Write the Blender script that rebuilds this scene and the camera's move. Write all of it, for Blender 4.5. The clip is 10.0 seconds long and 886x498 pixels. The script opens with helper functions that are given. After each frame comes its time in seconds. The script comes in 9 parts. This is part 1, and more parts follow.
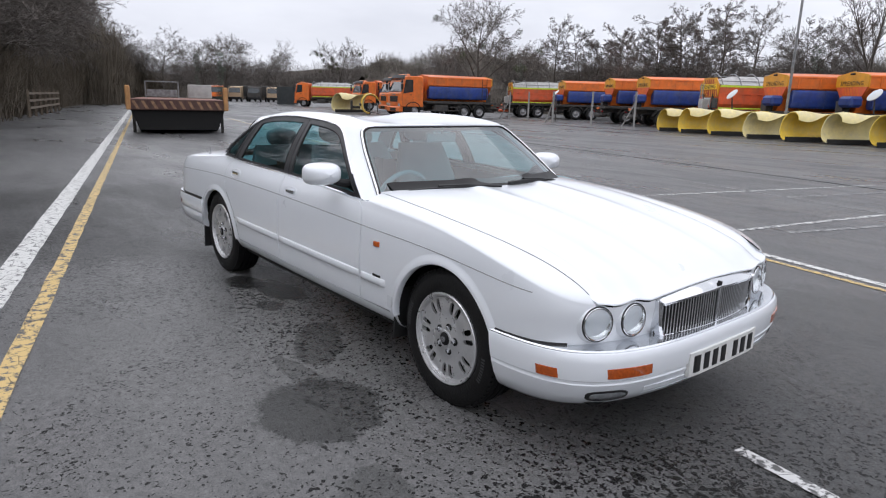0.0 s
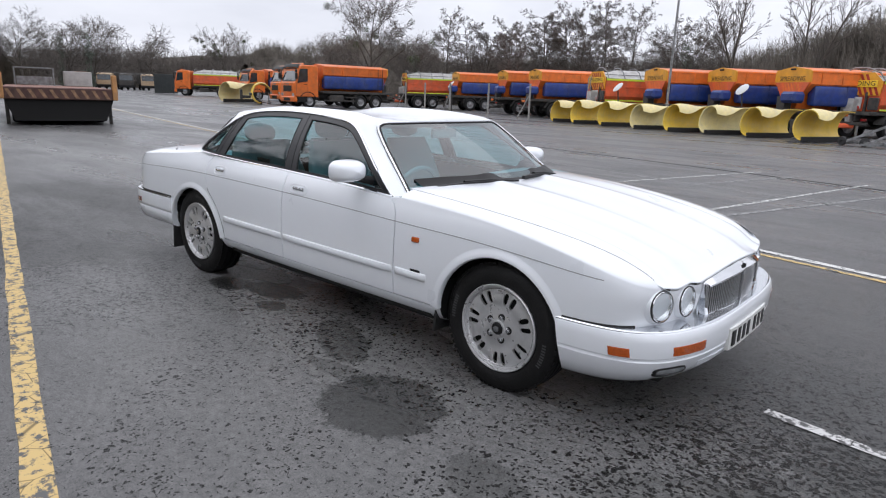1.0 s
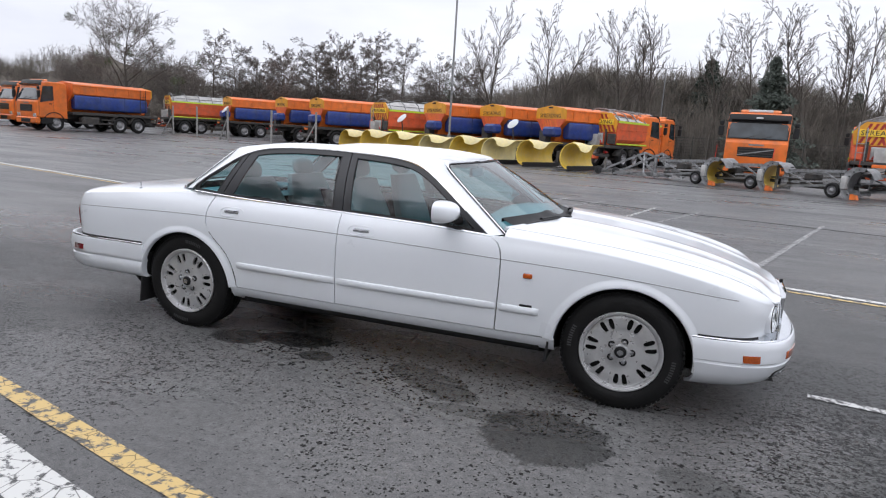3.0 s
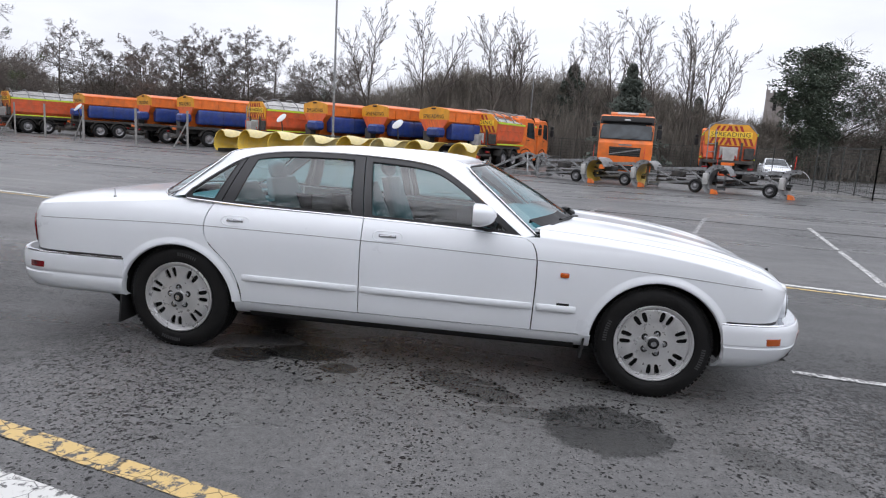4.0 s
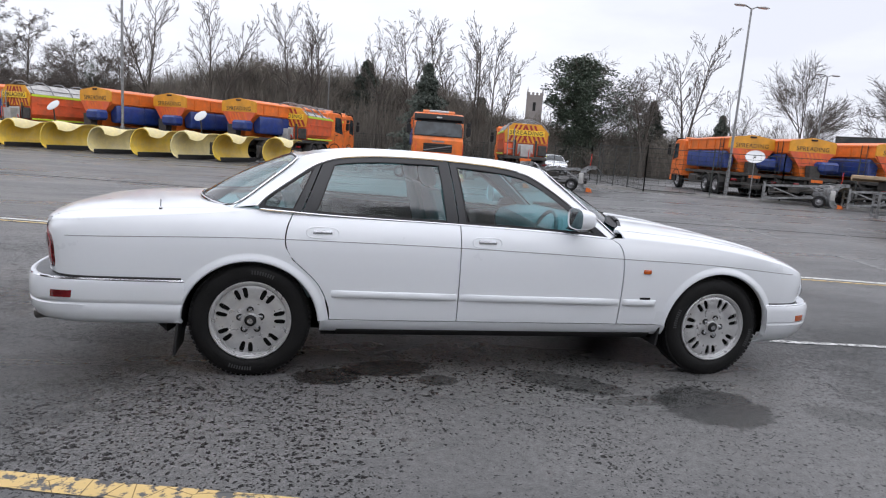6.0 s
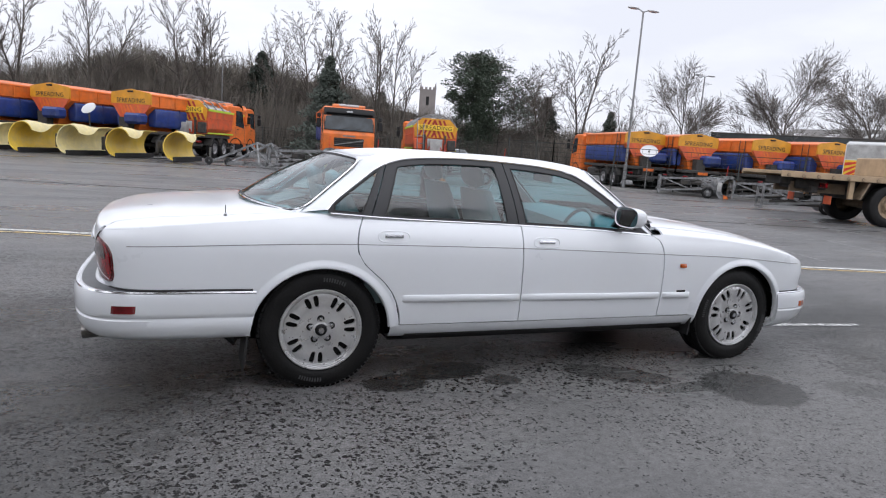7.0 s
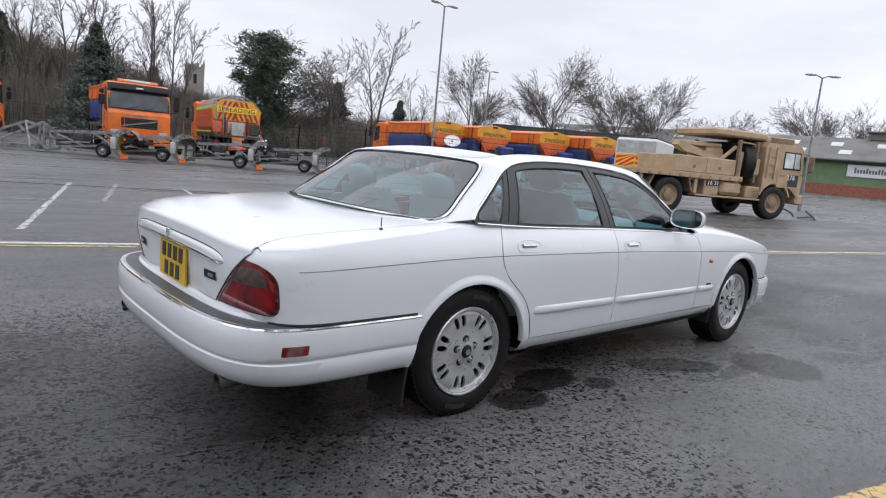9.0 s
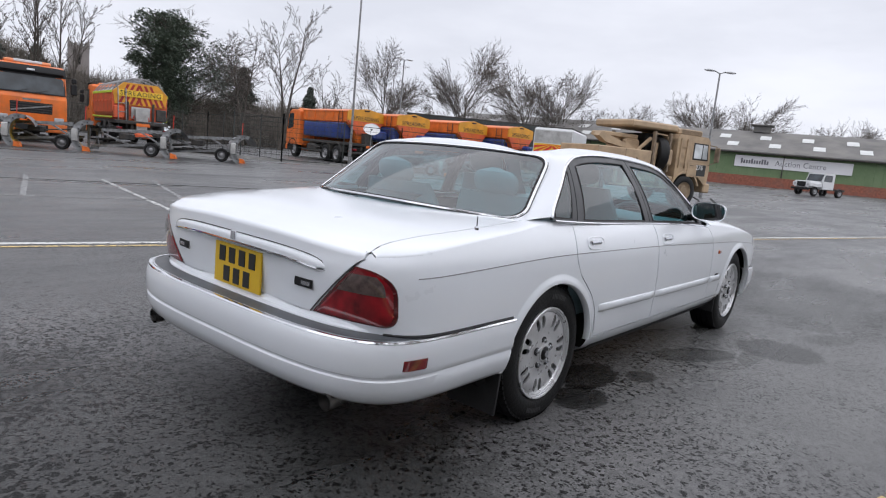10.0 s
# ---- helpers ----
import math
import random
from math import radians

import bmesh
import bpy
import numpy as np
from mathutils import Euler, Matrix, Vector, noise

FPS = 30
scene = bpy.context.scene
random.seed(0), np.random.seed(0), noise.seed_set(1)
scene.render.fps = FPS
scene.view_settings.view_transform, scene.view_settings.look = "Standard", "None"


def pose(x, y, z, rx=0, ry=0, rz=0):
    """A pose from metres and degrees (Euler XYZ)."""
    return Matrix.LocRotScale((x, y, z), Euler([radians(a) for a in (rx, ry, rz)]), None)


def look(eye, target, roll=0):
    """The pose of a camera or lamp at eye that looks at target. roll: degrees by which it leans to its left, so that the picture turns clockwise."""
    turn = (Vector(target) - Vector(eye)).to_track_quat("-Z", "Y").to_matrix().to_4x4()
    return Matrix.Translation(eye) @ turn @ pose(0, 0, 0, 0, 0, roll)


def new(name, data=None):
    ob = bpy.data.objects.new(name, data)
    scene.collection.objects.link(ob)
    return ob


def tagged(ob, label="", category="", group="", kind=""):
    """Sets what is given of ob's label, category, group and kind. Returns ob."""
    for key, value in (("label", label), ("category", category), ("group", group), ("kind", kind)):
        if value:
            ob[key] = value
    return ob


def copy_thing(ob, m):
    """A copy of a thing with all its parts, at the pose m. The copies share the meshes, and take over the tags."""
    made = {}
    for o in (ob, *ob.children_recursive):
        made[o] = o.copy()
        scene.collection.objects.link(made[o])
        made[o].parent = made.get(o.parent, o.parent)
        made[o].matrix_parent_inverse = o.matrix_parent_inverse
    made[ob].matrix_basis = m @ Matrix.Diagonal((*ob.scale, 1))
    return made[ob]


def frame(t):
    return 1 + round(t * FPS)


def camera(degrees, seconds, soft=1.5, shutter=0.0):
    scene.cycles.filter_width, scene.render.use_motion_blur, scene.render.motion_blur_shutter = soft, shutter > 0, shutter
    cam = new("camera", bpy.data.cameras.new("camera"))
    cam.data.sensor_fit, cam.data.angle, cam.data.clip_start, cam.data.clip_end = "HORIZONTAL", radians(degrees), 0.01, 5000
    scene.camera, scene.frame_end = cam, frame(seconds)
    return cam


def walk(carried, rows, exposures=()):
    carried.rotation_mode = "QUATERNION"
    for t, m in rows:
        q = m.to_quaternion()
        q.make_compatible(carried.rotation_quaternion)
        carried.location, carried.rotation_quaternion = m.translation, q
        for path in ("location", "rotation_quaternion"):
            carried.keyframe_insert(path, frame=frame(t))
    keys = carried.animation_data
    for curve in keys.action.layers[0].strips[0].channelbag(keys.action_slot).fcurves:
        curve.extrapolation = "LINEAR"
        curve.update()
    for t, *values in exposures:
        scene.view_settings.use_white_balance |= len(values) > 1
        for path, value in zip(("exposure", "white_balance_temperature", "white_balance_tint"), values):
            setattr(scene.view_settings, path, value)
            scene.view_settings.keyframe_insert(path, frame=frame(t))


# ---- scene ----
cam = camera(70.0, 10.0, soft=1.15)
PATH = [
    (0, (3.576, -2.559, 1.408), (2.065, -1.333, 0.947), 1.5),
    (0.5, (3.358, -2.912, 1.399), (1.971, -1.552, 0.924), 1.8),
    (1, (3.12, -3.172, 1.427), (1.851, -1.703, 0.947), 2.0),
    (1.5, (2.787, -3.531, 1.444), (1.674, -1.938, 0.972), 2.4),
    (2, (2.411, -3.775, 1.425), (1.455, -2.078, 0.97), 2.6),
    (2.5, (1.96, -3.967, 1.446), (1.154, -2.182, 1.037), 2.8),
    (2.7, (1.799, -4.069, 1.436), (1.055, -2.252, 1.054), 3.1),
    (3.8, (0.888, -4.321, 1.407), (0.544, -2.383, 1.052), 3.7),
    (4, (0.674, -4.37, 1.385), (0.418, -2.416, 1.045), 3.5),
    (4.5, (0.304, -4.447, 1.378), (0.197, -2.476, 1.055), 3.7),
    (5, (-0.183, -4.432, 1.336), (-0.131, -2.459, 1.011), 3.8),
    (5.5, (-0.647, -4.37, 1.338), (-0.378, -2.413, 1.023), 4.1),
    (6, (-1.141, -4.313, 1.335), (-0.723, -2.383, 1.022), 4.2),
    (6.2, (-1.356, -4.27, 1.325), (-0.873, -2.355, 1.012), 3.9),
    (7.5, (-2.457, -3.818, 1.296), (-1.568, -2.052, 0.993), 4.8),
    (8, (-2.84, -3.528, 1.263), (-1.796, -1.849, 0.961), 5.1),
    (8.5, (-3.202, -3.201, 1.242), (-2.006, -1.626, 0.945), 5.3),
    (9, (-3.534, -2.883, 1.249), (-2.208, -1.415, 0.955), 5.4),
    (9.5, (-3.713, -2.507, 1.226), (-2.288, -1.135, 0.93), 5.5),
    (10, (-3.977, -2.211, 1.201), (-2.449, -0.956, 0.9), 5.7),
]
walk(cam, [(t, look(eye, target, roll)) for t, eye, target, roll in PATH], exposures=[(0.0, 0.50, 6130, 13), (1.5, 0.57, 6130, 13), (5.0, 0.64, 6130, 13), (8.0, 0.60, 6130, 13), (9.0, 0.54, 6130, 13), (10.0, 0.45, 6130, 13)])

# ---- sky and light: a bright overcast day ----
SUN_AZ, SUN_EL = 250.0, 66.0
world = bpy.data.worlds.new("sky")
scene.world = world
world.use_nodes = True
wn, wl = world.node_tree.nodes, world.node_tree.links
wn.clear()
w_out = wn.new("ShaderNodeOutputWorld")
w_back = wn.new("ShaderNodeBackground")
w_sky = wn.new("ShaderNodeTexSky")
w_sky.sky_type = "NISHITA"
w_sky.sun_disc = False
w_sky.sun_elevation, w_sky.sun_rotation = radians(SUN_EL), radians(90 - SUN_AZ)
w_sky.air_density, w_sky.dust_density, w_sky.ozone_density = 1.0, 4.0, 1.0
w_grey = wn.new("ShaderNodeHueSaturation")
w_grey.inputs["Saturation"].default_value = 0.12
w_mix = wn.new("ShaderNodeMix")
w_mix.data_type = "RGBA"
w_mix.inputs["Factor"].default_value = 0.8
w_cloud = wn.new("ShaderNodeTexNoise")
w_cloud.inputs["Scale"].default_value = 2.2
w_cloud.inputs["Detail"].default_value = 6.0
w_cloud.inputs["Roughness"].default_value = 0.55
w_co = wn.new("ShaderNodeTexCoord")
w_map = wn.new("ShaderNodeMapping")
w_map.inputs["Scale"].default_value = (1.0, 1.0, 3.5)
w_ramp = wn.new("ShaderNodeValToRGB")
w_ramp.color_ramp.elements[0].position, w_ramp.color_ramp.elements[0].color = 0.34, (6.7, 6.8, 7.1, 1)
w_ramp.color_ramp.elements[1].position, w_ramp.color_ramp.elements[1].color = 0.68, (8.6, 8.65, 8.85, 1)
wl.new(w_co.outputs["Generated"], w_map.inputs["Vector"])
wl.new(w_map.outputs["Vector"], w_cloud.inputs["Vector"])
wl.new(w_cloud.outputs["Fac"], w_ramp.inputs["Fac"])
wl.new(w_sky.outputs["Color"], w_grey.inputs["Color"])
wl.new(w_grey.outputs["Color"], w_mix.inputs["A"])
wl.new(w_ramp.outputs["Color"], w_mix.inputs["B"])
wl.new(w_mix.outputs["Result"], w_back.inputs["Color"])
w_back.inputs["Strength"].default_value = 0.093
wl.new(w_back.outputs["Background"], w_out.inputs["Surface"])

sun = new("sun", bpy.data.lights.new("sun", "SUN"))
sun.data.energy, sun.data.angle, sun.data.color = 1.15, radians(150), (1.0, 0.97, 0.93)
sun.matrix_world = look((math.cos(radians(SUN_AZ)) * 50, math.sin(radians(SUN_AZ)) * 50, 50 * math.tan(radians(SUN_EL))), (0, 0, 0))

# ---- building tools ----
def smooth_curve(table):
    """A smooth function through (position, value) pairs."""
    xs = np.array([p[0] for p in table], float)
    ys = np.array([p[1] for p in table], float)
    slope = np.gradient(ys, xs) if len(xs) > 2 else np.full(2, (ys[1] - ys[0]) / (xs[1] - xs[0]))

    def value(x):
        if x <= xs[0]:
            return float(ys[0])
        if x >= xs[-1]:
            return float(ys[-1])
        i = int(np.searchsorted(xs, x)) - 1
        h = xs[i + 1] - xs[i]
        t = (x - xs[i]) / h
        return float(ys[i] * (1 + 2 * t) * (1 - t) ** 2 + ys[i + 1] * t * t * (3 - 2 * t) + h * (slope[i] * t * (1 - t) ** 2 - slope[i + 1] * t * t * (1 - t)))
    return value


class Shape:
    """Collects vertices and faces for one mesh."""

    def __init__(self):
        self.v, self.f = [], []

    def grid(self, rows, closed=False, flip=False):
        base, n = len(self.v), len(rows[0])
        for r in rows:
            self.v += [tuple(p) for p in r]
        for i in range(len(rows) - 1):
            for j in range(n if closed else n - 1):
                a, b = base + i * n + j, base + i * n + (j + 1) % n
                q = (a, b, b + n, a + n)
                self.f.append(q[::-1] if flip else q)
        return self

    def box(self, x0, y0, z0, x1, y1, z1, bevel=0.0):
        c = ((x0 + x1) / 2, (y0 + y1) / 2, (z0 + z1) / 2)
        h = (abs(x1 - x0) / 2, abs(y1 - y0) / 2, abs(z1 - z0) / 2)
        b = min(bevel, 0.45 * min(h))
        base = len(self.v)
        if b <= 0:
            for sx in (-1, 1):
                for sy in (-1, 1):
                    for sz in (-1, 1):
                        self.v.append((c[0] + sx * h[0], c[1] + sy * h[1], c[2] + sz * h[2]))
            for q in ((0, 1, 3, 2), (4, 6, 7, 5), (0, 4, 5, 1), (2, 3, 7, 6), (0, 2, 6, 4), (1, 5, 7, 3)):
                self.f.append(tuple(base + k for k in q))
            return self
        index = {}
        for sx in (-1, 1):
            for sy in (-1, 1):
                for sz in (-1, 1):
                    s = (sx, sy, sz)
                    for ax in range(3):
                        p = [c[k] + s[k] * (h[k] - (0 if k == ax else b)) for k in range(3)]
                        index[s, ax] = len(self.v)
                        self.v.append(tuple(p))
        for ax in range(3):
            o, w = [k for k in range(3) if k != ax]
            for d in (-1, 1):
                ring = []
                for a, e in ((-1, -1), (1, -1), (1, 1), (-1, 1)):
                    s = [0, 0, 0]
                    s[ax], s[o], s[w] = d, a, e
                    ring.append(index[tuple(s), ax])
                self.f.append(tuple(ring))
            for a in (-1, 1):
                for e in (-1, 1):
                    s0, s1 = [0, 0, 0], [0, 0, 0]
                    s0[ax], s1[ax] = -1, 1
                    s0[o] = s1[o] = a
                    s0[w] = s1[w] = e
                    self.f.append((index[tuple(s0), o], index[tuple(s1), o], index[tuple(s1), w], index[tuple(s0), w]))
        for sx in (-1, 1):
            for sy in (-1, 1):
                for sz in (-1, 1):
                    self.f.append(tuple(index[(sx, sy, sz), k] for k in range(3)))
        return self

    def tube(self, pts, r, n=6, cap=True, r_end=None):
        pts = [Vector(p) for p in pts]
        radii = [r + ((r_end - r) * i / (len(pts) - 1) if r_end is not None else 0) for i in range(len(pts))]
        rings, side = [], None
        for i, p in enumerate(pts):
            d = (pts[min(i + 1, len(pts) - 1)] - pts[max(i - 1, 0)])
            d = d.normalized() if d.length > 1e-9 else Vector((0, 0, 1))
            if side is None:
                side = d.orthogonal().normalized()
            else:
                side = side - d * side.dot(d)
                side = side.normalized() if side.length > 1e-6 else d.orthogonal().normalized()
            up = d.cross(side)
            rings.append([p + (side * math.cos(a) + up * math.sin(a)) * radii[i] for a in (2 * math.pi * k / n for k in range(n))])
        base = len(self.v)
        self.grid(rings, closed=True)
        if cap:
            self.f.append(tuple(base + k for k in range(n))[::-1])
            self.f.append(tuple(base + (len(pts) - 1) * n + k for k in range(n)))
        return self

    def lathe(self, profile, origin, axis, n=24):
        """profile: (radius, along) pairs, turned round the axis through origin."""
        axis = Vector(axis).normalized()
        u = axis.orthogonal().normalized()
        w = axis.cross(u)
        o = Vector(origin)
        rows = [[o + axis * a + (u * math.cos(t) + w * math.sin(t)) * r for t in (2 * math.pi * k / n for k in range(n))] for r, a in profile]
        return self.grid(rows, closed=True)

    def disc(self, origin, axis, r, n=24):
        return self.lathe([(r, 0), (0.0001, 0)], origin, axis, n)

    def prism(self, poly, axis, a, b):
        """A polygon in the two other coordinates (in xyz order), drawn out along the axis from a to b."""
        base, n = len(self.v), len(poly)
        for d in (a, b):
            for p, q in poly:
                c = [p, q]
                c.insert(axis, d)
                self.v.append(tuple(c))
        for i in range(n):
            j = (i + 1) % n
            self.f.append((base + i, base + j, base + n + j, base + n + i))
        self.f.append(tuple(base + i for i in range(n))[::-1])
        self.f.append(tuple(base + n + i for i in range(n)))
        return self

    def bar(self, a, b, w, h):
        """A square-section bar from a to b."""
        a, b = Vector(a), Vector(b)
        d = (b - a).normalized()
        side = d.cross(Vector((0, 0, 1)))
        side = side.normalized() if side.length > 1e-4 else Vector((1, 0, 0))
        up = side.cross(d)
        base = len(self.v)
        for p in (a, b):
            for i, j in ((-1, -1), (1, -1), (1, 1), (-1, 1)):
                self.v.append(tuple(p + side * i * w / 2 + up * j * h / 2))
        for q in ((0, 1, 5, 4), (1, 2, 6, 5), (2, 3, 7, 6), (3, 0, 4, 7), (3, 2, 1, 0), (4, 5, 6, 7)):
            self.f.append(tuple(base + k for k in q))
        return self

    def mesh(self, name, weld=0.0, sharp=35, flat=False, fix=True):
        me = bpy.data.meshes.new(name)
        me.from_pydata(self.v, [], self.f)
        bm = bmesh.new()
        bm.from_mesh(me)
        if weld:
            bmesh.ops.remove_doubles(bm, verts=bm.verts, dist=weld)
        if fix:
            bmesh.ops.recalc_face_normals(bm, faces=bm.faces)
        bm.to_mesh(me)
        bm.free()
        if not flat:
            me.polygons.foreach_set("use_smooth", [True] * len(me.polygons))
            me.set_sharp_from_angle(angle=radians(sharp))
        me.update()
        return me


def part(name, shape, material, parent=None, label="", **how):
    """Links a shape (or a finished mesh) as one object under a thing or a part."""
    me = shape.mesh(name, **how) if isinstance(shape, Shape) else shape
    ob = new(name, me)
    if not me.materials:
        me.materials.append(material)
    if parent is not None:
        ob.parent = parent
    if label:
        ob["label"] = label
    return ob


def thing(name, label, category, m=None, group="", kind=""):
    ob = new(name)
    ob.empty_display_size = 0.2
    if m is not None:
        ob.matrix_world = m
    return tagged(ob, label, category, group, kind)


def words(name, text, size, material, parent, m, depth=0.004, stretch=1.0):
    """Built-in lettering turned into a mesh, under its thing."""
    cu = bpy.data.curves.new(name, "FONT")
    cu.body, cu.size, cu.extrude, cu.align_x, cu.align_y = text, size, depth, "CENTER", "CENTER"
    cu.resolution_u = 2
    cu.space_character = 1.05
    tmp = new(name + "_tmp", cu)
    me = bpy.data.meshes.new_from_object(tmp.evaluated_get(bpy.context.evaluated_depsgraph_get()))
    bpy.data.objects.remove(tmp)
    bpy.data.curves.remove(cu)
    me.transform(Matrix.Diagonal((stretch, 1, 1, 1)))
    me.materials.clear()
    me.materials.append(material)
    ob = new(name, me)
    ob.parent = parent
    ob.matrix_basis = m
    return ob

# ---- materials ----
def material(name, base, rough=0.5, metal=0.0, vary=0.0, scale=6.0, bump=0.0, bump_scale=60.0, coat=0.0, dirt=None, dirt_amount=0.0, dirt_scale=2.0, spread=0.0, spec=0.5):
    """A painted or plain surface with mottling at two scales, dirt patches and a fine relief."""
    m = bpy.data.materials.new(name)
    m.use_nodes = True
    n, l = m.node_tree.nodes, m.node_tree.links
    b = n["Principled BSDF"]
    b.inputs["Roughness"].default_value = rough
    b.inputs["Metallic"].default_value = metal
    b.inputs["Coat Weight"].default_value = coat
    b.inputs["Coat Roughness"].default_value = 0.04
    b.inputs["Specular IOR Level"].default_value = spec
    b.inputs["Base Color"].default_value = (*base, 1)
    if not (vary or dirt_amount or bump or spread):
        return m
    co = n.new("ShaderNodeTexCoord")
    colour = None
    if vary:
        nz = n.new("ShaderNodeTexNoise")
        nz.inputs["Scale"].default_value, nz.inputs["Detail"].default_value = scale, 5.0
        l.new(co.outputs["Object"], nz.inputs["Vector"])
        ramp = n.new("ShaderNodeValToRGB")
        lo = tuple(max(0.0, c * (1 - vary)) for c in base)
        hi = tuple(min(1.0, c * (1 + vary)) for c in base)
        ramp.color_ramp.elements[0].position, ramp.color_ramp.elements[0].color = 0.32, (*lo, 1)
        ramp.color_ramp.elements[1].position, ramp.color_ramp.elements[1].color = 0.68, (*hi, 1)
        l.new(nz.outputs["Fac"], ramp.inputs["Fac"])
        colour = ramp.outputs["Color"]
        add = n.new("ShaderNodeMath")
        add.operation = "MULTIPLY_ADD"
        add.inputs[1].default_value, add.inputs[2].default_value = 0.25, rough - 0.12
        l.new(nz.outputs["Fac"], add.inputs[0])
        l.new(add.outputs["Value"], b.inputs["Roughness"])
    if spread:
        info = n.new("ShaderNodeObjectInfo")
        hs = n.new("ShaderNodeHueSaturation")
        mp = n.new("ShaderNodeMapRange")
        mp.inputs["To Min"].default_value, mp.inputs["To Max"].default_value = 1 - spread, 1 + spread
        l.new(info.outputs["Random"], mp.inputs["Value"])
        l.new(mp.outputs["Result"], hs.inputs["Value"])
        if colour:
            l.new(colour, hs.inputs["Color"])
        else:
            hs.inputs["Color"].default_value = (*base, 1)
        colour = hs.outputs["Color"]
    if dirt_amount:
        dz = n.new("ShaderNodeTexNoise")
        dz.inputs["Scale"].default_value, dz.inputs["Detail"].default_value, dz.inputs["Roughness"].default_value = dirt_scale, 8.0, 0.7
        l.new(co.outputs["Object"], dz.inputs["Vector"])
        dr = n.new("ShaderNodeValToRGB")
        dr.color_ramp.elements[0].position, dr.color_ramp.elements[0].color = 0.45, (0, 0, 0, 1)
        dr.color_ramp.elements[1].position, dr.color_ramp.elements[1].color = 0.72, (dirt_amount,) * 3 + (1,)
        l.new(dz.outputs["Fac"], dr.inputs["Fac"])
        mx = n.new("ShaderNodeMix")
        mx.data_type = "RGBA"
        if colour:
            l.new(colour, mx.inputs["A"])
        else:
            mx.inputs["A"].default_value = (*base, 1)
        mx.inputs["B"].default_value = (*(dirt or (0.08, 0.07, 0.06)), 1)
        l.new(dr.outputs["Color"], mx.inputs["Factor"])
        colour = mx.outputs["Result"]
    if colour:
        l.new(colour, b.inputs["Base Color"])
    if bump:
        bz = n.new("ShaderNodeTexNoise")
        bz.inputs["Scale"].default_value, bz.inputs["Detail"].default_value = bump_scale, 4.0
        l.new(co.outputs["Object"], bz.inputs["Vector"])
        bp = n.new("ShaderNodeBump")
        bp.inputs["Strength"].default_value, bp.inputs["Distance"].default_value = bump, 0.01
        l.new(bz.outputs["Fac"], bp.inputs["Height"])
        l.new(bp.outputs["Normal"], b.inputs["Normal"])
    return m


def glass(name, tint, face):
    """Thin glass: tinted, with mirror reflection that grows from its face-on value towards grazing angles."""
    m = bpy.data.materials.new(name)
    m.use_nodes = True
    n, l = m.node_tree.nodes, m.node_tree.links
    n.remove(n["Principled BSDF"])
    mix, tr, gl, lw, pw, ma = (n.new(k) for k in ("ShaderNodeMixShader", "ShaderNodeBsdfTransparent", "ShaderNodeBsdfGlossy", "ShaderNodeLayerWeight", "ShaderNodeMath", "ShaderNodeMath"))
    tr.inputs["Color"].default_value = (*tint, 1)
    gl.inputs["Roughness"].default_value = 0.015
    lw.inputs["Blend"].default_value = 0.5
    pw.operation, ma.operation = "POWER", "MULTIPLY_ADD"
    pw.inputs[1].default_value = 5.0
    ma.inputs[1].default_value, ma.inputs[2].default_value = 1 - face, face
    l.new(lw.outputs["Facing"], pw.inputs[0])
    l.new(pw.outputs["Value"], ma.inputs[0])
    l.new(ma.outputs["Value"], mix.inputs["Fac"])
    l.new(tr.outputs["BSDF"], mix.inputs[1])
    l.new(gl.outputs["BSDF"], mix.inputs[2])
    l.new(mix.outputs["Shader"], n["Material Output"].inputs["Surface"])
    return m


WHITE = material("white_car_paint", (0.830, 0.862, 0.905), 0.32, vary=0.012, scale=3, coat=1.0, dirt=(0.5, 0.48, 0.45), dirt_amount=0.08, dirt_scale=1.5)
WHITE.node_tree.nodes["Principled BSDF"].inputs["Coat Roughness"].default_value = 0.13
CHROME = material("chrome", (0.78, 0.79, 0.81), 0.07, 1.0)
DULL_CHROME = material("dull_chrome", (0.55, 0.56, 0.58), 0.22, 1.0)
ALLOY = material("alloy_wheel", (0.74, 0.745, 0.755), 0.30, 0.65, vary=0.06, scale=25, dirt=(0.12, 0.1, 0.09), dirt_amount=0.35, dirt_scale=6)
RUBBER = material("black_rubber", (0.018, 0.018, 0.019), 0.62, vary=0.3, scale=18, bump=0.15)
TYRE = material("tyre_rubber", (0.0062, 0.0062, 0.0066), 0.6, vary=0.35, scale=12, bump=0.3, bump_scale=90, dirt=(0.03, 0.028, 0.026), dirt_amount=0.2, spec=0.35, dirt_scale=4)
BLACK_TRIM = material("black_trim", (0.011, 0.011, 0.012), 0.5, vary=0.15, scale=12, spec=0.3)
DARK = material("dark_underbody", (0.007, 0.007, 0.007), 0.85, vary=0.3, scale=5)
SHUT = material("shut_line", (0.05, 0.05, 0.052), 0.6)
COACH = material("coachline_grey", (0.22, 0.22, 0.23), 0.5)
SIDE_GLASS = glass("side_glass", (0.50, 0.76, 0.79), 0.13)
SCREEN_GLASS = glass("windscreen_glass", (0.55, 0.86, 0.90), 0.18)
LENS = glass("lamp_glass", (0.93, 0.95, 0.96), 0.10)
FOG_LENS = material("fog_lamp_glass", (0.20, 0.21, 0.22), 0.14, vary=0.25, scale=30, bump=0.3, bump_scale=60, coat=1.0)
LEDGE = material("bright_ledge", (0.72, 0.74, 0.77), 0.12, 0.9)
FRAME_BLACK = material("satin_black_frame", (0.022, 0.023, 0.026), 0.34, vary=0.1, scale=14)
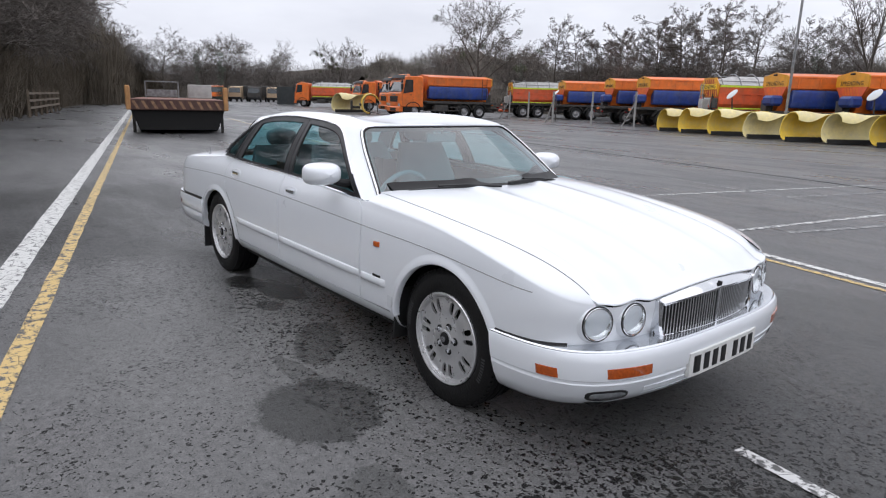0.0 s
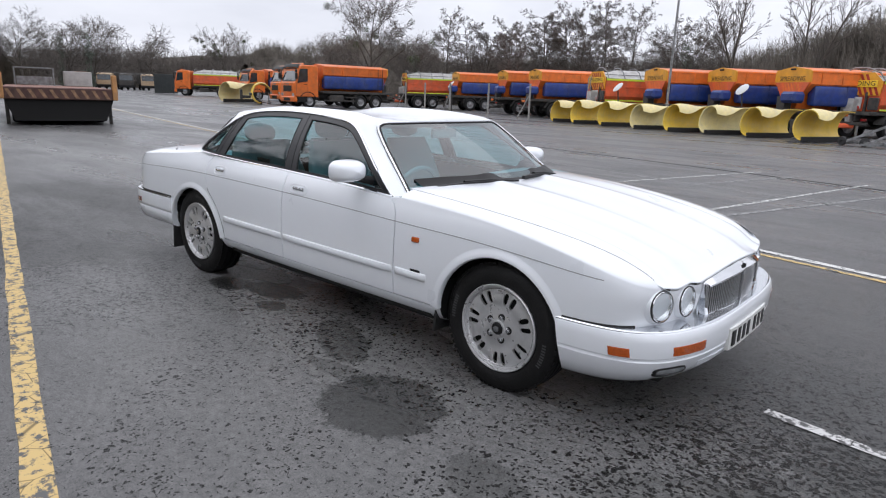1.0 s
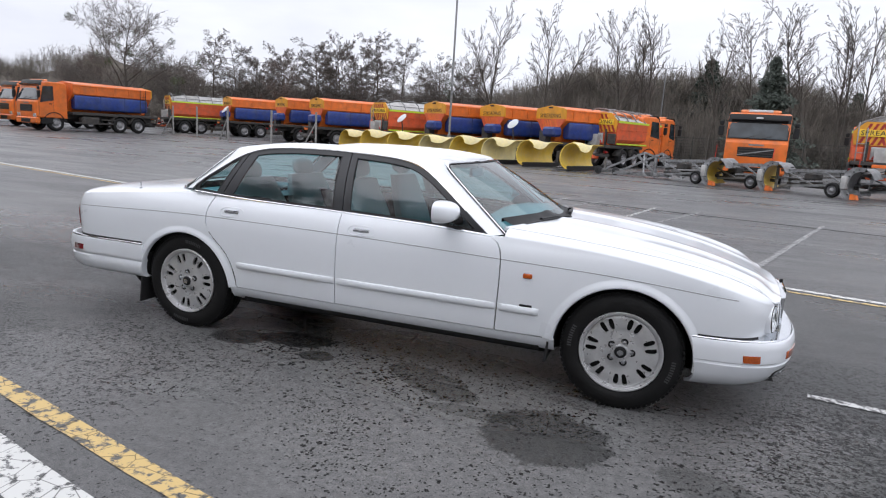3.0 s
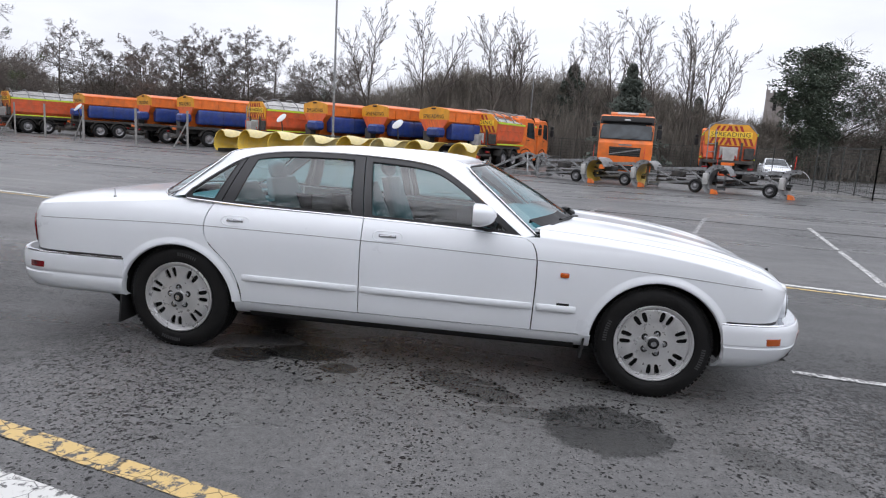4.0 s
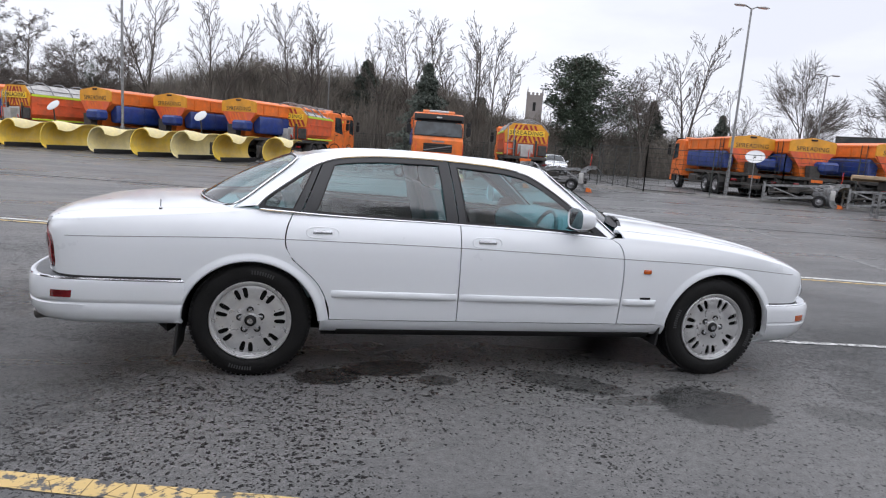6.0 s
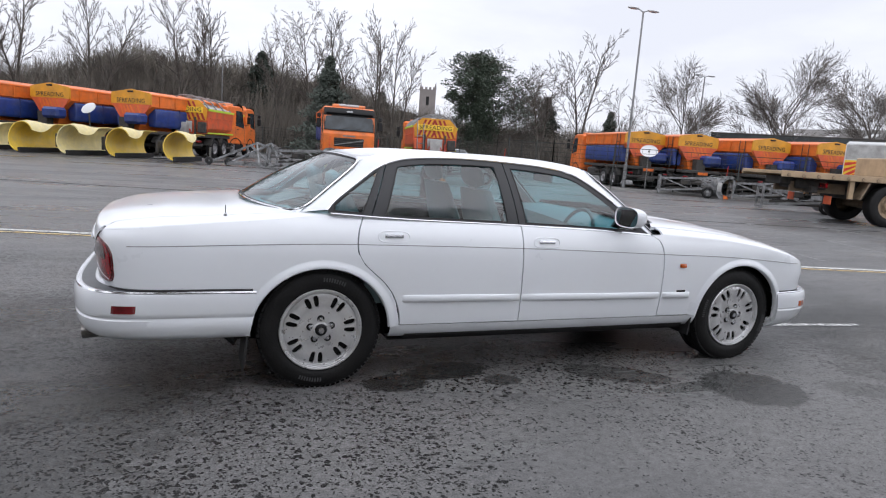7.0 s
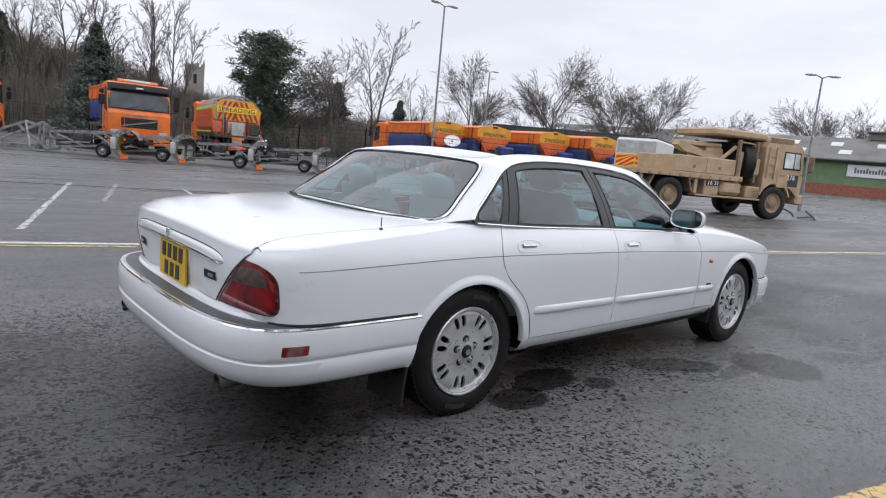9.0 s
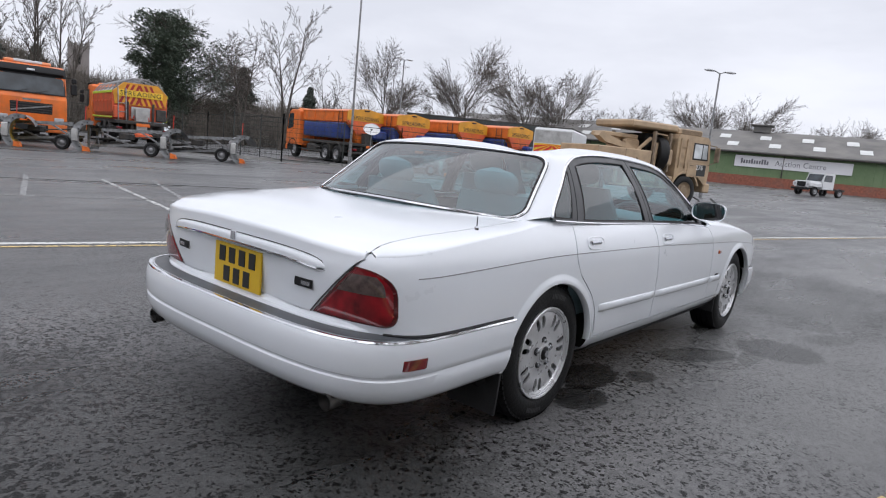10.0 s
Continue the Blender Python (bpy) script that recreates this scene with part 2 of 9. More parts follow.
BUMPER_PAD = material("grey_bumper_pad", (0.075, 0.08, 0.088), 0.38, vary=0.15, scale=16)
AMBER = material("amber_lens", (0.46, 0.085, 0.008), 0.12, vary=0.25, scale=90, coat=1.0)
RED_LENS = material("red_lens", (0.20, 0.004, 0.008), 0.1, vary=0.5, scale=14, coat=1.0)
LAMP_RIM = material("dark_lamp_rim", (0.085, 0.004, 0.006), 0.25, vary=0.2, scale=30, coat=0.6)
PIPE = material("exhaust_steel", (0.26, 0.25, 0.24), 0.28, 0.9, vary=0.3, scale=12, dirt=(0.04, 0.035, 0.03), dirt_amount=0.6, dirt_scale=8)
SMOKE_LENS = material("smoked_lens", (0.085, 0.058, 0.052), 0.1, vary=0.35, scale=50, coat=1.0)
SEAT = material("grey_leather", (0.165, 0.235, 0.255), 0.5, vary=0.1, scale=9, bump=0.2, bump_scale=150)
CABIN = material("cabin_grey", (0.19, 0.265, 0.285), 0.65, vary=0.1, scale=9)
YELLOW_PLATE = material("yellow_plate", (0.72, 0.46, 0.02), 0.35)
WHITE_PLATE = material("white_plate", (0.75, 0.75, 0.73), 0.35)
PLATE_BLACK = material("plate_black", (0.015, 0.015, 0.015), 0.4)
MIRROR = material("mirror_glass", (0.85, 0.86, 0.88), 0.01, 1.0)
GRILLE_BAR = material("bright_grille_bar", (0.62, 0.63, 0.65), 0.25, 0.7)
REFLECTOR = material("lamp_reflector", (0.86, 0.87, 0.88), 0.20, 0.85, bump=0.4, bump_scale=60)

# ---- ground ----
def tarmac():
    """Old wet tarmac: pale worn stone, dark flecks of bare binder, damp and darker patches."""
    m = bpy.data.materials.new("wet_tarmac")
    m.use_nodes = True
    n, l = m.node_tree.nodes, m.node_tree.links
    b = n["Principled BSDF"]
    co = n.new("ShaderNodeTexCoord")

    def noise_tex(scale, detail, rough=0.6, stretch=None):
        nz = n.new("ShaderNodeTexNoise")
        nz.inputs["Scale"].default_value, nz.inputs["Detail"].default_value, nz.inputs["Roughness"].default_value = scale, detail, rough
        if stretch:
            mp = n.new("ShaderNodeMapping")
            mp.inputs["Scale"].default_value = stretch
            mp.inputs["Rotation"].default_value = (0, 0, radians(14))
            l.new(co.outputs["Object"], mp.inputs["Vector"])
            l.new(mp.outputs["Vector"], nz.inputs["Vector"])
        else:
            l.new(co.outputs["Object"], nz.inputs["Vector"])
        return nz.outputs["Fac"]

    def ramp(fac, p0, c0, p1, c1):
        r = n.new("ShaderNodeValToRGB")
        r.color_ramp.elements[0].position, r.color_ramp.elements[0].color = p0, (*c0, 1)
        r.color_ramp.elements[1].position, r.color_ramp.elements[1].color = p1, (*c1, 1)
        l.new(fac, r.inputs["Fac"])
        return r.outputs["Color"]

    def mix(kind, a, c, fac=1.0):
        x = n.new("ShaderNodeMix")
        x.data_type, x.blend_type = "RGBA", kind
        x.inputs["Factor"].default_value = fac
        l.new(a, x.inputs["A"])
        l.new(c, x.inputs["B"])
        return x.outputs["Result"]

    def calc(op, a, c, d=None):
        m_ = n.new("ShaderNodeMath")
        m_.operation = op
        for i, v in enumerate((a, c, d)):
            if v is None:
                continue
            if isinstance(v, (int, float)):
                m_.inputs[i].default_value = v
            else:
                l.new(v, m_.inputs[i])
        return m_.outputs["Value"]

    def oval(x, y, rx, ry, turn):
        mp = n.new("ShaderNodeMapping")
        mp.vector_type = "TEXTURE"
        mp.inputs["Location"].default_value, mp.inputs["Rotation"].default_value, mp.inputs["Scale"].default_value = (x, y, 0), (0, 0, radians(turn)), (rx, ry, 1)
        l.new(co.outputs["Object"], mp.inputs["Vector"])
        ln = n.new("ShaderNodeVectorMath")
        ln.operation = "LENGTH"
        l.new(mp.outputs["Vector"], ln.inputs[0])
        return ln.outputs["Value"]

    fine = ramp(noise_tex(110, 5, 0.8), 0.34, (0.58, 0.58, 0.59), 0.66, (1.30, 1.30, 1.30))
    stone = mix("MULTIPLY", fine, ramp(noise_tex(22, 5, 0.75), 0.36, (0.109, 0.1095, 0.1090), 0.62, (0.168, 0.1685, 0.1675)))
    # chips of bare dark binder, thick in some places and thin in others
    area = n.new("ShaderNodeMapRange")
    area.inputs["From Min"].default_value, area.inputs["From Max"].default_value, area.inputs["To Min"].default_value, area.inputs["To Max"].default_value = 0.34, 0.66, 0.28, 0.74
    l.new(noise_tex(0.55, 5, 0.72), area.inputs["Value"])
    rear = n.new("ShaderNodeMapRange")
    rear.inputs["From Min"].default_value, rear.inputs["From Max"].default_value, rear.inputs["To Min"].default_value, rear.inputs["To Max"].default_value = 0.5, 1.3, 0.26, 0.0
    l.new(oval(-4.2, -0.6, 3.6, 3.0, 20), rear.inputs["Value"])
    ahead = n.new("ShaderNodeMapRange")
    ahead.inputs["From Min"].default_value, ahead.inputs["From Max"].default_value, ahead.inputs["To Min"].default_value, ahead.inputs["To Max"].default_value = 0.5, 1.3, 0.16, 0.0
    l.new(oval(3.9, -1.0, 1.9, 1.6, 15), ahead.inputs["Value"])
    density = calc("ADD", calc("ADD", area.outputs["Result"], rear.outputs["Result"]), ahead.outputs["Result"])
    warp = n.new("ShaderNodeTexNoise")
    warp.inputs["Scale"].default_value, warp.inputs["Detail"].default_value = 38.0, 2.0
    l.new(co.outputs["Object"], warp.inputs["Vector"])
    bend = n.new("ShaderNodeVectorMath")
    bend.operation = "MULTIPLY_ADD"
    bend.inputs[1].default_value = (0.035, 0.035, 0.0)
    l.new(warp.outputs["Color"], bend.inputs[0])
    l.new(co.outputs["Object"], bend.inputs[2])
    chips = None
    for scale, shift in ((38.0, 0.06), (76.0, 0.0)):
        vo = n.new("ShaderNodeTexVoronoi")
        vo.inputs["Scale"].default_value = scale
        l.new(bend.outputs["Vector"], vo.inputs["Vector"])
        sp = n.new("ShaderNodeSeparateColor")
        l.new(vo.outputs["Color"], sp.inputs["Color"])
        v = calc("SUBTRACT", calc("MULTIPLY_ADD", sp.outputs["Red"], 0.95, vo.outputs["Distance"]), calc("SUBTRACT", density, shift))
        v = calc("ADD", v, 0.5)
        mask = ramp(v, 0.455, (0.10, 0.10, 0.104), 0.50, (1, 1, 1))
        chips = mask if chips is None else mix("MULTIPLY", chips, mask)
    broad = ramp(noise_tex(0.22, 6, 0.7), 0.34, (0.74, 0.74, 0.75), 0.66, (1.16, 1.15, 1.15))
    band = ramp(noise_tex(0.16, 4, 0.6, (0.35, 2.2, 1)), 0.38, (0.84, 0.84, 0.85), 0.64, (1.10, 1.10, 1.09))
    colour = mix("MULTIPLY", mix("MULTIPLY", mix("MULTIPLY", stone, chips), broad), band)
    # damp drip stains and broad darker patches round the car: uneven frayed ovals
    edge = noise_tex(8.0, 9, 0.85)
    for x, y, rx, ry, turn, deep in ((-1.0, -0.80, 0.19, 0.13, 5, 0.24), (-0.63, -0.67, 0.26, 0.14, 5, 0.24), (-0.37, -0.87, 0.12, 0.08, 0, 0.4), (1.15, -1.30, 0.31, 0.29, -20, 0.42), (0.42, -0.92, 0.34, 0.14, -30, 0.55), (0.75, -1.20, 0.26, 0.07, 4, 0.70), (1.94, -1.48, 0.30, 0.13, -25, 0.66), (-2.7, -0.75, 0.75, 0.30, 8, 0.74), (-4.5, -0.7, 2.6, 2.2, 20, 0.58), (4.2, -0.9, 1.7, 1.4, 15, 0.66), (2.9, 1.3, 2.1, 1.9, 10, 0.70), (2.6, -1.1, 0.5, 0.3, 30, 0.8)):
        reach = oval(x, y, rx, ry, turn)
        ad = n.new("ShaderNodeMath")
        ad.operation = "MULTIPLY_ADD"
        ad.inputs[1].default_value = 1.25
        l.new(edge, ad.inputs[0])
        l.new(reach, ad.inputs[2])
        colour = mix("MULTIPLY", colour, ramp(ad.outputs["Value"], 0.40, (0, 0, 0), 0.41, (1, 1, 1)))
        rp = colour.node.inputs["B"].links[0].from_node
        rp.color_ramp.elements[0].position, rp.color_ramp.elements[0].color = 0.79, (deep, deep * 1.01, deep * 1.0, 1)
        rp.color_ramp.elements[1].position, rp.color_ramp.elements[1].color = 0.845, (1, 1, 1, 1)
        sc = n.new("ShaderNodeMath")
        sc.operation = "MULTIPLY"
        sc.inputs[1].default_value = 0.5
        l.new(ad.outputs["Value"], sc.inputs[0])
        l.new(sc.outputs["Value"], rp.inputs["Fac"])
    l.new(colour, b.inputs["Base Color"])
    wet = ramp(noise_tex(0.35, 4, 0.6, (0.4, 1.6, 1)), 0.40, (0.47, 0.47, 0.47), 0.66, (0.20, 0.20, 0.20))
    l.new(wet, b.inputs["Roughness"])
    b.inputs["Specular IOR Level"].default_value = 0.24
    bp = n.new("ShaderNodeBump")
    bp.inputs["Strength"].default_value, bp.inputs["Distance"].default_value = 0.6, 0.008
    bz = noise_tex(70, 6, 0.8)
    l.new(bz, bp.inputs["Height"])
    l.new(bp.outputs["Normal"], b.inputs["Normal"])
    return m


ASPHALT = tarmac()


def ground_height(x, y):
    """The yard is level round the car and rises gently to the east."""
    if x < 22:
        return 0.0
    return 0.00052 * (x - 22) ** 2 if x < 60 else 0.75 + 0.0395 * (min(x, 150) - 60) * 0.5


sh = Shape()
g_xs = [-600, -300, -160, -100, -70, -50, -40, -30, -20, -10, 0, 10, 20, 25, 30, 35, 40, 45, 50, 55, 60, 70, 80, 100, 150, 300, 600]
g_ys = [-600, -200, -60, -20, 0, 20, 40, 80, 200, 600]
sh.grid([[(x, y, ground_height(x, y)) for y in g_ys] for x in g_xs])
tagged(part("ground", sh, ASPHALT), "dark wet tarmac yard, worn and flecked", "ground", kind="structure")


def paint(name, base, wear=0.40):
    """Worn road paint: cracked, with tarmac showing through."""
    m = bpy.data.materials.new(name)
    m.use_nodes = True
    n, l = m.node_tree.nodes, m.node_tree.links
    b = n["Principled BSDF"]
    b.inputs["Roughness"].default_value = 0.6
    co = n.new("ShaderNodeTexCoord")
    nz, vo, mx, r1, r2 = (n.new(k) for k in ("ShaderNodeTexNoise", "ShaderNodeTexVoronoi", "ShaderNodeMix", "ShaderNodeValToRGB", "ShaderNodeValToRGB"))
    vo.feature = "DISTANCE_TO_EDGE"
    vo.inputs["Scale"].default_value = 7.0
    nz.inputs["Scale"].default_value, nz.inputs["Detail"].default_value, nz.inputs["Roughness"].default_value = 16, 7, 0.72
    for t in (nz, vo):
        l.new(co.outputs["Object"], t.inputs["Vector"])
    r1.color_ramp.elements[0].position, r1.color_ramp.elements[0].color = wear, (0.10, 0.10, 0.10, 1)
    r1.color_ramp.elements[1].position, r1.color_ramp.elements[1].color = wear + 0.06, (*base, 1)
    r2.color_ramp.elements[0].position, r2.color_ramp.elements[0].color = 0.006, (0.25, 0.25, 0.25, 1)
    r2.color_ramp.elements[1].position, r2.color_ramp.elements[1].color = 0.02, (1, 1, 1, 1)
    l.new(nz.outputs["Fac"], r1.inputs["Fac"])
    l.new(vo.outputs["Distance"], r2.inputs["Fac"])
    mx.data_type, mx.blend_type = "RGBA", "MULTIPLY"
    mx.inputs["Factor"].default_value = 0.9
    l.new(r1.outputs["Color"], mx.inputs["A"])
    l.new(r2.outputs["Color"], mx.inputs["B"])
    l.new(mx.outputs["Result"], b.inputs["Base Color"])
    return m


WHITE_LINE = paint("white_road_paint", (0.62, 0.62, 0.60))
YELLOW_LINE = paint("yellow_road_paint", (0.60, 0.43, 0.17), 0.43)
FAINT_LINE = paint("faint_road_paint", (0.34, 0.34, 0.34), 0.47)
WORN_LINE = paint("worn_road_paint", (0.58, 0.58, 0.57), 0.46)


def ground_line(name, a, b, width, mat, label, lift=0.004):
    """A painted stripe with slightly ragged edges."""
    a, b = Vector(a), Vector(b)
    d = (b - a).normalized()
    side_v = Vector((-d.y, d.x))
    n = max(2, int((b - a).length / 0.25))
    rng = random.Random(int(abs(a.x * 31 + a.y * 17 + b.x) * 100))
    rows = []
    for i in range(n + 1):
        p = a.lerp(b, i / n)
        row = []
        for k in (-1, 1):
            q = p + side_v * k * (width / 2 + rng.uniform(-0.006, 0.006))
            row.append((q.x, q.y, ground_height(q.x, q.y) + lift))
        rows.append(row)
    return tagged(part(name, Shape().grid(rows), mat), label, "road marking", kind="structure")


def edge_y(x):
    return -2.41 - 0.25 * x


for name, off, w, mat, label in (("yellow_line", 0.0, 0.105, YELLOW_LINE, "worn yellow painted line on the tarmac"), ("white_line", -0.335, 0.20, WHITE_LINE, "cracked broad white painted line on the tarmac")):
    ground_line(name, (6, edge_y(6) + off), (-60, edge_y(-60) + off), w, mat, label)
far_y = lambda x: 3.79 - 0.222 * x
ground_line("white_line", (-34, far_y(-34) + 0.11), (44, far_y(44) + 0.11), 0.10, WHITE_LINE, "long white painted line on the tarmac")
ground_line("yellow_line", (-34, far_y(-34) - 0.06), (44, far_y(44) - 0.06), 0.07, YELLOW_LINE, "thin worn yellow line beside the white one")
ground_line("bay_line", (-24, 7.95 + 0.246 * 24), (16, 7.95 - 0.246 * 16), 0.085, FAINT_LINE, "faded white line across the bays")
ground_line("bay_line", (-14, 13.85), (6, 9.2), 0.07, FAINT_LINE, "faded white line across the bays")
for a, b in (((-0.05, 3.9), (1.35, 11.1)), ((2.63, 4.1), (4.6, 10.4)), ((4.88, 3.5), (6.62, 10.0)), ((7.3, 3.0), (9.1, 9.75)), ((0.5, 5.1), (2.4, 11.2)), ((-0.88, 8.2), (0.19, 11.6)), ((9.6, 2.5), (11.5, 9.2)), ((11.9, 2.0), (13.8, 8.6))):
    ground_line("bay_line", a, b, 0.085, WORN_LINE if a[0] in (4.88, -0.05) else FAINT_LINE, "white parking bay line, broken and worn")
ground_line("bay_line", (-2.39, 5.33), (-0.68, 11.56), 0.08, WORN_LINE, "white parking bay line, broken and worn")
ground_line("bay_line", (2.50, -0.055), (3.6, -0.20), 0.07, WORN_LINE, "short remains of a white line")
# drain channel across the yard
ground_line("drain_channel", (-14, 14.1), (15, 7.3), 0.10, DARK, "narrow dark drain channel in the tarmac", 0.003)


# ---- the white saloon ----
# local frame: x forward, y left, z up, origin on the ground between the axles
AXLE_F, AXLE_R, HUB_Z, ARCH_R, LIP = 1.435, -1.435, 0.31, 0.365, 0.046
ARCH_UP = {AXLE_F: 1.0, AXLE_R: 0.955}
XF0, XR0 = 1.25, -1.4
half_width = smooth_curve([(-1.4, 0.868), (-0.9, 0.878), (-0.3, 0.882), (0.4, 0.882), (0.9, 0.878), (1.25, 0.873)])
inset = smooth_curve([(0.15, 0.07), (0.24, 0.04), (0.32, 0.014), (0.45, 0.0), (0.58, -0.003), (0.68, 0.001), (0.76, 0.010), (0.82, 0.026), (0.88, 0.055), (0.92, 0.085), (0.96, 0.12)])
nose_x = smooth_curve([(0.45, 2.20), (0.55, 2.225), (0.64, 2.235), (0.70, 2.21), (0.76, 2.14)])
tail_x = smooth_curve([(0.45, -2.500), (0.55, -2.522), (0.65, -2.538), (0.75, -2.546), (0.80, -2.541), (0.86, -2.508)])
belt_z = smooth_curve([(-1.42, 0.938), (-1.1, 0.922), (-0.3, 0.903), (0.3, 0.885), (0.72, 0.862)])
bonnet_z = smooth_curve([(0.7, 0.945), (0.95, 0.935), (1.3, 0.905), (1.6, 0.862), (1.9, 0.795), (2.1, 0.728), (2.25, 0.668)])
wing_z = smooth_curve([(0.7, 0.868), (1.0, 0.853), (1.4, 0.823), (1.7, 0.780), (1.95, 0.722), (2.1, 0.668), (2.25, 0.61)])
deck_z = smooth_curve([(-2.58, 0.838), (-2.48, 0.872), (-2.3, 0.902), (-2.0, 0.925), (-1.7, 0.945), (-1.4, 0.96)])
hip_z = smooth_curve([(-2.58, 0.785), (-2.48, 0.815), (-2.3, 0.842), (-2.0, 0.872), (-1.7, 0.897), (-1.45, 0.925), (-1.2, 0.937)])
bonnet_edge = smooth_curve([(0.70, 0.735), (1.0, 0.75), (1.5, 0.752), (1.8, 0.728), (2.0, 0.706), (2.2, 0.686)])
boot_edge = smooth_curve([(-2.55, 0.68), (-2.2, 0.712), (-1.9, 0.718), (-1.6, 0.712)])


def side(x, z):
    """Half-width of the body at a station and height."""
    w = half_width(x) - inset(z)
    if x > XF0:
        r = min(1.0, (x - XF0) / (nose_x(z) - XF0))
        return w * max(0.0, 1 - r ** 9) ** (1 / 2.6)
    if x < XR0:
        r = min(1.0, (XR0 - x) / (XR0 - tail_x(z)))
        return w * max(0.0, 1 - r ** 14) ** (1 / 3.1)
    return w


def nose(y, z):
    w = half_width(XF0) - inset(z)
    return XF0 + (nose_x(z) - XF0) * max(0.0, 1 - min(1, abs(y) / w) ** 2.6) ** (1 / 9)


def tail(y, z):
    w = half_width(XR0) - inset(z)
    return XR0 + (tail_x(z) - XR0) * max(0.0, 1 - min(1, abs(y) / w) ** 3.1) ** (1 / 14)


def top(x, y):
    """Height of bonnet and wings, with the fluted ridges that run to the headlamps."""
    w = max(0.3, side(x, wing_z(x)))
    a, b = bonnet_z(x), wing_z(x)
    t = min(1.0, abs(y) / w)
    z = b + (a - b) * (1 - t ** 3.2) ** 0.5
    k = min(1.0, max(0.0, (x - 1.0) / 1.0)) ** 1.5 * (1 - t ** 6)
    for c, h, s in ((0.67, 0.010, 0.085), (0.505, 0.016, 0.075)):
        z += h * k * math.exp(-((abs(y) - c) / s) ** 2)
    z += 0.010 * math.exp(-((abs(y) - 0.24) / 0.05) ** 2) * (1 - 0.3 * k)
    z -= 0.018 * k * math.exp(-((abs(y) - 0.595) / 0.03) ** 2)
    return z


def deck(x, y):
    w = max(0.3, side(x, hip_z(x)))
    t = min(1.0, abs(y) / w)
    return hip_z(x) + (deck_z(x) - hip_z(x)) * (1 - t ** 3.4) ** 0.55


def arch_low(x, low):
    """Lower edge of a side panel at x: the sill, or the wheel arch."""
    for c in (AXLE_F, AXLE_R):
        d = abs(x - c)
        if d < ARCH_R:
            low = max(low, HUB_Z + ARCH_UP[c] * math.sqrt(ARCH_R ** 2 - d * d))
    return low


def spaced(a, b, n):
    return [a + (b - a) * i / (n - 1) for i in range(n)]


def flange(sh, edge, depth):
    """A return edge: the rim of a panel turned inwards."""
    sh.grid([edge, [(p[0] + d[0], p[1] + d[1], p[2] + d[2]) for p, d in zip(edge, depth)]])


GAP = 0.003
door_front = smooth_curve([(0.34, 0.740), (0.5, 0.746), (0.68, 0.749), (0.76, 0.745), (0.81, 0.731), (0.84, 0.712), (0.868, 0.662)])
door_rear = smooth_curve([(0.34, -1.012), (0.40, -1.016), (0.448, -1.03), (0.52, -1.062), (0.58, -1.108), (0.64, -1.175), (0.69, -1.228), (0.74, -1.254), (0.80, -1.260), (0.86, -1.250), (0.93, -1.222)])
B_POST = -0.278
DOOR_LOW = 0.345
coach_z = smooth_curve([(-2.44, 0.756), (-2.0, 0.770), (-1.5, 0.784), (-0.9, 0.784), (-0.27, 0.777), (0.74, 0.750), (1.4, 0.728), (1.97, 0.686)])


def door_panel(s, x_low, x_high, low=DOOR_LOW):
    """Door skin between two edges given as functions of height, with turned-in rims."""
    sh = Shape()
    nv, nu = 26, 22
    rows = []
    for i in range(nv):
        v = i / (nv - 1)
        row = []
        for j in range(nu):
            u = j / (nu - 1)
            x = 0.0
            z = 0.6
            for _ in range(4):
                zt = belt_z(x) - 0.004
                z = low + (zt - low) * v
                a, b = x_low(z) + GAP, x_high(z) - GAP
                x = a + (b - a) * u
            row.append((x, s * side(x, z), z))
        rows.append(row)
    sh.grid(rows)
    inw = (0, -s * 0.025, 0)
    flange(sh, [r[0] for r in rows], [inw] * nv)
    flange(sh, [r[-1] for r in rows], [inw] * nv)
    flange(sh, rows[0], [inw] * nu)
    flange(sh, rows[-1], [inw] * nu)
    return sh


def moulding(s, x0, x1):
    """The raised rubbing strip along the doors."""
    sh = Shape()
    xs = spaced(x0, x1, 14)
    prof = [(0.462, 0.0), (0.464, 0.008), (0.470, 0.013), (0.482, 0.0145), (0.494, 0.013), (0.502, 0.008), (0.505, 0.0)]
    taper = lambda x: min(1.0, (x - x0) / 0.02 + 0.15, (x1 - x) / 0.02 + 0.15)
    rows = [[(x, s * (side(x, z) + d * taper(x) - 0.001), z + 0.004 - 0.006 * x) for z, d in prof] for x in xs]
    sh.grid(rows)
    for r in (rows[0], rows[-1]):
        sh.grid([r, [(r[0][0], s * side(r[0][0], 0.48), 0.484)] * len(r)])
    return sh


def arch_lip(s, cx, a0, a1):
    sh = Shape()
    prof = [(ARCH_R + LIP + 0.012, -0.0015), (ARCH_R + LIP, 0.0002), (ARCH_R + 0.036, 0.0025), (ARCH_R + 0.024, 0.0075), (ARCH_R + 0.012, 0.0105), (ARCH_R + 0.004, 0.0095), (ARCH_R - 0.001, 0.003), (ARCH_R - 0.003, -0.008), (ARCH_R - 0.001, -0.020)]
    rows = []
    for i in range(41):
        a = radians(a0 + (a1 - a0) * i / 40)
        row = []
        for r, d in prof:
            x, z = cx + r * math.cos(a), HUB_Z + ARCH_UP[cx] * r * math.sin(a)
            row.append((x, s * (side(x, max(z, 0.2)) + d), z))
        rows.append(row)
    return sh.grid(rows)


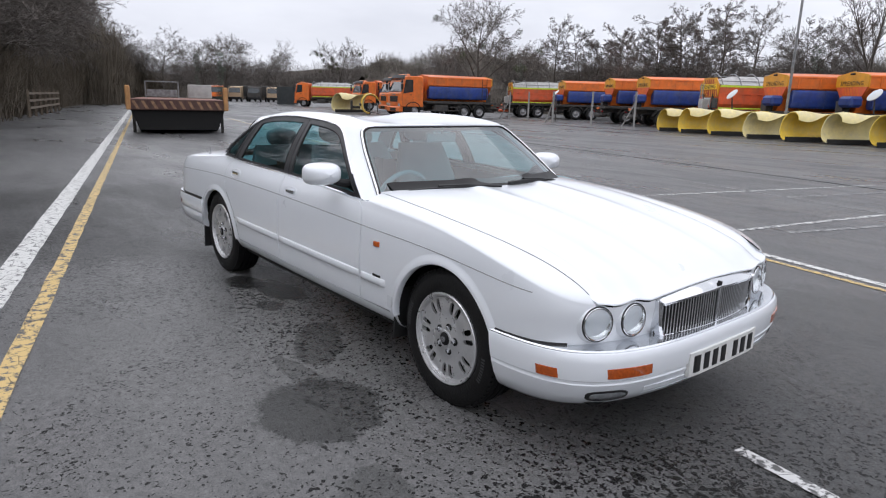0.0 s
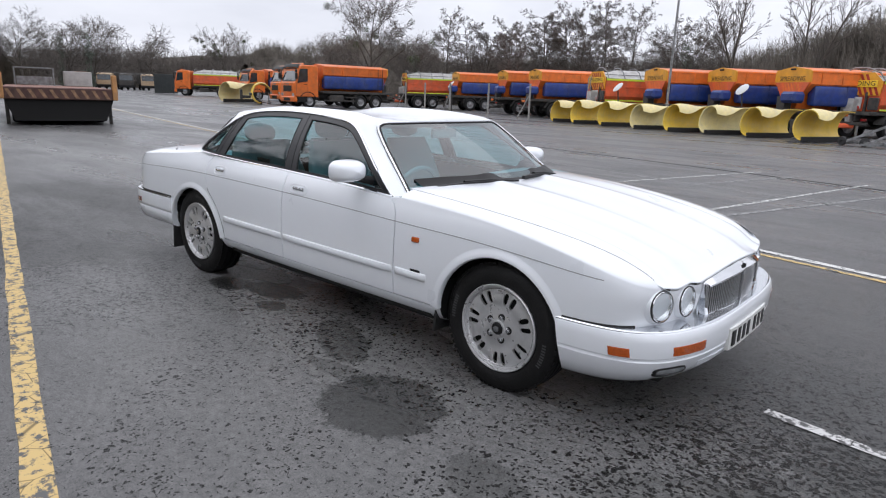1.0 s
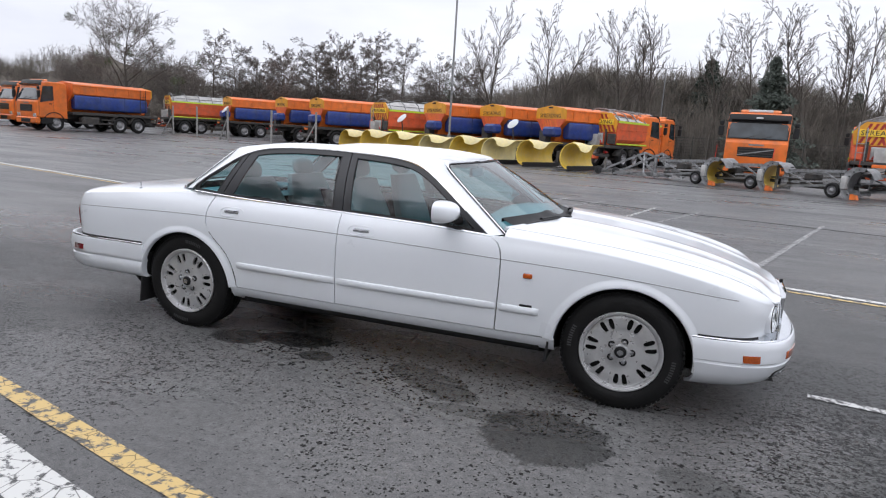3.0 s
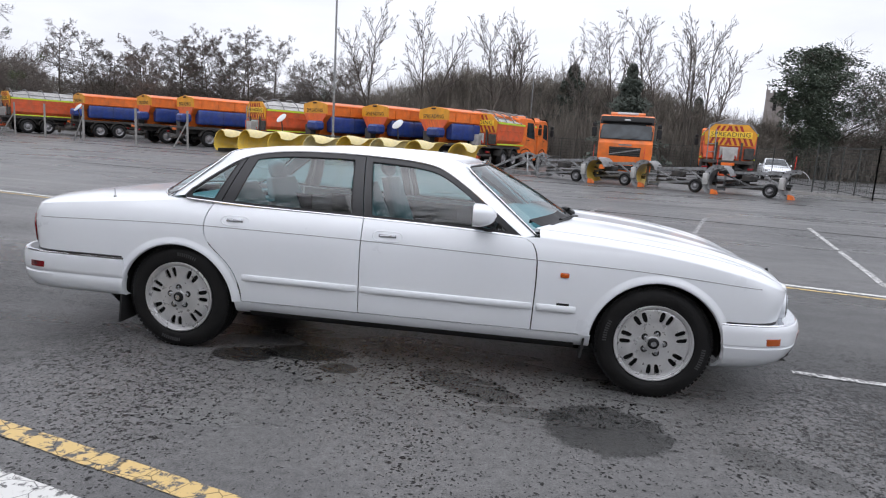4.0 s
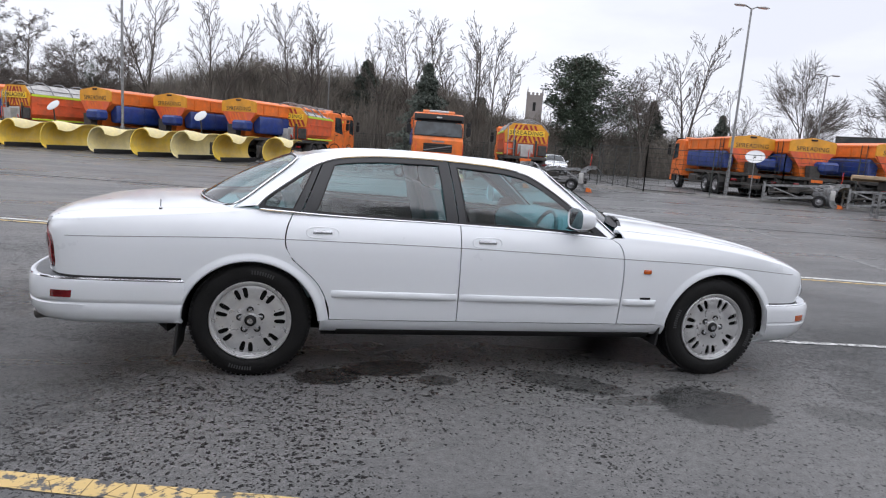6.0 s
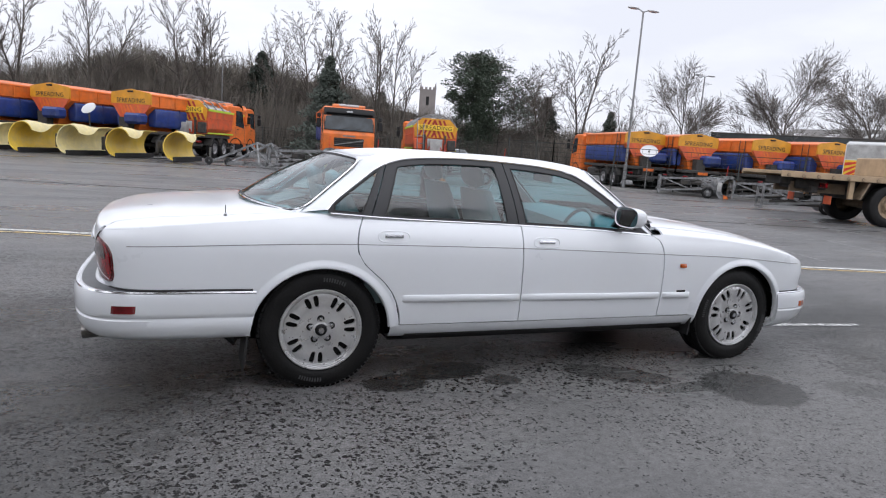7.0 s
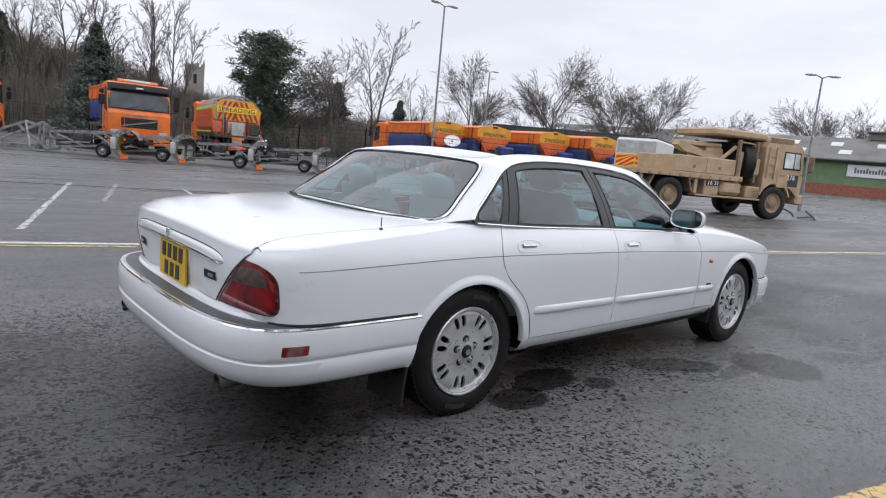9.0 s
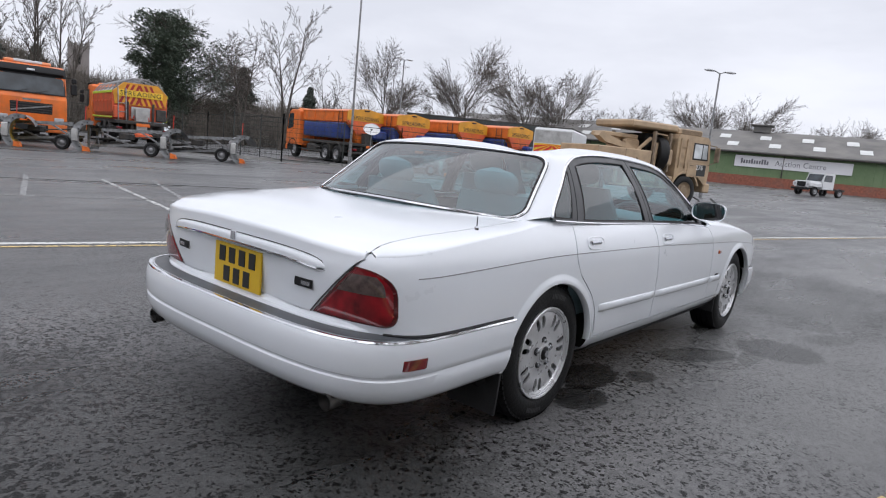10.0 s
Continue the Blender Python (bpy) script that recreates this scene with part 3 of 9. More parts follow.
def wing_panel(s):
    """Front wing: the side round the wheel arch, and the strip of top up to the bonnet."""
    sh = Shape()
    xs = [0.752 + 0.08 * i for i in range(4)] + [AXLE_F - ARCH_R * math.cos(math.pi * k / 28) for k in range(29)] + spaced(1.815, 2.06, 12) + [2.08, 2.10, 2.115, 2.128, 2.138, 2.146, 2.152]
    cols = []
    for x in xs:
        zt = wing_z(x)
        lo = arch_low(x, 0.345 if x < AXLE_F else 0.495)
        if x < 0.80:
            lo = 0.345
        col = []
        for i in range(18):
            z = lo + (zt - lo) * i / 17
            xx = x
            if x <= 0.7521:
                xx = door_front(min(z, 0.868)) + 0.004
            col.append((xx, s * side(xx, z), z))
        y0 = side(x, zt)
        y1 = min(y0 - 0.002, bonnet_edge(x) + 0.003)
        for i in range(1, 11):
            y = y0 + (y1 - y0) * (i / 10) ** 2
            col.append((x, s * y, top(x, y)))
        cols.append(col)
    sh.grid(cols)
    flange(sh, cols[0], [(0, -s * 0.025, 0)] * len(cols[0]))
    flange(sh, [c[-1] for c in cols], [(0, 0, -0.02)] * len(cols))
    return sh


def quarter_panel(s):
    """Rear quarter: behind the rear door, round the arch, to the tail lamp."""
    sh = Shape()
    xs = spaced(-1.012, -1.07, 3)[:-1] + [AXLE_R + ARCH_R * math.cos(math.pi * k / 30) for k in range(31)] + spaced(-1.815, -2.46, 16)
    cols = []
    edge = [(door_rear(z), z) for z in spaced(0.345, 0.93, 900)]
    for x in xs:
        zt = hip_z(x)
        lo = arch_low(x, 0.5)
        cross = [z for (xa, z), (xb, _) in zip(edge, edge[1:]) if xa >= x > xb]
        if x > -1.26:
            # ahead of the arch the panel is only the lip beside the door
            hi = min(cross) if cross else 0.345
            above = [z for (xa, z), (xb, _) in zip(edge, edge[1:]) if xa < x <= xb]
            col = []
            lo = min(lo if x < -1.07 else 0.345, hi)
            for i in range(20):
                z = lo + (hi - 0.003 - lo) * i / 19
                col.append((x, s * (side(x, z)), z))
            cols.append((col, above[0] if above else None, x))
        else:
            col = [(x, s * side(x, lo + (zt - lo) * i / 19), lo + (zt - lo) * i / 19) for i in range(20)]
            cols.append((col, None, x))
    front = [c[0] for c in cols if c[2] > -1.26]
    back = [c[0] for c in cols if c[2] <= -1.26]
    sh.grid(front)
    sh.grid(back)
    xb, zb = back[0][0][0], back[0][0][2]
    sh.grid([front[-1], [(xb, s * side(xb, zb + (0.70 - zb) * i / 19), zb + (0.70 - zb) * i / 19) for i in range(20)]])
    # the corner above the turn of the door edge
    rows = []
    for i in range(14):
        z = 0.69 + (0.925 - 0.69) * i / 13
        a = door_rear(z) - 0.004
        b = back[0][0][0]
        rows.append([(a + (b - a) * k / 4, s * side(a + (b - a) * k / 4, z), z) for k in range(5)])
    sh.grid(rows)
    flange(sh, [r[0] for r in rows], [(0, -s * 0.025, 0)] * 14)
    # the strip of top beside the boot
    strip = []
    for x in spaced(-1.26, -2.46, 26):
        y0, y1 = side(x, hip_z(x)), boot_edge(x) + 0.002
        strip.append([(x, s * (y0 + (y1 - y0) * (i / 9) ** 2), deck(x, y0 + (y1 - y0) * (i / 9) ** 2)) for i in range(10)])
    sh.grid(strip)
    flange(sh, [r[-1] for r in strip], [(0, 0, -0.02)] * len(strip))
    # round the corner to the back
    rest = []
    for v in range(16):
        f = v / 15
        row = []
        for i in range(20):
            z = 0.5 + (hip_z(-2.46) - 0.5) * i / 19
            ya = side(-2.46, z)
            y = ya + (0.40 - ya) * f
            row.append((tail(y, z), s * y, z))
        rest.append(row)
    sh.grid(rest)
    caps = []
    for v in range(16):
        f = v / 15
        z = hip_z(-2.46)
        ya = side(-2.46, z)
        y = ya + (0.40 - ya) * f
        xe = tail(y, z)
        caps.append([(xe + (-2.46 - xe) * i / 6, s * y, z if i == 0 else max(z, deck(xe + (-2.46 - xe) * i / 6, y) - 0.006)) for i in range(7)])
    sh.grid(caps)
    return sh


def lip(y):
    """Height of the bonnet's front edge: arched over each lamp, lower beside the grille."""
    a = abs(y)
    lamps = 0.652 + 0.014 * math.exp(-((a - 0.683) / 0.055) ** 2) + 0.015 * math.exp(-((a - 0.512) / 0.055) ** 2)
    mid = 0.656 + 0.024 * (1 - min(1.0, a / 0.4) ** 2)
    k = min(1.0, max(0.0, (a - 0.38) / 0.05))
    return mid + (lamps - mid) * k


def bonnet_panel():
    sh = Shape()
    rows = []
    for i in range(40):
        u = i / 39
        row = []
        for j in range(61):
            t = -1 + 2 * j / 60
            ye = 0.71
            x = 1.5
            for _ in range(5):
                ye = bonnet_edge(x) - 0.003
                y = t * ye
                xa = 0.97 - 0.245 * abs(t) ** 2.2
                xb = nose(y, 0.655) + 0.002
                x = xa + (xb - xa) * u
            k = max(0.0, (u - 0.9) / 0.1) ** 2
            row.append((x, t * ye, top(x, t * ye) * (1 - k) + lip(t * ye) * k))
        rows.append(row)
    sh.grid(rows)
    # the front lip turns down above lamps and grille
    front = rows[-1]
    sh.grid([front, [(p[0] + 0.005, p[1], p[2] - 0.003) for p in front], [(p[0] + 0.007, p[1], p[2] - 0.008) for p in front], [(p[0] - 0.01, p[1], p[2] - 0.012) for p in front]])
    flange(sh, [r[0] for r in rows], [(0, 0, -0.02)] * 40)
    flange(sh, [r[-1] for r in rows], [(0, 0, -0.02)] * 40)
    return sh


def boot_panel():
    """Boot lid: the flat top, the turned edge and the upright back between the lamps."""
    sh = Shape()
    rows = []
    for i in range(24):
        u = i / 23
        row = []
        for j in range(49):
            t = -1 + 2 * j / 48
            x, ye = -2.0, 0.7
            for _ in range(4):
                ye = boot_edge(x) - 0.002
                xa = -1.79 + 0.22 * abs(t) ** 2.4
                xb = tail(t * ye, 0.80) + 0.018
                x = xa + (xb - xa) * u
            row.append((x, t * ye, deck(x, t * ye)))
        rows.append(row)
    last = rows[-1]
    for k in range(1, 5):
        a = math.pi / 2 * k / 4
        rows.append([(p[0] - 0.022 * math.sin(a), p[1], p[2] - 0.022 * (1 - math.cos(a))) for p in last])
    edge = rows[-1]
    for i in range(1, 15):
        f = i / 14
        row = []
        for j, p in enumerate(edge):
            t = -1 + 2 * j / 48
            z = p[2] + (0.580 - p[2]) * f
            ye = boot_edge(-2.55) - 0.002 - 0.222 * f
            y = t * ye
            dip = 0.016 * math.exp(-((z - 0.655) / 0.11) ** 8) * math.exp(-(y / 0.31) ** 6)
            x = min(p[0], tail(y, z) - 0.005) if f < 0.12 else tail(y, z) - 0.006
            row.append((x + dip, y, z))
        rows.append(row)
    sh.grid(rows)
    turned = [(0.0, 0, -0.02)] * 24 + [(0.02, 0, 0)] * (len(rows) - 24)
    flange(sh, [r[0] for r in rows], turned)
    flange(sh, [r[-1] for r in rows], turned)
    return sh


def bumper(front):
    """Wrap-round bumper: rounded face, groove, and a lower apron that tucks in."""
    sh = Shape()
    if front:
        prof = [(0.486, 0.05), (0.485, 0.03), (0.478, 0.012), (0.464, 0.003), (0.44, 0.0), (0.40, 0.0), (0.372, 0.003), (0.367, 0.010), (0.358, 0.010), (0.353, 0.006), (0.30, 0.024), (0.255, 0.062), (0.225, 0.115), (0.207, 0.17)]
        tip, w, n, m, x0, xe, s = 2.337, 0.893, 7.0, 3.0, 1.25, 1.80, 1
    else:
        prof = [(0.546, 0.034), (0.545, 0.020), (0.538, 0.008), (0.522, 0.002), (0.49, 0.0), (0.44, 0.0), (0.423, 0.004), (0.417, 0.011), (0.411, 0.011), (0.405, 0.005), (0.37, 0.008), (0.33, 0.025), (0.312, 0.045), (0.30, 0.08)]
        tip, w, n, m, x0, xe, s = 2.645, 0.884, 12.0, 3.4, 1.40, 1.80, -1
    rows = []
    cols = 144
    for z, d in prof:
        row = []
        for j in range(cols + 1):
            t = -1 + 2 * j / cols
            a = math.pi / 2 * (1 - abs(t))
            full = math.atan2(w * 0.985, xe - 0.03 + 0.06 * min(1.0, max(0.0, (0.49 - z) / 0.26)) ** 1.5 - x0)
            ang = abs(t) * full
            lo, hi = 0.0, 3.0
            for _ in range(34):
                r = (lo + hi) / 2
                px, py = r * math.cos(ang) / (tip - x0 - d), r * math.sin(ang) / (w - d * 0.6)
                if px ** n + py ** m < 1:
                    lo = r
                else:
                    hi = r
            row.append((s * (x0 + lo * math.cos(ang)), math.copysign(lo * math.sin(ang), t), z))
        rows.append(row)
    sh.grid(rows)
    for k in (0, -1):
        flange(sh, [r[k] for r in rows], [(0, -math.copysign(0.05, r[k][1]), 0) for r in rows])
    return sh, rows


def bumper_point(rows, frac, k, out=0.0):
    """A place on the bumper face: fraction round it (-1 right .. 1 left) and profile row."""
    row = rows[k]
    f = (frac + 1) / 2 * (len(row) - 1)
    i = min(int(f), len(row) - 2)
    a, b = Vector(row[i]), Vector(row[i + 1])
    p = a.lerp(b, f - i)
    d = (b - a).normalized()
    nrm = Vector((d.y, -d.x, 0))
    if nrm.dot(p - Vector((1.2 if p.x > 0 else -1.3, 0, p.z))) < 0:
        nrm = -nrm
    return p + nrm * out, nrm, d


def round_to(rows, s, k=5, x=None, y=None):
    """The fraction round the bumper at which its face reaches a given x or half-width."""
    row = rows[k]
    best = min(range(len(row) // 2, len(row)), key=lambda i: abs(abs(row[i][0]) - abs(x)) if x is not None else abs(abs(row[i][1]) - y))
    return s * (best / (len(row) - 1) * 2 - 1)


def bumper_at(rows, frac, z):
    """Place and outward direction on the bumper at a fraction round it and a height."""
    k = 0
    while k < len(rows) - 2 and rows[k + 1][0][2] > z:
        k += 1
    a, b = bumper_point(rows, frac, k), bumper_point(rows, frac, k + 1)
    h = a[0].z - b[0].z
    t = min(1.0, max(0.0, (a[0].z - z) / h)) if h > 1e-6 else 0.0
    return a[0].lerp(b[0], t), a[1]


def patch_on_bumper(rows, f0, f1, z0, z1, out=0.004, k=None, thick=0.012):
    sh = Shape()
    cols = []
    for i in range(9):
        f = f0 + (f1 - f0) * i / 8
        e = 0.0 if 0 < i < 8 else 0.004
        col = []
        for q, o in ((0.0, -thick), (0.02, out - e), (0.12, out - e), (0.5, out - e), (0.88, out - e), (0.98, out - e), (1.0, -thick)):
            z = z0 + (z1 - z0) * q
            p, nrm = bumper_at(rows, f, z) if k is None else bumper_at(rows, f, 0.42 if k == 5 else z)
            col.append((p.x + nrm.x * o, p.y + nrm.y * o, z))
        cols.append(col)
    sh.grid(cols)
    for c in (cols[0], cols[-1]):
        sh.f.append(tuple(len(sh.v) + i for i in range(len(c))))
        sh.v += c
    return sh


# glasshouse: outline of the side windows and the edges of screens and roof
house_half = lambda z: 0.800 - 0.30 * (z - 0.90) - 0.75 * (z - 0.90) ** 2
roof_z = smooth_curve([(0.40, 1.236), (0.30, 1.262), (0.1, 1.290), (-0.3, 1.310), (-0.65, 1.309), (-1.0, 1.280), (-1.15, 1.254), (-1.25, 1.230), (-1.36, 1.190)])

DLO_TOP = [(0.662, 0.862), (0.56, 0.94), (0.44, 1.03), (0.33, 1.108), (0.23, 1.172), (0.14, 1.215), (0.04, 1.238), (-0.1, 1.252), (-0.3, 1.262), (-0.5, 1.267), (-0.7, 1.264), (-0.85, 1.255), (-0.97, 1.240), (-1.06, 1.215), (-1.14, 1.178), (-1.22, 1.122), (-1.31, 1.056), (-1.378, 1.002), (-1.418, 0.956)]
EDGE = [(0.735, 0.742, 0.868), (0.64, 0.712, 0.945), (0.53, 0.680, 1.035), (0.43, 0.648, 1.115), (0.345, 0.612, 1.182), (0.285, 0.580, 1.232), (0.22, 0.535, 1.262), (0.0, 0.50, 1.288), (-0.25, 0.49, 1.297), (-0.5, 0.49, 1.299), (-0.75, 0.49, 1.294), (-0.93, 0.505, 1.281), (-1.08, 0.53, 1.260), (-1.15, 0.570, 1.246), (-1.208, 0.600, 1.222), (-1.29, 0.628, 1.150), (-1.388, 0.656, 1.068), (-1.48, 0.685, 0.99), (-1.55, 0.712, 0.93)]


def oval_on_bumper(rows, s, y, half, z, high, out):
    """A softly squared oval lying on the bumper face."""
    sh = Shape()
    rings = []
    for size, o in ((1.0, -0.012), (1.0, out - 0.004), (0.93, out), (0.5, out + 0.003), (0.02, out + 0.004)):
        ring = []
        for q in (2 * math.pi * k / 28 for k in range(28)):
            u, v = math.copysign(abs(math.cos(q)) ** 0.55, math.cos(q)), math.copysign(abs(math.sin(q)) ** 0.7, math.sin(q))
            p, nrm = bumper_at(rows, round_fine(rows, s, y + half * size * u), z + high * size * v)
            ring.append((p.x + nrm.x * o, p.y + nrm.y * o, z + high * size * v))
        rings.append(ring)
    return sh.grid(rings, closed=True)


def round_fine(rows, s, y):
    """The fraction round the bumper at which its face reaches a half-width."""
    row = rows[10]
    n = len(row) - 1
    ys = [abs(p[1]) for p in row[n // 2:]]
    return s * float(np.interp(y, ys, [i / (n // 2) for i in range(len(ys))]))


def dense(points, k):
    """Catmull-Rom resampling of a polyline, k steps a span."""
    P = [Vector(p) for p in points]
    out = []
    for i in range(len(P) - 1):
        a, b, c, d = P[max(i - 1, 0)], P[i], P[i + 1], P[min(i + 2, len(P) - 1)]
        for j in range(k):
            t = j / k
            out.append(0.5 * ((2 * b) + (c - a) * t + (2 * a - 5 * b + 4 * c - d) * t * t + (3 * b - a - 3 * c + d) * t ** 3))
    out.append(P[-1])
    return out


def pillars(s):
    """White frame between the side windows and the screens and roof."""
    sh = Shape()
    inner = [Vector((x, house_half(z), z)) for x, z in DLO_TOP]
    outer = [Vector(p) for p in EDGE]
    inner, outer = dense(inner, 3), dense(outer, 3)
    rows = []
    for a, b in zip(inner, outer):
        out = (b - a).length
        mid = Vector((0, 1, 0.6)).normalized()
        row = [a + Vector((0, -0.012, 0)), a + Vector((0, 0.003, 0.0))]
        for t in (0.12, 0.3, 0.5, 0.7, 0.88, 1.0):
            row.append(a.lerp(b, t) + mid * 0.16 * out * t * (1 - t))
        row.append(b + Vector((0, -0.008, -0.012)))
        rows.append([(p.x, s * p.y, p.z) for p in row])
    return sh.grid(rows)


def roof_panel():
    sh = Shape()
    left = dense([Vector(p) for p in EDGE[5:15]], 3)
    rows = []
    n = len(left)
    for i, e in enumerate(left):
        row = []
        for j in range(33):
            t = -1 + 2 * j / 32
            bow = 1 - abs(t) ** 2.4
            u = i / (n - 1)
            x = e.x + bow * (0.085 * max(0, 1 - u * 2.0) ** 2 - 0.055 * max(0, (u - 0.5) / 0.5) ** 2)
            z = e.z + (roof_z(x) - e.z) * bow + 0.004 * bow
            row.append((x, t * e.y, z))
        rows.append(row)
    return sh.grid(rows), rows


def glass_between(top_row, bottom_row, n, bulge, along, edge=None):
    """A curved pane between two edges; its sides follow the given pillar edge from top to bottom."""
    rows = []
    for i in range(n + 1):
        t = i / n
        row = [Vector(a).lerp(Vector(b), t) + Vector(along) * bulge * 4 * t * (1 - t) for a, b in zip(top_row, bottom_row)]
        if edge:
            e = along_edge(edge, t)
            m = len(row) - 1
            dl, dr = e - row[-1], Vector((e.x, -e.y, e.z)) - row[0]
            row = [p + (dl if j > m / 2 else dr) * abs(2 * j / m - 1) ** 5 for j, p in enumerate(row)]
        rows.append(row)
    return Shape().grid(rows), rows


def along_edge(points, t):
    P = [Vector(p) for p in points]
    steps = [(b - a).length for a, b in zip(P, P[1:])]
    d = t * sum(steps)
    for a, b, h in zip(P, P[1:], steps):
        if d <= h + 1e-9:
            return a.lerp(b, d / h)
        d -= h
    return P[-1]


def pane(s, outline, off=0.006, nx=25, nz=13):
    """A curved side window from its outline in x and z, a little rounder than the glasshouse side."""
    ring = list(zip(outline, outline[1:] + outline[:1]))
    x0, x1 = min(p[0] for p in outline), max(p[0] for p in outline)
    cols = []
    for x in spaced(x0 + 0.0005, x1 - 0.0005, nx):
        cut = [za + (zb - za) * (x - xa) / (xb - xa) for (xa, za), (xb, zb) in ring if (xa - x) * (xb - x) <= 0 and xa != xb]
        col = []
        for z in spaced(min(cut), max(cut), nz):
            f = min(1.0, max(0.0, (z - 0.90) / 0.34))
            col.append((x, s * (house_half(z) - off + 0.040 * f * (1 - f)), z))
        cols.append(col)
    return Shape().grid(cols)


def wheel(parent, x, y, s, turn):
    """Alloy wheel with tyre: sixteen-inch rim with ten pairs of slots, hub cap and five nuts."""
    w = new("wheel")
    w.parent = parent
    w.matrix_basis = Matrix.Translation((x, y, HUB_Z + 0.012)) @ Matrix.Rotation(0 if s > 0 else math.pi, 4, "Z") @ Matrix.Rotation(turn, 4, "Y")
    me = bpy.data.meshes.get("tyre_mesh")
    if me is None:
        sh = Shape()
        prof = [(0.215, -0.012), (0.230, 0.001), (0.258, 0.007), (0.285, 0.004), (0.3090, -0.006), (0.3220, -0.022), (0.3270, -0.04), (0.3300, -0.055), (0.3165, -0.0565), (0.3165, -0.0635), (0.3305, -0.065), (0.3315, -0.095), (0.317, -0.0965), (0.317, -0.1035), (0.3315, -0.105), (0.3305, -0.135), (0.3165, -0.1365), (0.3165, -0.1435), (0.3300, -0.145), (0.3270, -0.16), (0.3220, -0.178), (0.3090, -0.194), (0.285, -0.204), (0.262, -0.207), (0.236, -0.2), (0.222, -0.188)]
        sh.lathe(prof, (0, 0, 0), (0, 1, 0), 72)
        for k in range(72):
            # shoulder blocks of the tread
            a = 2 * math.pi * k / 72
            for y0, y1 in ((-0.030, -0.012), (-0.19, -0.172)):
                c = Vector((math.cos(a) * 0.321, (y0 + y1) / 2, math.sin(a) * 0.321))
                tan = Vector((-math.sin(a), 0, math.cos(a)))
                rad = Vector((math.cos(a), 0, math.sin(a)))
                sh.bar(c - tan * 0.0095, c + tan * 0.0095, 0.018, 0.010)
        me = sh.mesh("tyre_mesh", sharp=30)
        me.materials.append(TYRE)
        # rim: barrel and lip
        sh = Shape()
        sh.lathe([(0.200, -0.19), (0.185, -0.14), (0.183, -0.06), (0.192, -0.024), (0.199, -0.010), (0.2035, -0.009), (0.2045, -0.002), (0.210, -0.001), (0.2115, 0.005), (0.2175, 0.006), (0.2205, 0.002), (0.2195, -0.012), (0.216, -0.02)], (0, 0, 0), (0, 1, 0), 64)
        rim = sh.mesh("rim_mesh")
        rim.materials.append(ALLOY)
        # face: a dished disc with slots left open, built in sectors
        sh = Shape()
        pairs, per = 7, 16
        total = pairs * per
        radii = [0.036, 0.075, 0.106, 0.126, 0.131, 0.141, 0.156, 0.171, 0.181, 0.187, 0.196]
        dish = smooth_curve([(0.05, -0.004), (0.08, -0.012), (0.11, -0.012), (0.15, -0.006), (0.18, -0.008), (0.2, -0.014)])
        slot_in, slot_out = 0.126, 0.187

        def hole(k, i):
            j = k % per
            return radii[i] >= slot_in - 1e-6 and radii[i + 1] <= slot_out + 1e-6 and j in (4, 5, 9, 10)

        def slot_half(r):
            q = (r - 0.1565) / 0.0315
            return (0.0128 + 0.05 * (r - 0.16)) * max(0.0, 1 - q ** 4) ** 0.5 + 0.0006

        grid_pts = {}
        for i, r in enumerate(radii):
            for k in range(total):
                a = 2 * math.pi * k / total
                j = k % per
                # spread the edge columns so that a slot is an oval
                if slot_in - 1e-6 <= r <= slot_out + 1e-6:
                    for c in (5, 10):
                        if abs(j - c) == 1:
                            ac = 2 * math.pi * (k - j + c) / total
                            a = ac + (1 if j > c else -1) * slot_half(r) / r
                grid_pts[i, k] = len(sh.v)
                sh.v.append((math.cos(a) * r, dish(r), math.sin(a) * r))
        for i in range(len(radii) - 1):
            for k in range(total):
                k2 = (k + 1) % total
                q = (grid_pts[i, k], grid_pts[i, k2], grid_pts[i + 1, k2], grid_pts[i + 1, k])
                if not hole(k, i):
                    sh.f.append(q)
        # slot walls
        for p in range(pairs):
            for c in (5, 10):
                ring = []
                kc = p * per + c
                inner_i = [i for i, r in enumerate(radii) if slot_in - 1e-6 <= r <= slot_out + 1e-6]
                ring += [sh.v[grid_pts[i, (kc - 1) % total]] for i in inner_i]
                ring += [sh.v[grid_pts[inner_i[-1], kc % total]]]
                ring += [sh.v[grid_pts[i, (kc + 1) % total]] for i in inner_i[::-1]]
                ring += [sh.v[grid_pts[inner_i[0], kc % total]]]
                sh.grid([ring, [(q[0] * 0.995, q[1] - 0.012, q[2] * 0.995) for q in ring]], closed=True)
        face = sh.mesh("wheel_face_mesh", weld=0.0004, sharp=40)
        face.materials.append(ALLOY)
        sh = Shape()
        sh.lathe([(0.042, -0.010), (0.040, 0.000), (0.034, 0.002), (0.032, -0.003)], (0, 0, 0), (0, 1, 0), 28)
        cap = sh.mesh("hub_ring_mesh")
        cap.materials.append(ALLOY)
        sh = Shape()
        sh.lathe([(0.033, -0.008), (0.031, 0.003), (0.026, 0.007), (0.018, 0.009), (0.0002, 0.010)], (0, 0, 0), (0, 1, 0), 28)
        cap = sh.mesh("hub_cap_mesh")
        cap.materials.append(BLACK_TRIM)
        sh = Shape()
        sh.prism([(-0.016, -0.004), (-0.010, 0.013), (0.002, 0.017), (0.013, 0.011), (0.016, -0.004), (0.006, -0.016), (-0.006, -0.016)], 1, 0.008, 0.013)
        emblem = sh.mesh("hub_emblem_mesh")
        emblem.materials.append(DULL_CHROME)
        sh = Shape()
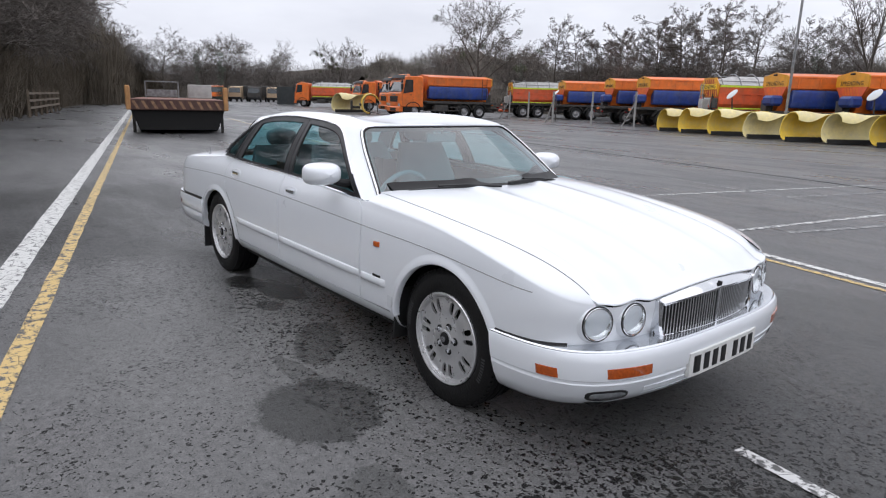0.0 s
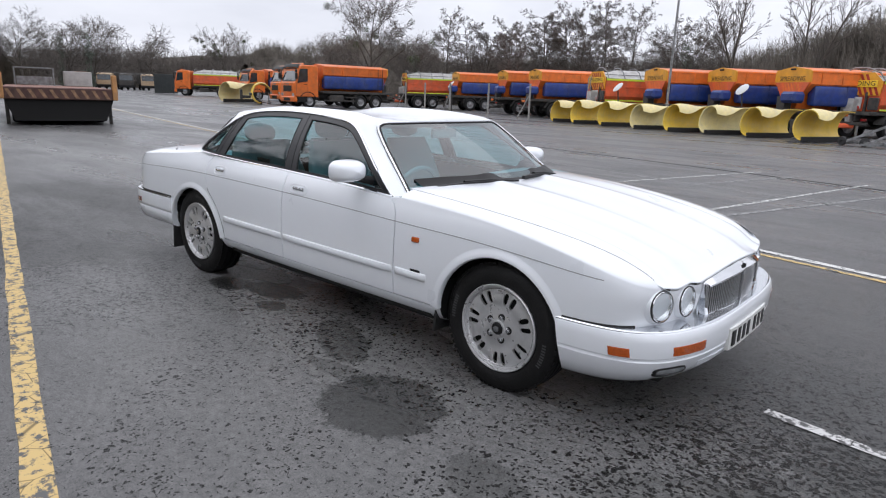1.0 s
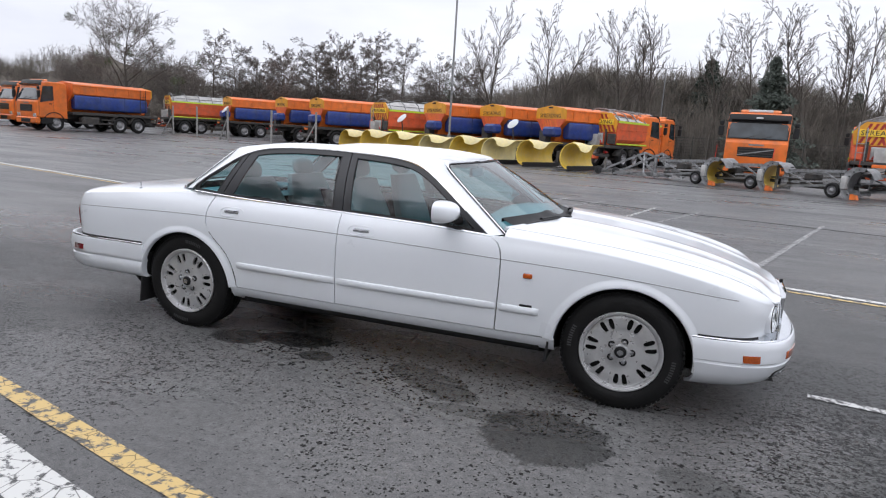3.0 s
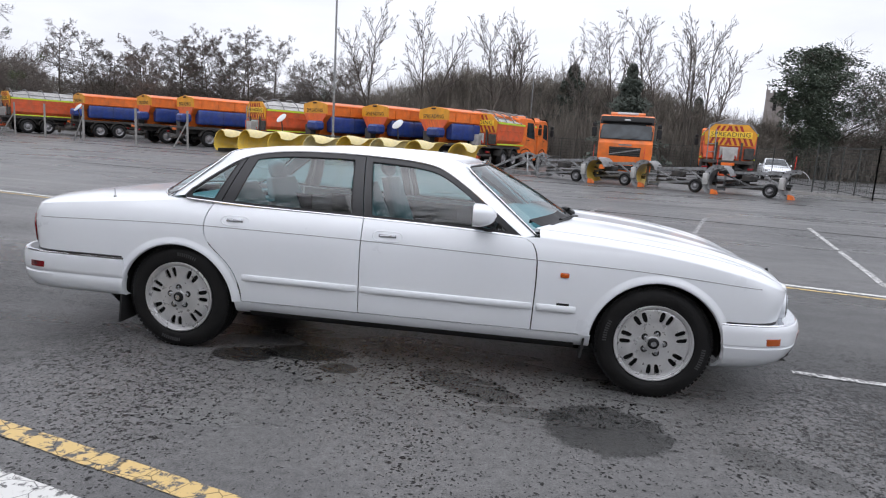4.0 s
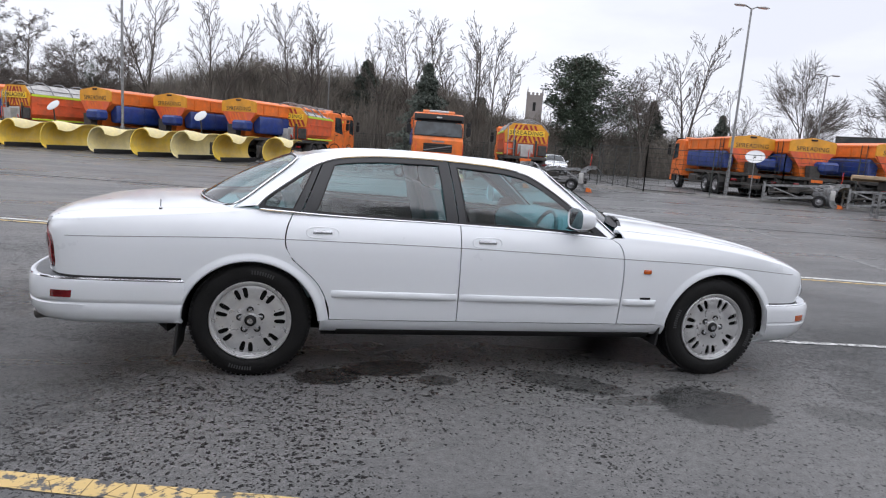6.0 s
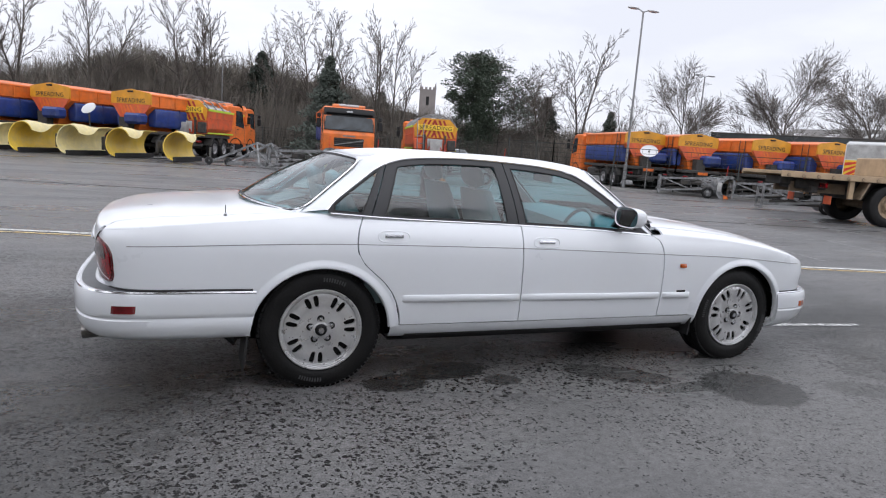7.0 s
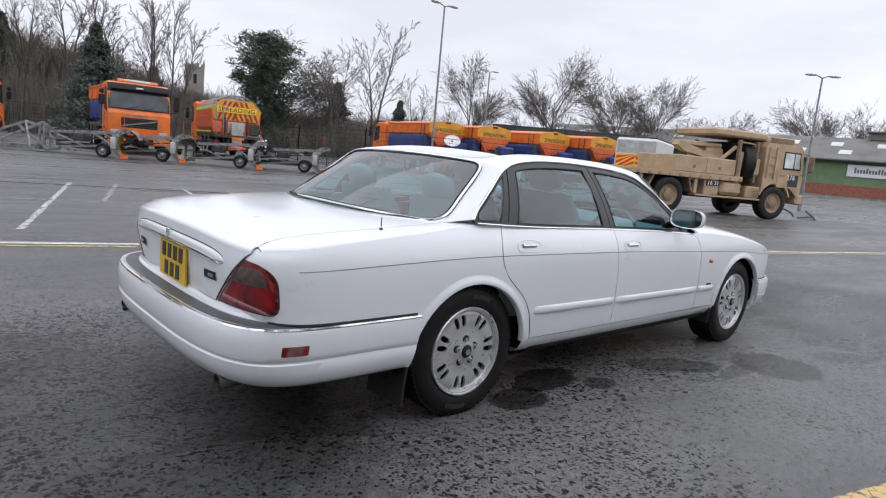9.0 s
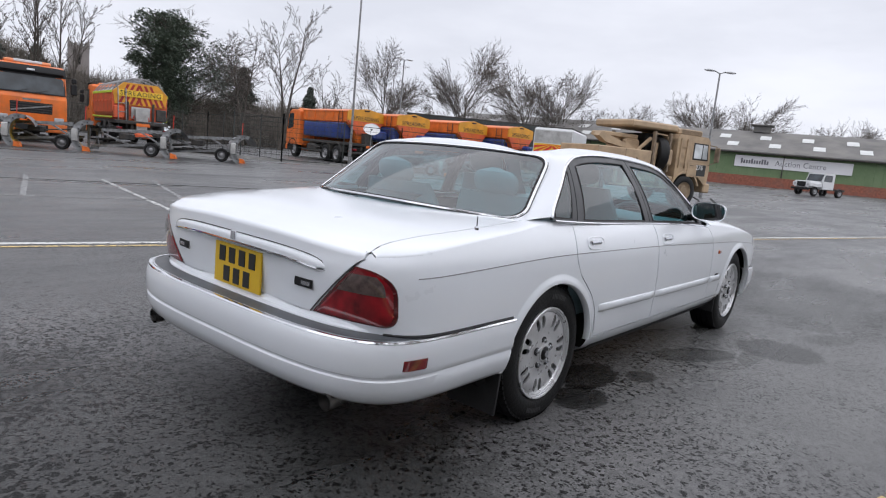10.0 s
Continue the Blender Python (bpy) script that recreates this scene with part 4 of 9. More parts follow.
        for mid, n, wide in ((1.9, 9, 0.052), (5.0, 9, 0.052)):
            for k in range(n):
                q = mid + (k - n / 2) * wide
                for e0, e1 in ((0.262, 0.284),):
                    sh.grid([[(rr * math.cos(q + w), 0.0075, rr * math.sin(q + w)) for w in (-0.016, 0.016)] for rr in (e0, e1)])
        mark = sh.mesh("sidewall_mark_mesh", flat=True)
        mark.materials.append(SHUT)
        sh = Shape()
        sh.lathe([(0.0195, -0.020), (0.0195, -0.0085), (0.0165, -0.0095), (0.0110, -0.0100)], (0, 0, 0), (0, 1, 0), 16)
        well = sh.mesh("nut_well_mesh")
        well.materials.append(BLACK_TRIM)
        sh = Shape()
        sh.lathe([(0.0110, -0.016), (0.0105, -0.001), (0.008, 0.003), (0.0002, 0.0035)], (0, 0, 0), (0, 1, 0), 6)
        nut = sh.mesh("wheel_nut_mesh")
        nut.materials.append(DULL_CHROME)
        sh = Shape()
        sh.lathe([(0.204, -0.036), (0.0002, -0.036)], (0, 0, 0), (0, 1, 0), 24)
        back = sh.mesh("brake_mesh")
        back.materials.append(DARK)
    part("tyre", me, TYRE, w)
    part("rim", bpy.data.meshes["rim_mesh"], ALLOY, w)
    part("wheel_face", bpy.data.meshes["wheel_face_mesh"], ALLOY, w, "silver alloy disc with paired oval slots")
    part("brake_disc", bpy.data.meshes["brake_mesh"], DARK, w)
    part("hub_ring", bpy.data.meshes["hub_ring_mesh"], ALLOY, w)
    part("hub_cap", bpy.data.meshes["hub_cap_mesh"], BLACK_TRIM, w)
    part("hub_emblem", bpy.data.meshes["hub_emblem_mesh"], DULL_CHROME, w)
    part("sidewall_mark", bpy.data.meshes["sidewall_mark_mesh"], SHUT, w, "grey raised bars on the tyre wall")
    for k in range(5):
        a = 2 * math.pi * k / 5 + radians(20)
        for kind in ("nut_well", "wheel_nut"):
            nut = part(kind, bpy.data.meshes[kind + "_mesh"], BLACK_TRIM, w)
            nut.matrix_basis = Matrix.Translation((0.059 * math.cos(a), 0.002, 0.059 * math.sin(a)))
    return w


def seat(parent, x, y, rear=False):
    """Leather seat with cushion, back and headrest."""
    st = new("seat")
    st.parent = parent
    st.matrix_basis = Matrix.Translation((x, y, 0.33))
    hw = 0.27 if not rear else 0.33
    cushion, back, rest = Shape(), Shape(), Shape()
    rows = []
    for i in range(9):
        u = i / 8
        r = []
        for j in range(13):
            t = -1 + 2 * j / 12
            r.append((-0.25 + 0.52 * u, t * hw, 0.16 + 0.03 * u + 0.035 * abs(t) ** 4 - 0.12 * max(0, abs(t) ** 10) - 0.05 * max(0, u - 0.8)))
        rows.append(r)
    cushion.grid(rows)
    rows = []
    for i in range(15):
        a = 2 * math.pi * i / 14
        rows.append(None)
    rows = []
    for i in range(12):
        u = i / 11
        h = 0.62 if not rear else 0.56
        z = 0.13 + h * u
        xc = -0.24 - 0.20 * u
        wv = hw * (1 - 0.28 * max(0, u - 0.55) ** 1.3 / 0.35)
        ring = []
        for k in range(20):
            a = 2 * math.pi * k / 20
            ca, sa = math.cos(a), math.sin(a)
            th = 0.065 * (1 - 0.35 * u)
            ring.append((xc + math.copysign(abs(ca) ** 0.6, ca) * th, math.copysign(abs(sa) ** 0.5, sa) * wv, z))
        rows.append(ring)
    back.grid(rows, closed=True)
    back.f.append(tuple(len(back.v) - 20 + k for k in range(20)))
    rows = []
    for i in range(9):
        u = -1 + 2 * i / 8
        q = math.sqrt(max(0.02, 1 - abs(u) ** 3))
        rows.append([(-0.465 - 0.02 * u + math.cos(2 * math.pi * k / 16) * 0.045 * q, math.copysign(abs(math.sin(2 * math.pi * k / 16)) ** 0.6, math.sin(2 * math.pi * k / 16)) * 0.135 * q, (0.83 if not rear else 0.745) + u * 0.075) for k in range(16)])
    rest.grid(rows, closed=True)
    part("cushion", cushion, SEAT, st)
    part("backrest", back, SEAT, st)
    part("headrest", rest, SEAT, st)
    post = Shape()
    for d in (-0.05, 0.05):
        post.tube([(-0.45, d, 0.68), (-0.462, d, 0.80)], 0.006, 6)
    part("headrest_post", post, DULL_CHROME, st)


def strip_along(points, s, w, h):
    """A thin moulded strip through points that lie on the body side."""
    return Shape().tube([(p[0], s * p[1], p[2]) for p in points], w, 6)


def build_saloon(place):
    car = thing("saloon_car", "white four-door saloon parked on wet tarmac, chrome grille, alloy wheels", "car", place)
    part("bonnet", bonnet_panel(), WHITE, car)
    part("boot_lid", boot_panel(), WHITE, car)
    for s in (-1, 1):
        # dark rubber in the joints of bonnet and boot lid
        part("bonnet_seal", Shape().tube([(x, s * bonnet_edge(x), top(x, bonnet_edge(x)) - 0.003) for x in spaced(0.78, 2.12, 40)], 0.0035, 5), SHUT, car)
        part("boot_corner", Shape().grid([[(x, s * y, deck(x, y) - 0.005) for x in spaced(-2.34, max(-2.50, tail(y, 0.82) + 0.016), 7)] for y in spaced(0.60, 0.74, 9)]), WHITE, car)
        part("boot_seam", Shape().tube([(tail(y, z) - 0.004, s * y, z) for y, z in ((min(0.679, 0.464 + 0.188 * (z - 0.585) / 0.195), z) for z in spaced(0.578, 0.835, 19))], 0.0022, 5), SHUT, car)
        part("boot_seal", Shape().tube([(x, s * boot_edge(x), deck(x, boot_edge(x)) - 0.003) for x in spaced(-1.62, -2.465, 30)], 0.0022, 5), SHUT, car)
    roof, roof_rows = roof_panel()
    part("roof", roof, WHITE, car)
    for s in (-1, 1):
        part("front_wing", wing_panel(s), WHITE, car, weld=0.0012, sharp=70)
        part("rear_quarter", quarter_panel(s), WHITE, car, weld=0.0012, sharp=70)
        part("wheel_arch_lip", arch_lip(s, AXLE_F, -5, 176), WHITE, car)
        part("wheel_arch_lip", arch_lip(s, AXLE_R, 4, 180), WHITE, car)
        part("window_pillar", pillars(s), WHITE, car)
        inside = pillars(s)
        inside.v = [(x * 0.99, y - s * 0.022, z - 0.008) for x, y, z in inside.v]
        part("pillar_lining", inside, CABIN, car)
        fd = part("front_door", door_panel(s, lambda z: B_POST, lambda z: door_front(min(z, 0.868))), WHITE, car)
        rd = part("rear_door", door_panel(s, lambda z: door_rear(min(z, 0.93)), lambda z: B_POST), WHITE, car)
        part("side_moulding", moulding(s, -1.005, B_POST - 0.01), WHITE, rd)
        part("side_moulding", moulding(s, B_POST + 0.01, 0.735), WHITE, fd)
        part("side_moulding", moulding(s, 0.760, 0.985), WHITE, car)
        for d, hx, hz in ((fd, -0.12, 0.812), (rd, -1.062, 0.829)):
            # flush handle: a shallow dish and a lifting blade
            cup, blade = Shape(), Shape()
            rings = []
            for a, b, o in ((0.092, 0.033, 0.0008), (0.086, 0.029, 0.003), (0.080, 0.025, -0.004), (0.060, 0.016, -0.010)):
                rings.append([(hx + a * math.copysign(abs(math.cos(q)) ** 0.6, math.cos(q)), s * (side(hx, hz + b * math.sin(q)) + o), hz + b * math.copysign(abs(math.sin(q)) ** 0.7, math.sin(q))) for q in (2 * math.pi * k / 28 for k in range(28))])
            cup.grid(rings, closed=True)
            cup.f.append(tuple(len(cup.v) - 28 + k for k in range(28)))
            h = part("handle_surround", cup, WHITE, d)
            blade.grid([[(hx + u, s * (side(hx, hz) + o), hz + v) for u in spaced(-0.052, 0.052, 7)] for v, o in ((0.013, -0.006), (0.012, 0.006), (0.004, 0.009), (-0.006, 0.006), (-0.008, -0.006))])
            part("door_handle", blade, LEDGE, d, "bright door handle blade")
            slot = Shape().grid([[(hx + u, s * (side(hx, hz) + 0.0015), hz + v) for u in spaced(-0.05, 0.05, 4)] for v in (-0.008, -0.013)])
            part("handle_recess", slot, SHUT, d)
        # sill
        sh = Shape()
        rows = []
        for x in spaced(-1.06, 1.08, 16):
            rows.append([(x, s * (side(x, max(z, 0.16)) - d), z) for z, d in ((0.340, 0.012), (0.338, 0.002), (0.32, 0.004), (0.295, 0.010), (0.268, 0.022), (0.255, 0.05), (0.25, 0.12))])
        sh.grid(rows)
        part("sill", sh, WHITE, car)
        # coachline along the body
        pts = []
        for x in spaced(-2.36, 1.97, 90):
            z = coach_z(x)
            pts.append((x, side(x, z) - 0.0005, z))
        part("coachline", strip_along(pts, s, 0.0022, 0.001), COACH, car)
        # door mirror
        mir = new("door_mirror")
        mir.parent = car
        shell, arm, glassy = Shape(), Shape(), Shape()
        rows = []
        for i in range(12):
            u = i / 11
            q = math.sqrt(max(0.0, 1 - (1 - u) ** 2.6)) if u < 1 else 1.0
            q = max(q, 0.03)
            rows.append([(0.505 - 0.125 * u, s * (0.915 + 0.110 * q * math.copysign(abs(math.cos(a)) ** 0.62, math.cos(a))), 0.985 + 0.062 * q * math.copysign(abs(math.sin(a)) ** 0.66, math.sin(a))) for a in (2 * math.pi * k / 28 for k in range(28))])
        shell.grid(rows, closed=True)
        rim = [(p[0] + 0.006, s * 0.915 + (p[1] - s * 0.915) * 0.93, 0.985 + (p[2] - 0.985) * 0.92) for p in rows[-1]]
        shell.grid([rows[-1], rim], closed=True)
        part("mirror_shell", shell, WHITE, mir)
        glassy.v += rim
        glassy.f.append(tuple(range(28)))
        part("mirror_glass", glassy, MIRROR, mir)
        arm.prism([(0.40, 0.905), (0.50, 0.885), (0.62, 0.872), (0.60, 0.90), (0.50, 0.99), (0.43, 0.945)], 1, s * 0.742, s * 0.765)
        arm.tube([(0.47, s * 0.75, 0.925), (0.455, s * 0.83, 0.937), (0.45, s * 0.86, 0.945)], 0.026, 10, r_end=0.02)
        part("mirror_base", arm, BLACK_TRIM, mir)
        # side repeater and badge plate
        rep = Shape()
        soft_square = lambda c: math.copysign(abs(c) ** 0.35, c)
        rep.grid([[(0.908 + u, s * (side(0.908 + u, 0.677 + v) + o), 0.677 + v) for u, v, o in ring] for ring in ([(0.026 * soft_square(math.cos(q)), 0.014 * soft_square(math.sin(q)), -0.002) for q in (2 * math.pi * k / 20 for k in range(20))], [(0.025 * soft_square(math.cos(q)), 0.0135 * soft_square(math.sin(q)), 0.006) for q in (2 * math.pi * k / 20 for k in range(20))], [(0.02 * soft_square(math.cos(q)), 0.009 * soft_square(math.sin(q)), 0.009) for q in (2 * math.pi * k / 20 for k in range(20))])], closed=True)
        rep.f.append(tuple(40 + k for k in range(20)))
        part("side_repeater", rep, AMBER, car, "amber side repeater lamp")
        bd = Shape().box(0.875, s * (side(0.9, 0.51) - 0.002), 0.503, 0.945, s * (side(0.9, 0.51) + 0.003), 0.516, 0.002)
        part("badge", bd, BLACK_TRIM, car)
        # mud flaps
        for x0, z_low in ((AXLE_F - ARCH_R - 0.005, 0.20), (AXLE_R - ARCH_R + 0.010, 0.125)):
            sh = Shape()
            rows = []
            for z in spaced(z_low, 0.47, 8):
                rows.append([(x0 - 0.10 * (0.45 - z), s * (0.60 + 0.258 * j / 8), z) for j in range(9)])
            sh.grid(rows)
            sh.grid([[(p[0] - 0.012, p[1], p[2]) for p in r] for r in rows])
            for e in (0, -1):
                flange(sh, rows[e], [(-0.012, 0, 0)] * 9)
                flange(sh, [r[e] for r in rows], [(-0.012, 0, 0)] * 8)
            part("mud_flap", sh, RUBBER, car)
        # dark joints between body and bumpers
        part("bumper_seal", Shape().tube([(x, s * (side(x, 0.552) + 0.001), 0.552) for x in spaced(-1.79, -2.44, 16)], 0.006, 6), BLACK_TRIM, car)
        part("bumper_seal", Shape().tube([(x, s * (side(x, 0.492) + 0.001), 0.492) for x in spaced(1.80, 2.09, 12)], 0.005, 6), BLACK_TRIM, car)
        # wheel housings
        for cx in (AXLE_F, AXLE_R):
            sh = Shape()
            prof = [(ARCH_R - 0.002, 0.80), (ARCH_R + 0.01, 0.55), (ARCH_R + 0.01, 0.48), (0.05, 0.48)]
            sh.grid([[(cx + r * math.cos(a), s * y, HUB_Z + r * math.sin(a)) for a in (radians(-8 + 196 * k / 30) for k in range(31))] for r, y in prof])
            part("wheel_housing", sh, DARK, car)
        # glass and black frames of the doors
        low = lambda x: belt_z(x) + 0.004
        upper = [(x, z) for x, z in DLO_TOP]
        up = [tuple(p) for p in dense([Vector((x, z, 0)) for x, z in upper], 4)]
        up = [(p[0], p[1]) for p in up]
        zt = lambda x: float(np.interp(x, [p[0] for p in up][::-1], [p[1] for p in up][::-1])) - 0.004

        def ring(left, right, rise, drop):
            """A closed outline: sill, front upright, cant rail, rear upright; uprights as (x at the sill, x near the rail)."""
            at = lambda e, z: e[0] + (e[1] - e[0]) * (z - 0.92) / 0.30
            cap = lambda x: zt(x) - drop * math.hypot(1.0, (zt(x + 0.01) - zt(x - 0.01)) / 0.02)

            def corner(e):
                z = 1.1
                for _ in range(30):
                    z = 0.5 * z + 0.5 * cap(at(e, z))
                return max(z, low(at(e, 0.92)) + rise + 0.004)
            zl, zr = corner(left), corner(right)
            zb = lambda x: low(x) + rise
            pts = [(x, zb(x)) for x in spaced(at(left, 0.92), at(right, 0.92), 17)[:-1]]
            pts += [(at(right, z), z) for z in spaced(zb(at(right, 0.92)), zr, 13)[:-1]]
            pts += [(x, max(cap(x), zb(x) + 0.004)) for x in spaced(at(right, zr), at(left, zl), 33)[:-1]]
            pts += [(at(left, z), z) for z in spaced(zl, zb(at(left, 0.92)), 13)[:-1]]
            return pts

        def window(outer, inner, name, holder, rise=0.012, drop=0.032):
            o, q = ring(*outer, 0.0, 0.002), ring(*inner, rise, drop)
            level = lambda p, off: (p[0], s * (house_half(p[1]) + off), p[1])
            rows = [[level(p, f) for p in line] for line, f in ((o, -0.018), (o, -0.001), (q, -0.002), (q, -0.016))]
            part("window_frame", Shape().grid(rows, closed=True), FRAME_BLACK, holder)
            part("window_seal", Shape().tube([level(p, -0.003) for p in q + q[:1]], 0.0045, 5), RUBBER, holder)
            ob = part(name, pane(s, q, 0.010), SIDE_GLASS, holder)
            ob.visible_shadow = False
            return ob

        window(((-0.283, -0.325), (0.652, 0.648)), ((-0.236, -0.284), (0.565, 0.520)), "window_glass", fd)
        window(((-1.180, -1.065), (-0.289, -0.331)), ((-1.105, -1.000), (-0.357, -0.394)), "window_glass", rd)
        window(((-1.412, -1.380), (-1.187, -1.072)), ((-1.384, -1.340), (-1.237, -1.100)), "quarter_glass", rd, 0.013, 0.014)
        # bright strips under and over the side windows
        sh = Shape().tube([(x, s * (house_half(belt_z(x)) + 0.004), belt_z(x) + 0.001) for x in spaced(-1.40, 0.665, 40)], 0.0055, 6)
        part("waist_trim", sh, CHROME, car)
        sh = Shape().tube([(p[0], s * (house_half(p[1]) + 0.003), p[1]) for p in up[6:]], 0.0065, 6)
        part("window_trim", sh, CHROME, car)
        # tail lamp: follows the rounded corner
        lamp = new("tail_lamp")
        lamp.parent = car

        def lamp_rows(z0, z1, out, grow=0.0, reach=1.0):
            rows = []
            for i in range(29):
                z = z0 + (z1 - z0) * (1 - math.cos(math.pi * i / 28)) / 2
                f = (z - 0.585) / 0.195
                yi = 0.476 + 0.188 * f - grow
                xo = -2.418 - 0.022 * f
                if f > 0.55:
                    xo -= 0.085 * (1 - math.sqrt(max(0.0, 1 - min(1.0, (f - 0.55) / 0.47) ** 2)))
                if f < 0.22:
                    xo -= 0.030 * (1 - math.sqrt(max(0.0, 1 - min(1.0, (0.22 - f) / 0.25) ** 2)))
                row = []
                a0 = math.atan2(yi, -(tail(yi, z) + 2.15))
                a1 = math.atan2(side(xo + grow, z), -(xo + grow + 2.15))
                for k in range(25):
                    a = a0 + (a1 - a0) * reach * k / 24
                    lo, hi = 0.0, 1.5
                    for _ in range(30):
                        r = (lo + hi) / 2
                        px, py = -2.15 - r * math.cos(a), r * math.sin(a)
                        if px > tail_x(z) and py < side(px, z):
                            lo = r
                        else:
                            hi = r
                    e = out if 0 < k < 24 and 0 < i < 28 else -0.006
                    row.append((-2.15 - (lo + e) * math.cos(a), s * (lo + e) * math.sin(a), z))
                rows.append(row)
            return rows
        part("lamp_surround", Shape().grid(lamp_rows(0.579, 0.787, 0.004, 0.012)), LAMP_RIM, lamp)
        part("red_lens", Shape().grid(lamp_rows(0.586, 0.780, 0.009)), RED_LENS, lamp, "red rear lamp lens")
        part("smoked_lens", Shape().grid(lamp_rows(0.690, 0.757, 0.013, 0.0, 0.86)), SMOKE_LENS, lamp, "smoked indicator lens")
        # exhaust tail pipe
        pipe = Shape()
        pipe.tube([(-2.2, s * 0.635, 0.320), (-2.40, s * 0.635, 0.312), (-2.575, s * 0.635, 0.297)], 0.035, 16, cap=False)
        pipe.tube([(-2.577, s * 0.635, 0.297), (-2.40, s * 0.635, 0.312)], 0.031, 16, cap=False)
        part("exhaust_pipe", pipe, PIPE, car)
    # screens
    n_front = roof_rows[0]
    head = n_front
    foot = []
    for j in range(33):
        t = -1 + 2 * j / 32
        foot.append((0.985 - 0.25 * abs(t) ** 2.2, t * 0.742, 0.905 - 0.037 * abs(t) ** 2))
    scr, scr_rows = glass_between(head, foot, 12, 0.018, (0.6, 0, 0.8), dense(EDGE[:6], 3)[::-1])
    part("windscreen", scr, SCREEN_GLASS, car).visible_shadow = False
    cowl = lambda y: 0.968 - 0.245 * abs(y / 0.742) ** 2.2
    part("scuttle_panel", Shape().grid([[(cowl(y) - d, y, top(cowl(y), y) + u) for y in spaced(-0.67, 0.67, 31)] for d, u in ((0.0, -0.014), (0.004, -0.004), (0.03, 0.004), (0.06, 0.018), (0.085, 0.033), (0.088, 0.010))]), BLACK_TRIM, car, "black panel at the foot of the windscreen")
    def rounded(loop, centre, out, corners):
        """Rounds the corners of a screen's closed outline; returns the outline and the white corner pieces."""
        n = len(loop)
        path, fillets, skip = [], [], {}
        for c, r in corners:
            ends = []
            for step in (-1, 1):
                d, i = 0.0, c
                while True:
                    j = (i + step) % n
                    h = (loop[j] - loop[i]).length
                    if d + h >= r:
                        ends.append((loop[i].lerp(loop[j], (r - d) / h), j))
                        break
                    d, i = d + h, j
            (a, ia), (b, ib) = ends
            arc = [a * (1 - t) ** 2 + loop[c] * 2 * t * (1 - t) + b * t * t for t in spaced(0, 1, 9)]
            inside, i = [], (ia + 1) % n
            while i != ib:
                inside.append(i)
                i = (i + 1) % n
            for i in inside:
                skip[i] = None
            skip[inside[0]] = arc
            lift = Vector(out) * 0.004
            sh = Shape()
            outline = [a] + [loop[i] + (loop[i] - centre).normalized() * 0.006 for i in inside] + [b]
            sh.v += [tuple(p + lift) for p in outline + arc[::-1][1:-1]]
            sh.f.append(tuple(range(len(sh.v))))
            fillets.append(sh)
        for i, p in enumerate(loop):
            if i not in skip:
                path.append(p)
            elif skip[i]:
                path += skip[i]
        return path, fillets

    def screen_edges(name, loop, centre, out, corners):
        path, fillets = rounded(loop, centre, out, corners)
        path.append(path[0])
        for sh in fillets:
            part("screen_corner", sh, WHITE, car)
        o = Vector(out)
        part(name + "_trim", Shape().tube([p + (p - centre).normalized() * 0.004 + o * 0.003 for p in path], 0.0065, 6), CHROME, car)
        part(name + "_seal", Shape().tube([p - (p - centre).normalized() * 0.009 + o * 0.001 for p in path], 0.0065, 6), BLACK_TRIM, car)
        part(name + "_gap", Shape().tube([p + (p - centre).normalized() * 0.0125 + o * 0.001 for p in path], 0.0022, 5), SHUT, car)

    loop = [Vector(p) for p in head] + [Vector(r[-1]) for r in scr_rows[1:-1]] + [Vector(p) for p in foot[::-1]] + [Vector(r[0]) for r in scr_rows[-2:0:-1]]
    screen_edges("windscreen", loop, Vector((0.62, 0, 1.08)), (0.5, 0, 0.87), ((0, 0.07), (len(head) - 1, 0.07)))
    scuttle = Shape().grid([[(p[0] + a, p[1], p[2] + b) for p in foot] for a, b in ((-0.03, 0.012), (0.01, 0.006), (0.05, -0.012), (0.06, -0.05))])
    part("scuttle", scuttle, BLACK_TRIM, car)
    tail_head = roof_rows[-1]
    tail_foot = []
    for j in range(33):
        t = -1 + 2 * j / 32
        tail_foot.append((-1.80 + 0.25 * abs(t) ** 2.6, t * 0.712, 0.956 - 0.026 * abs(t) ** 2))
    rear, rear_rows = glass_between(tail_head, tail_foot, 12, 0.02, (-0.6, 0, 0.8), dense(EDGE[14:], 3))
    part("rear_window", rear, SCREEN_GLASS, car).visible_shadow = False
    loop = [Vector(p) for p in tail_head] + [Vector(r[-1]) for r in rear_rows[1:-1]] + [Vector(p) for p in tail_foot[::-1]] + [Vector(r[0]) for r in rear_rows[-2:0:-1]]
    m = len(tail_head) - 1
    k = len(rear_rows) - 1
    screen_edges("rear_window", loop, Vector((-1.5, 0, 1.08)), (-0.6, 0, 0.8), ((0, 0.075), (m, 0.075), (m + k, 0.11), (2 * m + k, 0.11)))
    # wipers
    for y0, y1, lift in ((-0.10, -0.62, 0.0), (0.45, -0.02, 0.004)):
        wp = new("wiper")
        wp.parent = car

        def on_glass(y, up):
            t = y / 0.742
            a, b = Vector((0.985 - 0.25 * abs(t) ** 2.2, y, 0.905 - 0.037 * t * t)), Vector((0.32, y * 0.8, 1.26))
            return a.lerp(b, up) + Vector((0.016, 0, 0.026 + lift))
        part("wiper_arm", Shape().tube([on_glass(y0, 0.0), on_glass((y0 * 0.6 + y1 * 0.4), 0.05), on_glass(y0 * 0.3 + y1 * 0.7, 0.06)], 0.013, 6), BLACK_TRIM, wp)
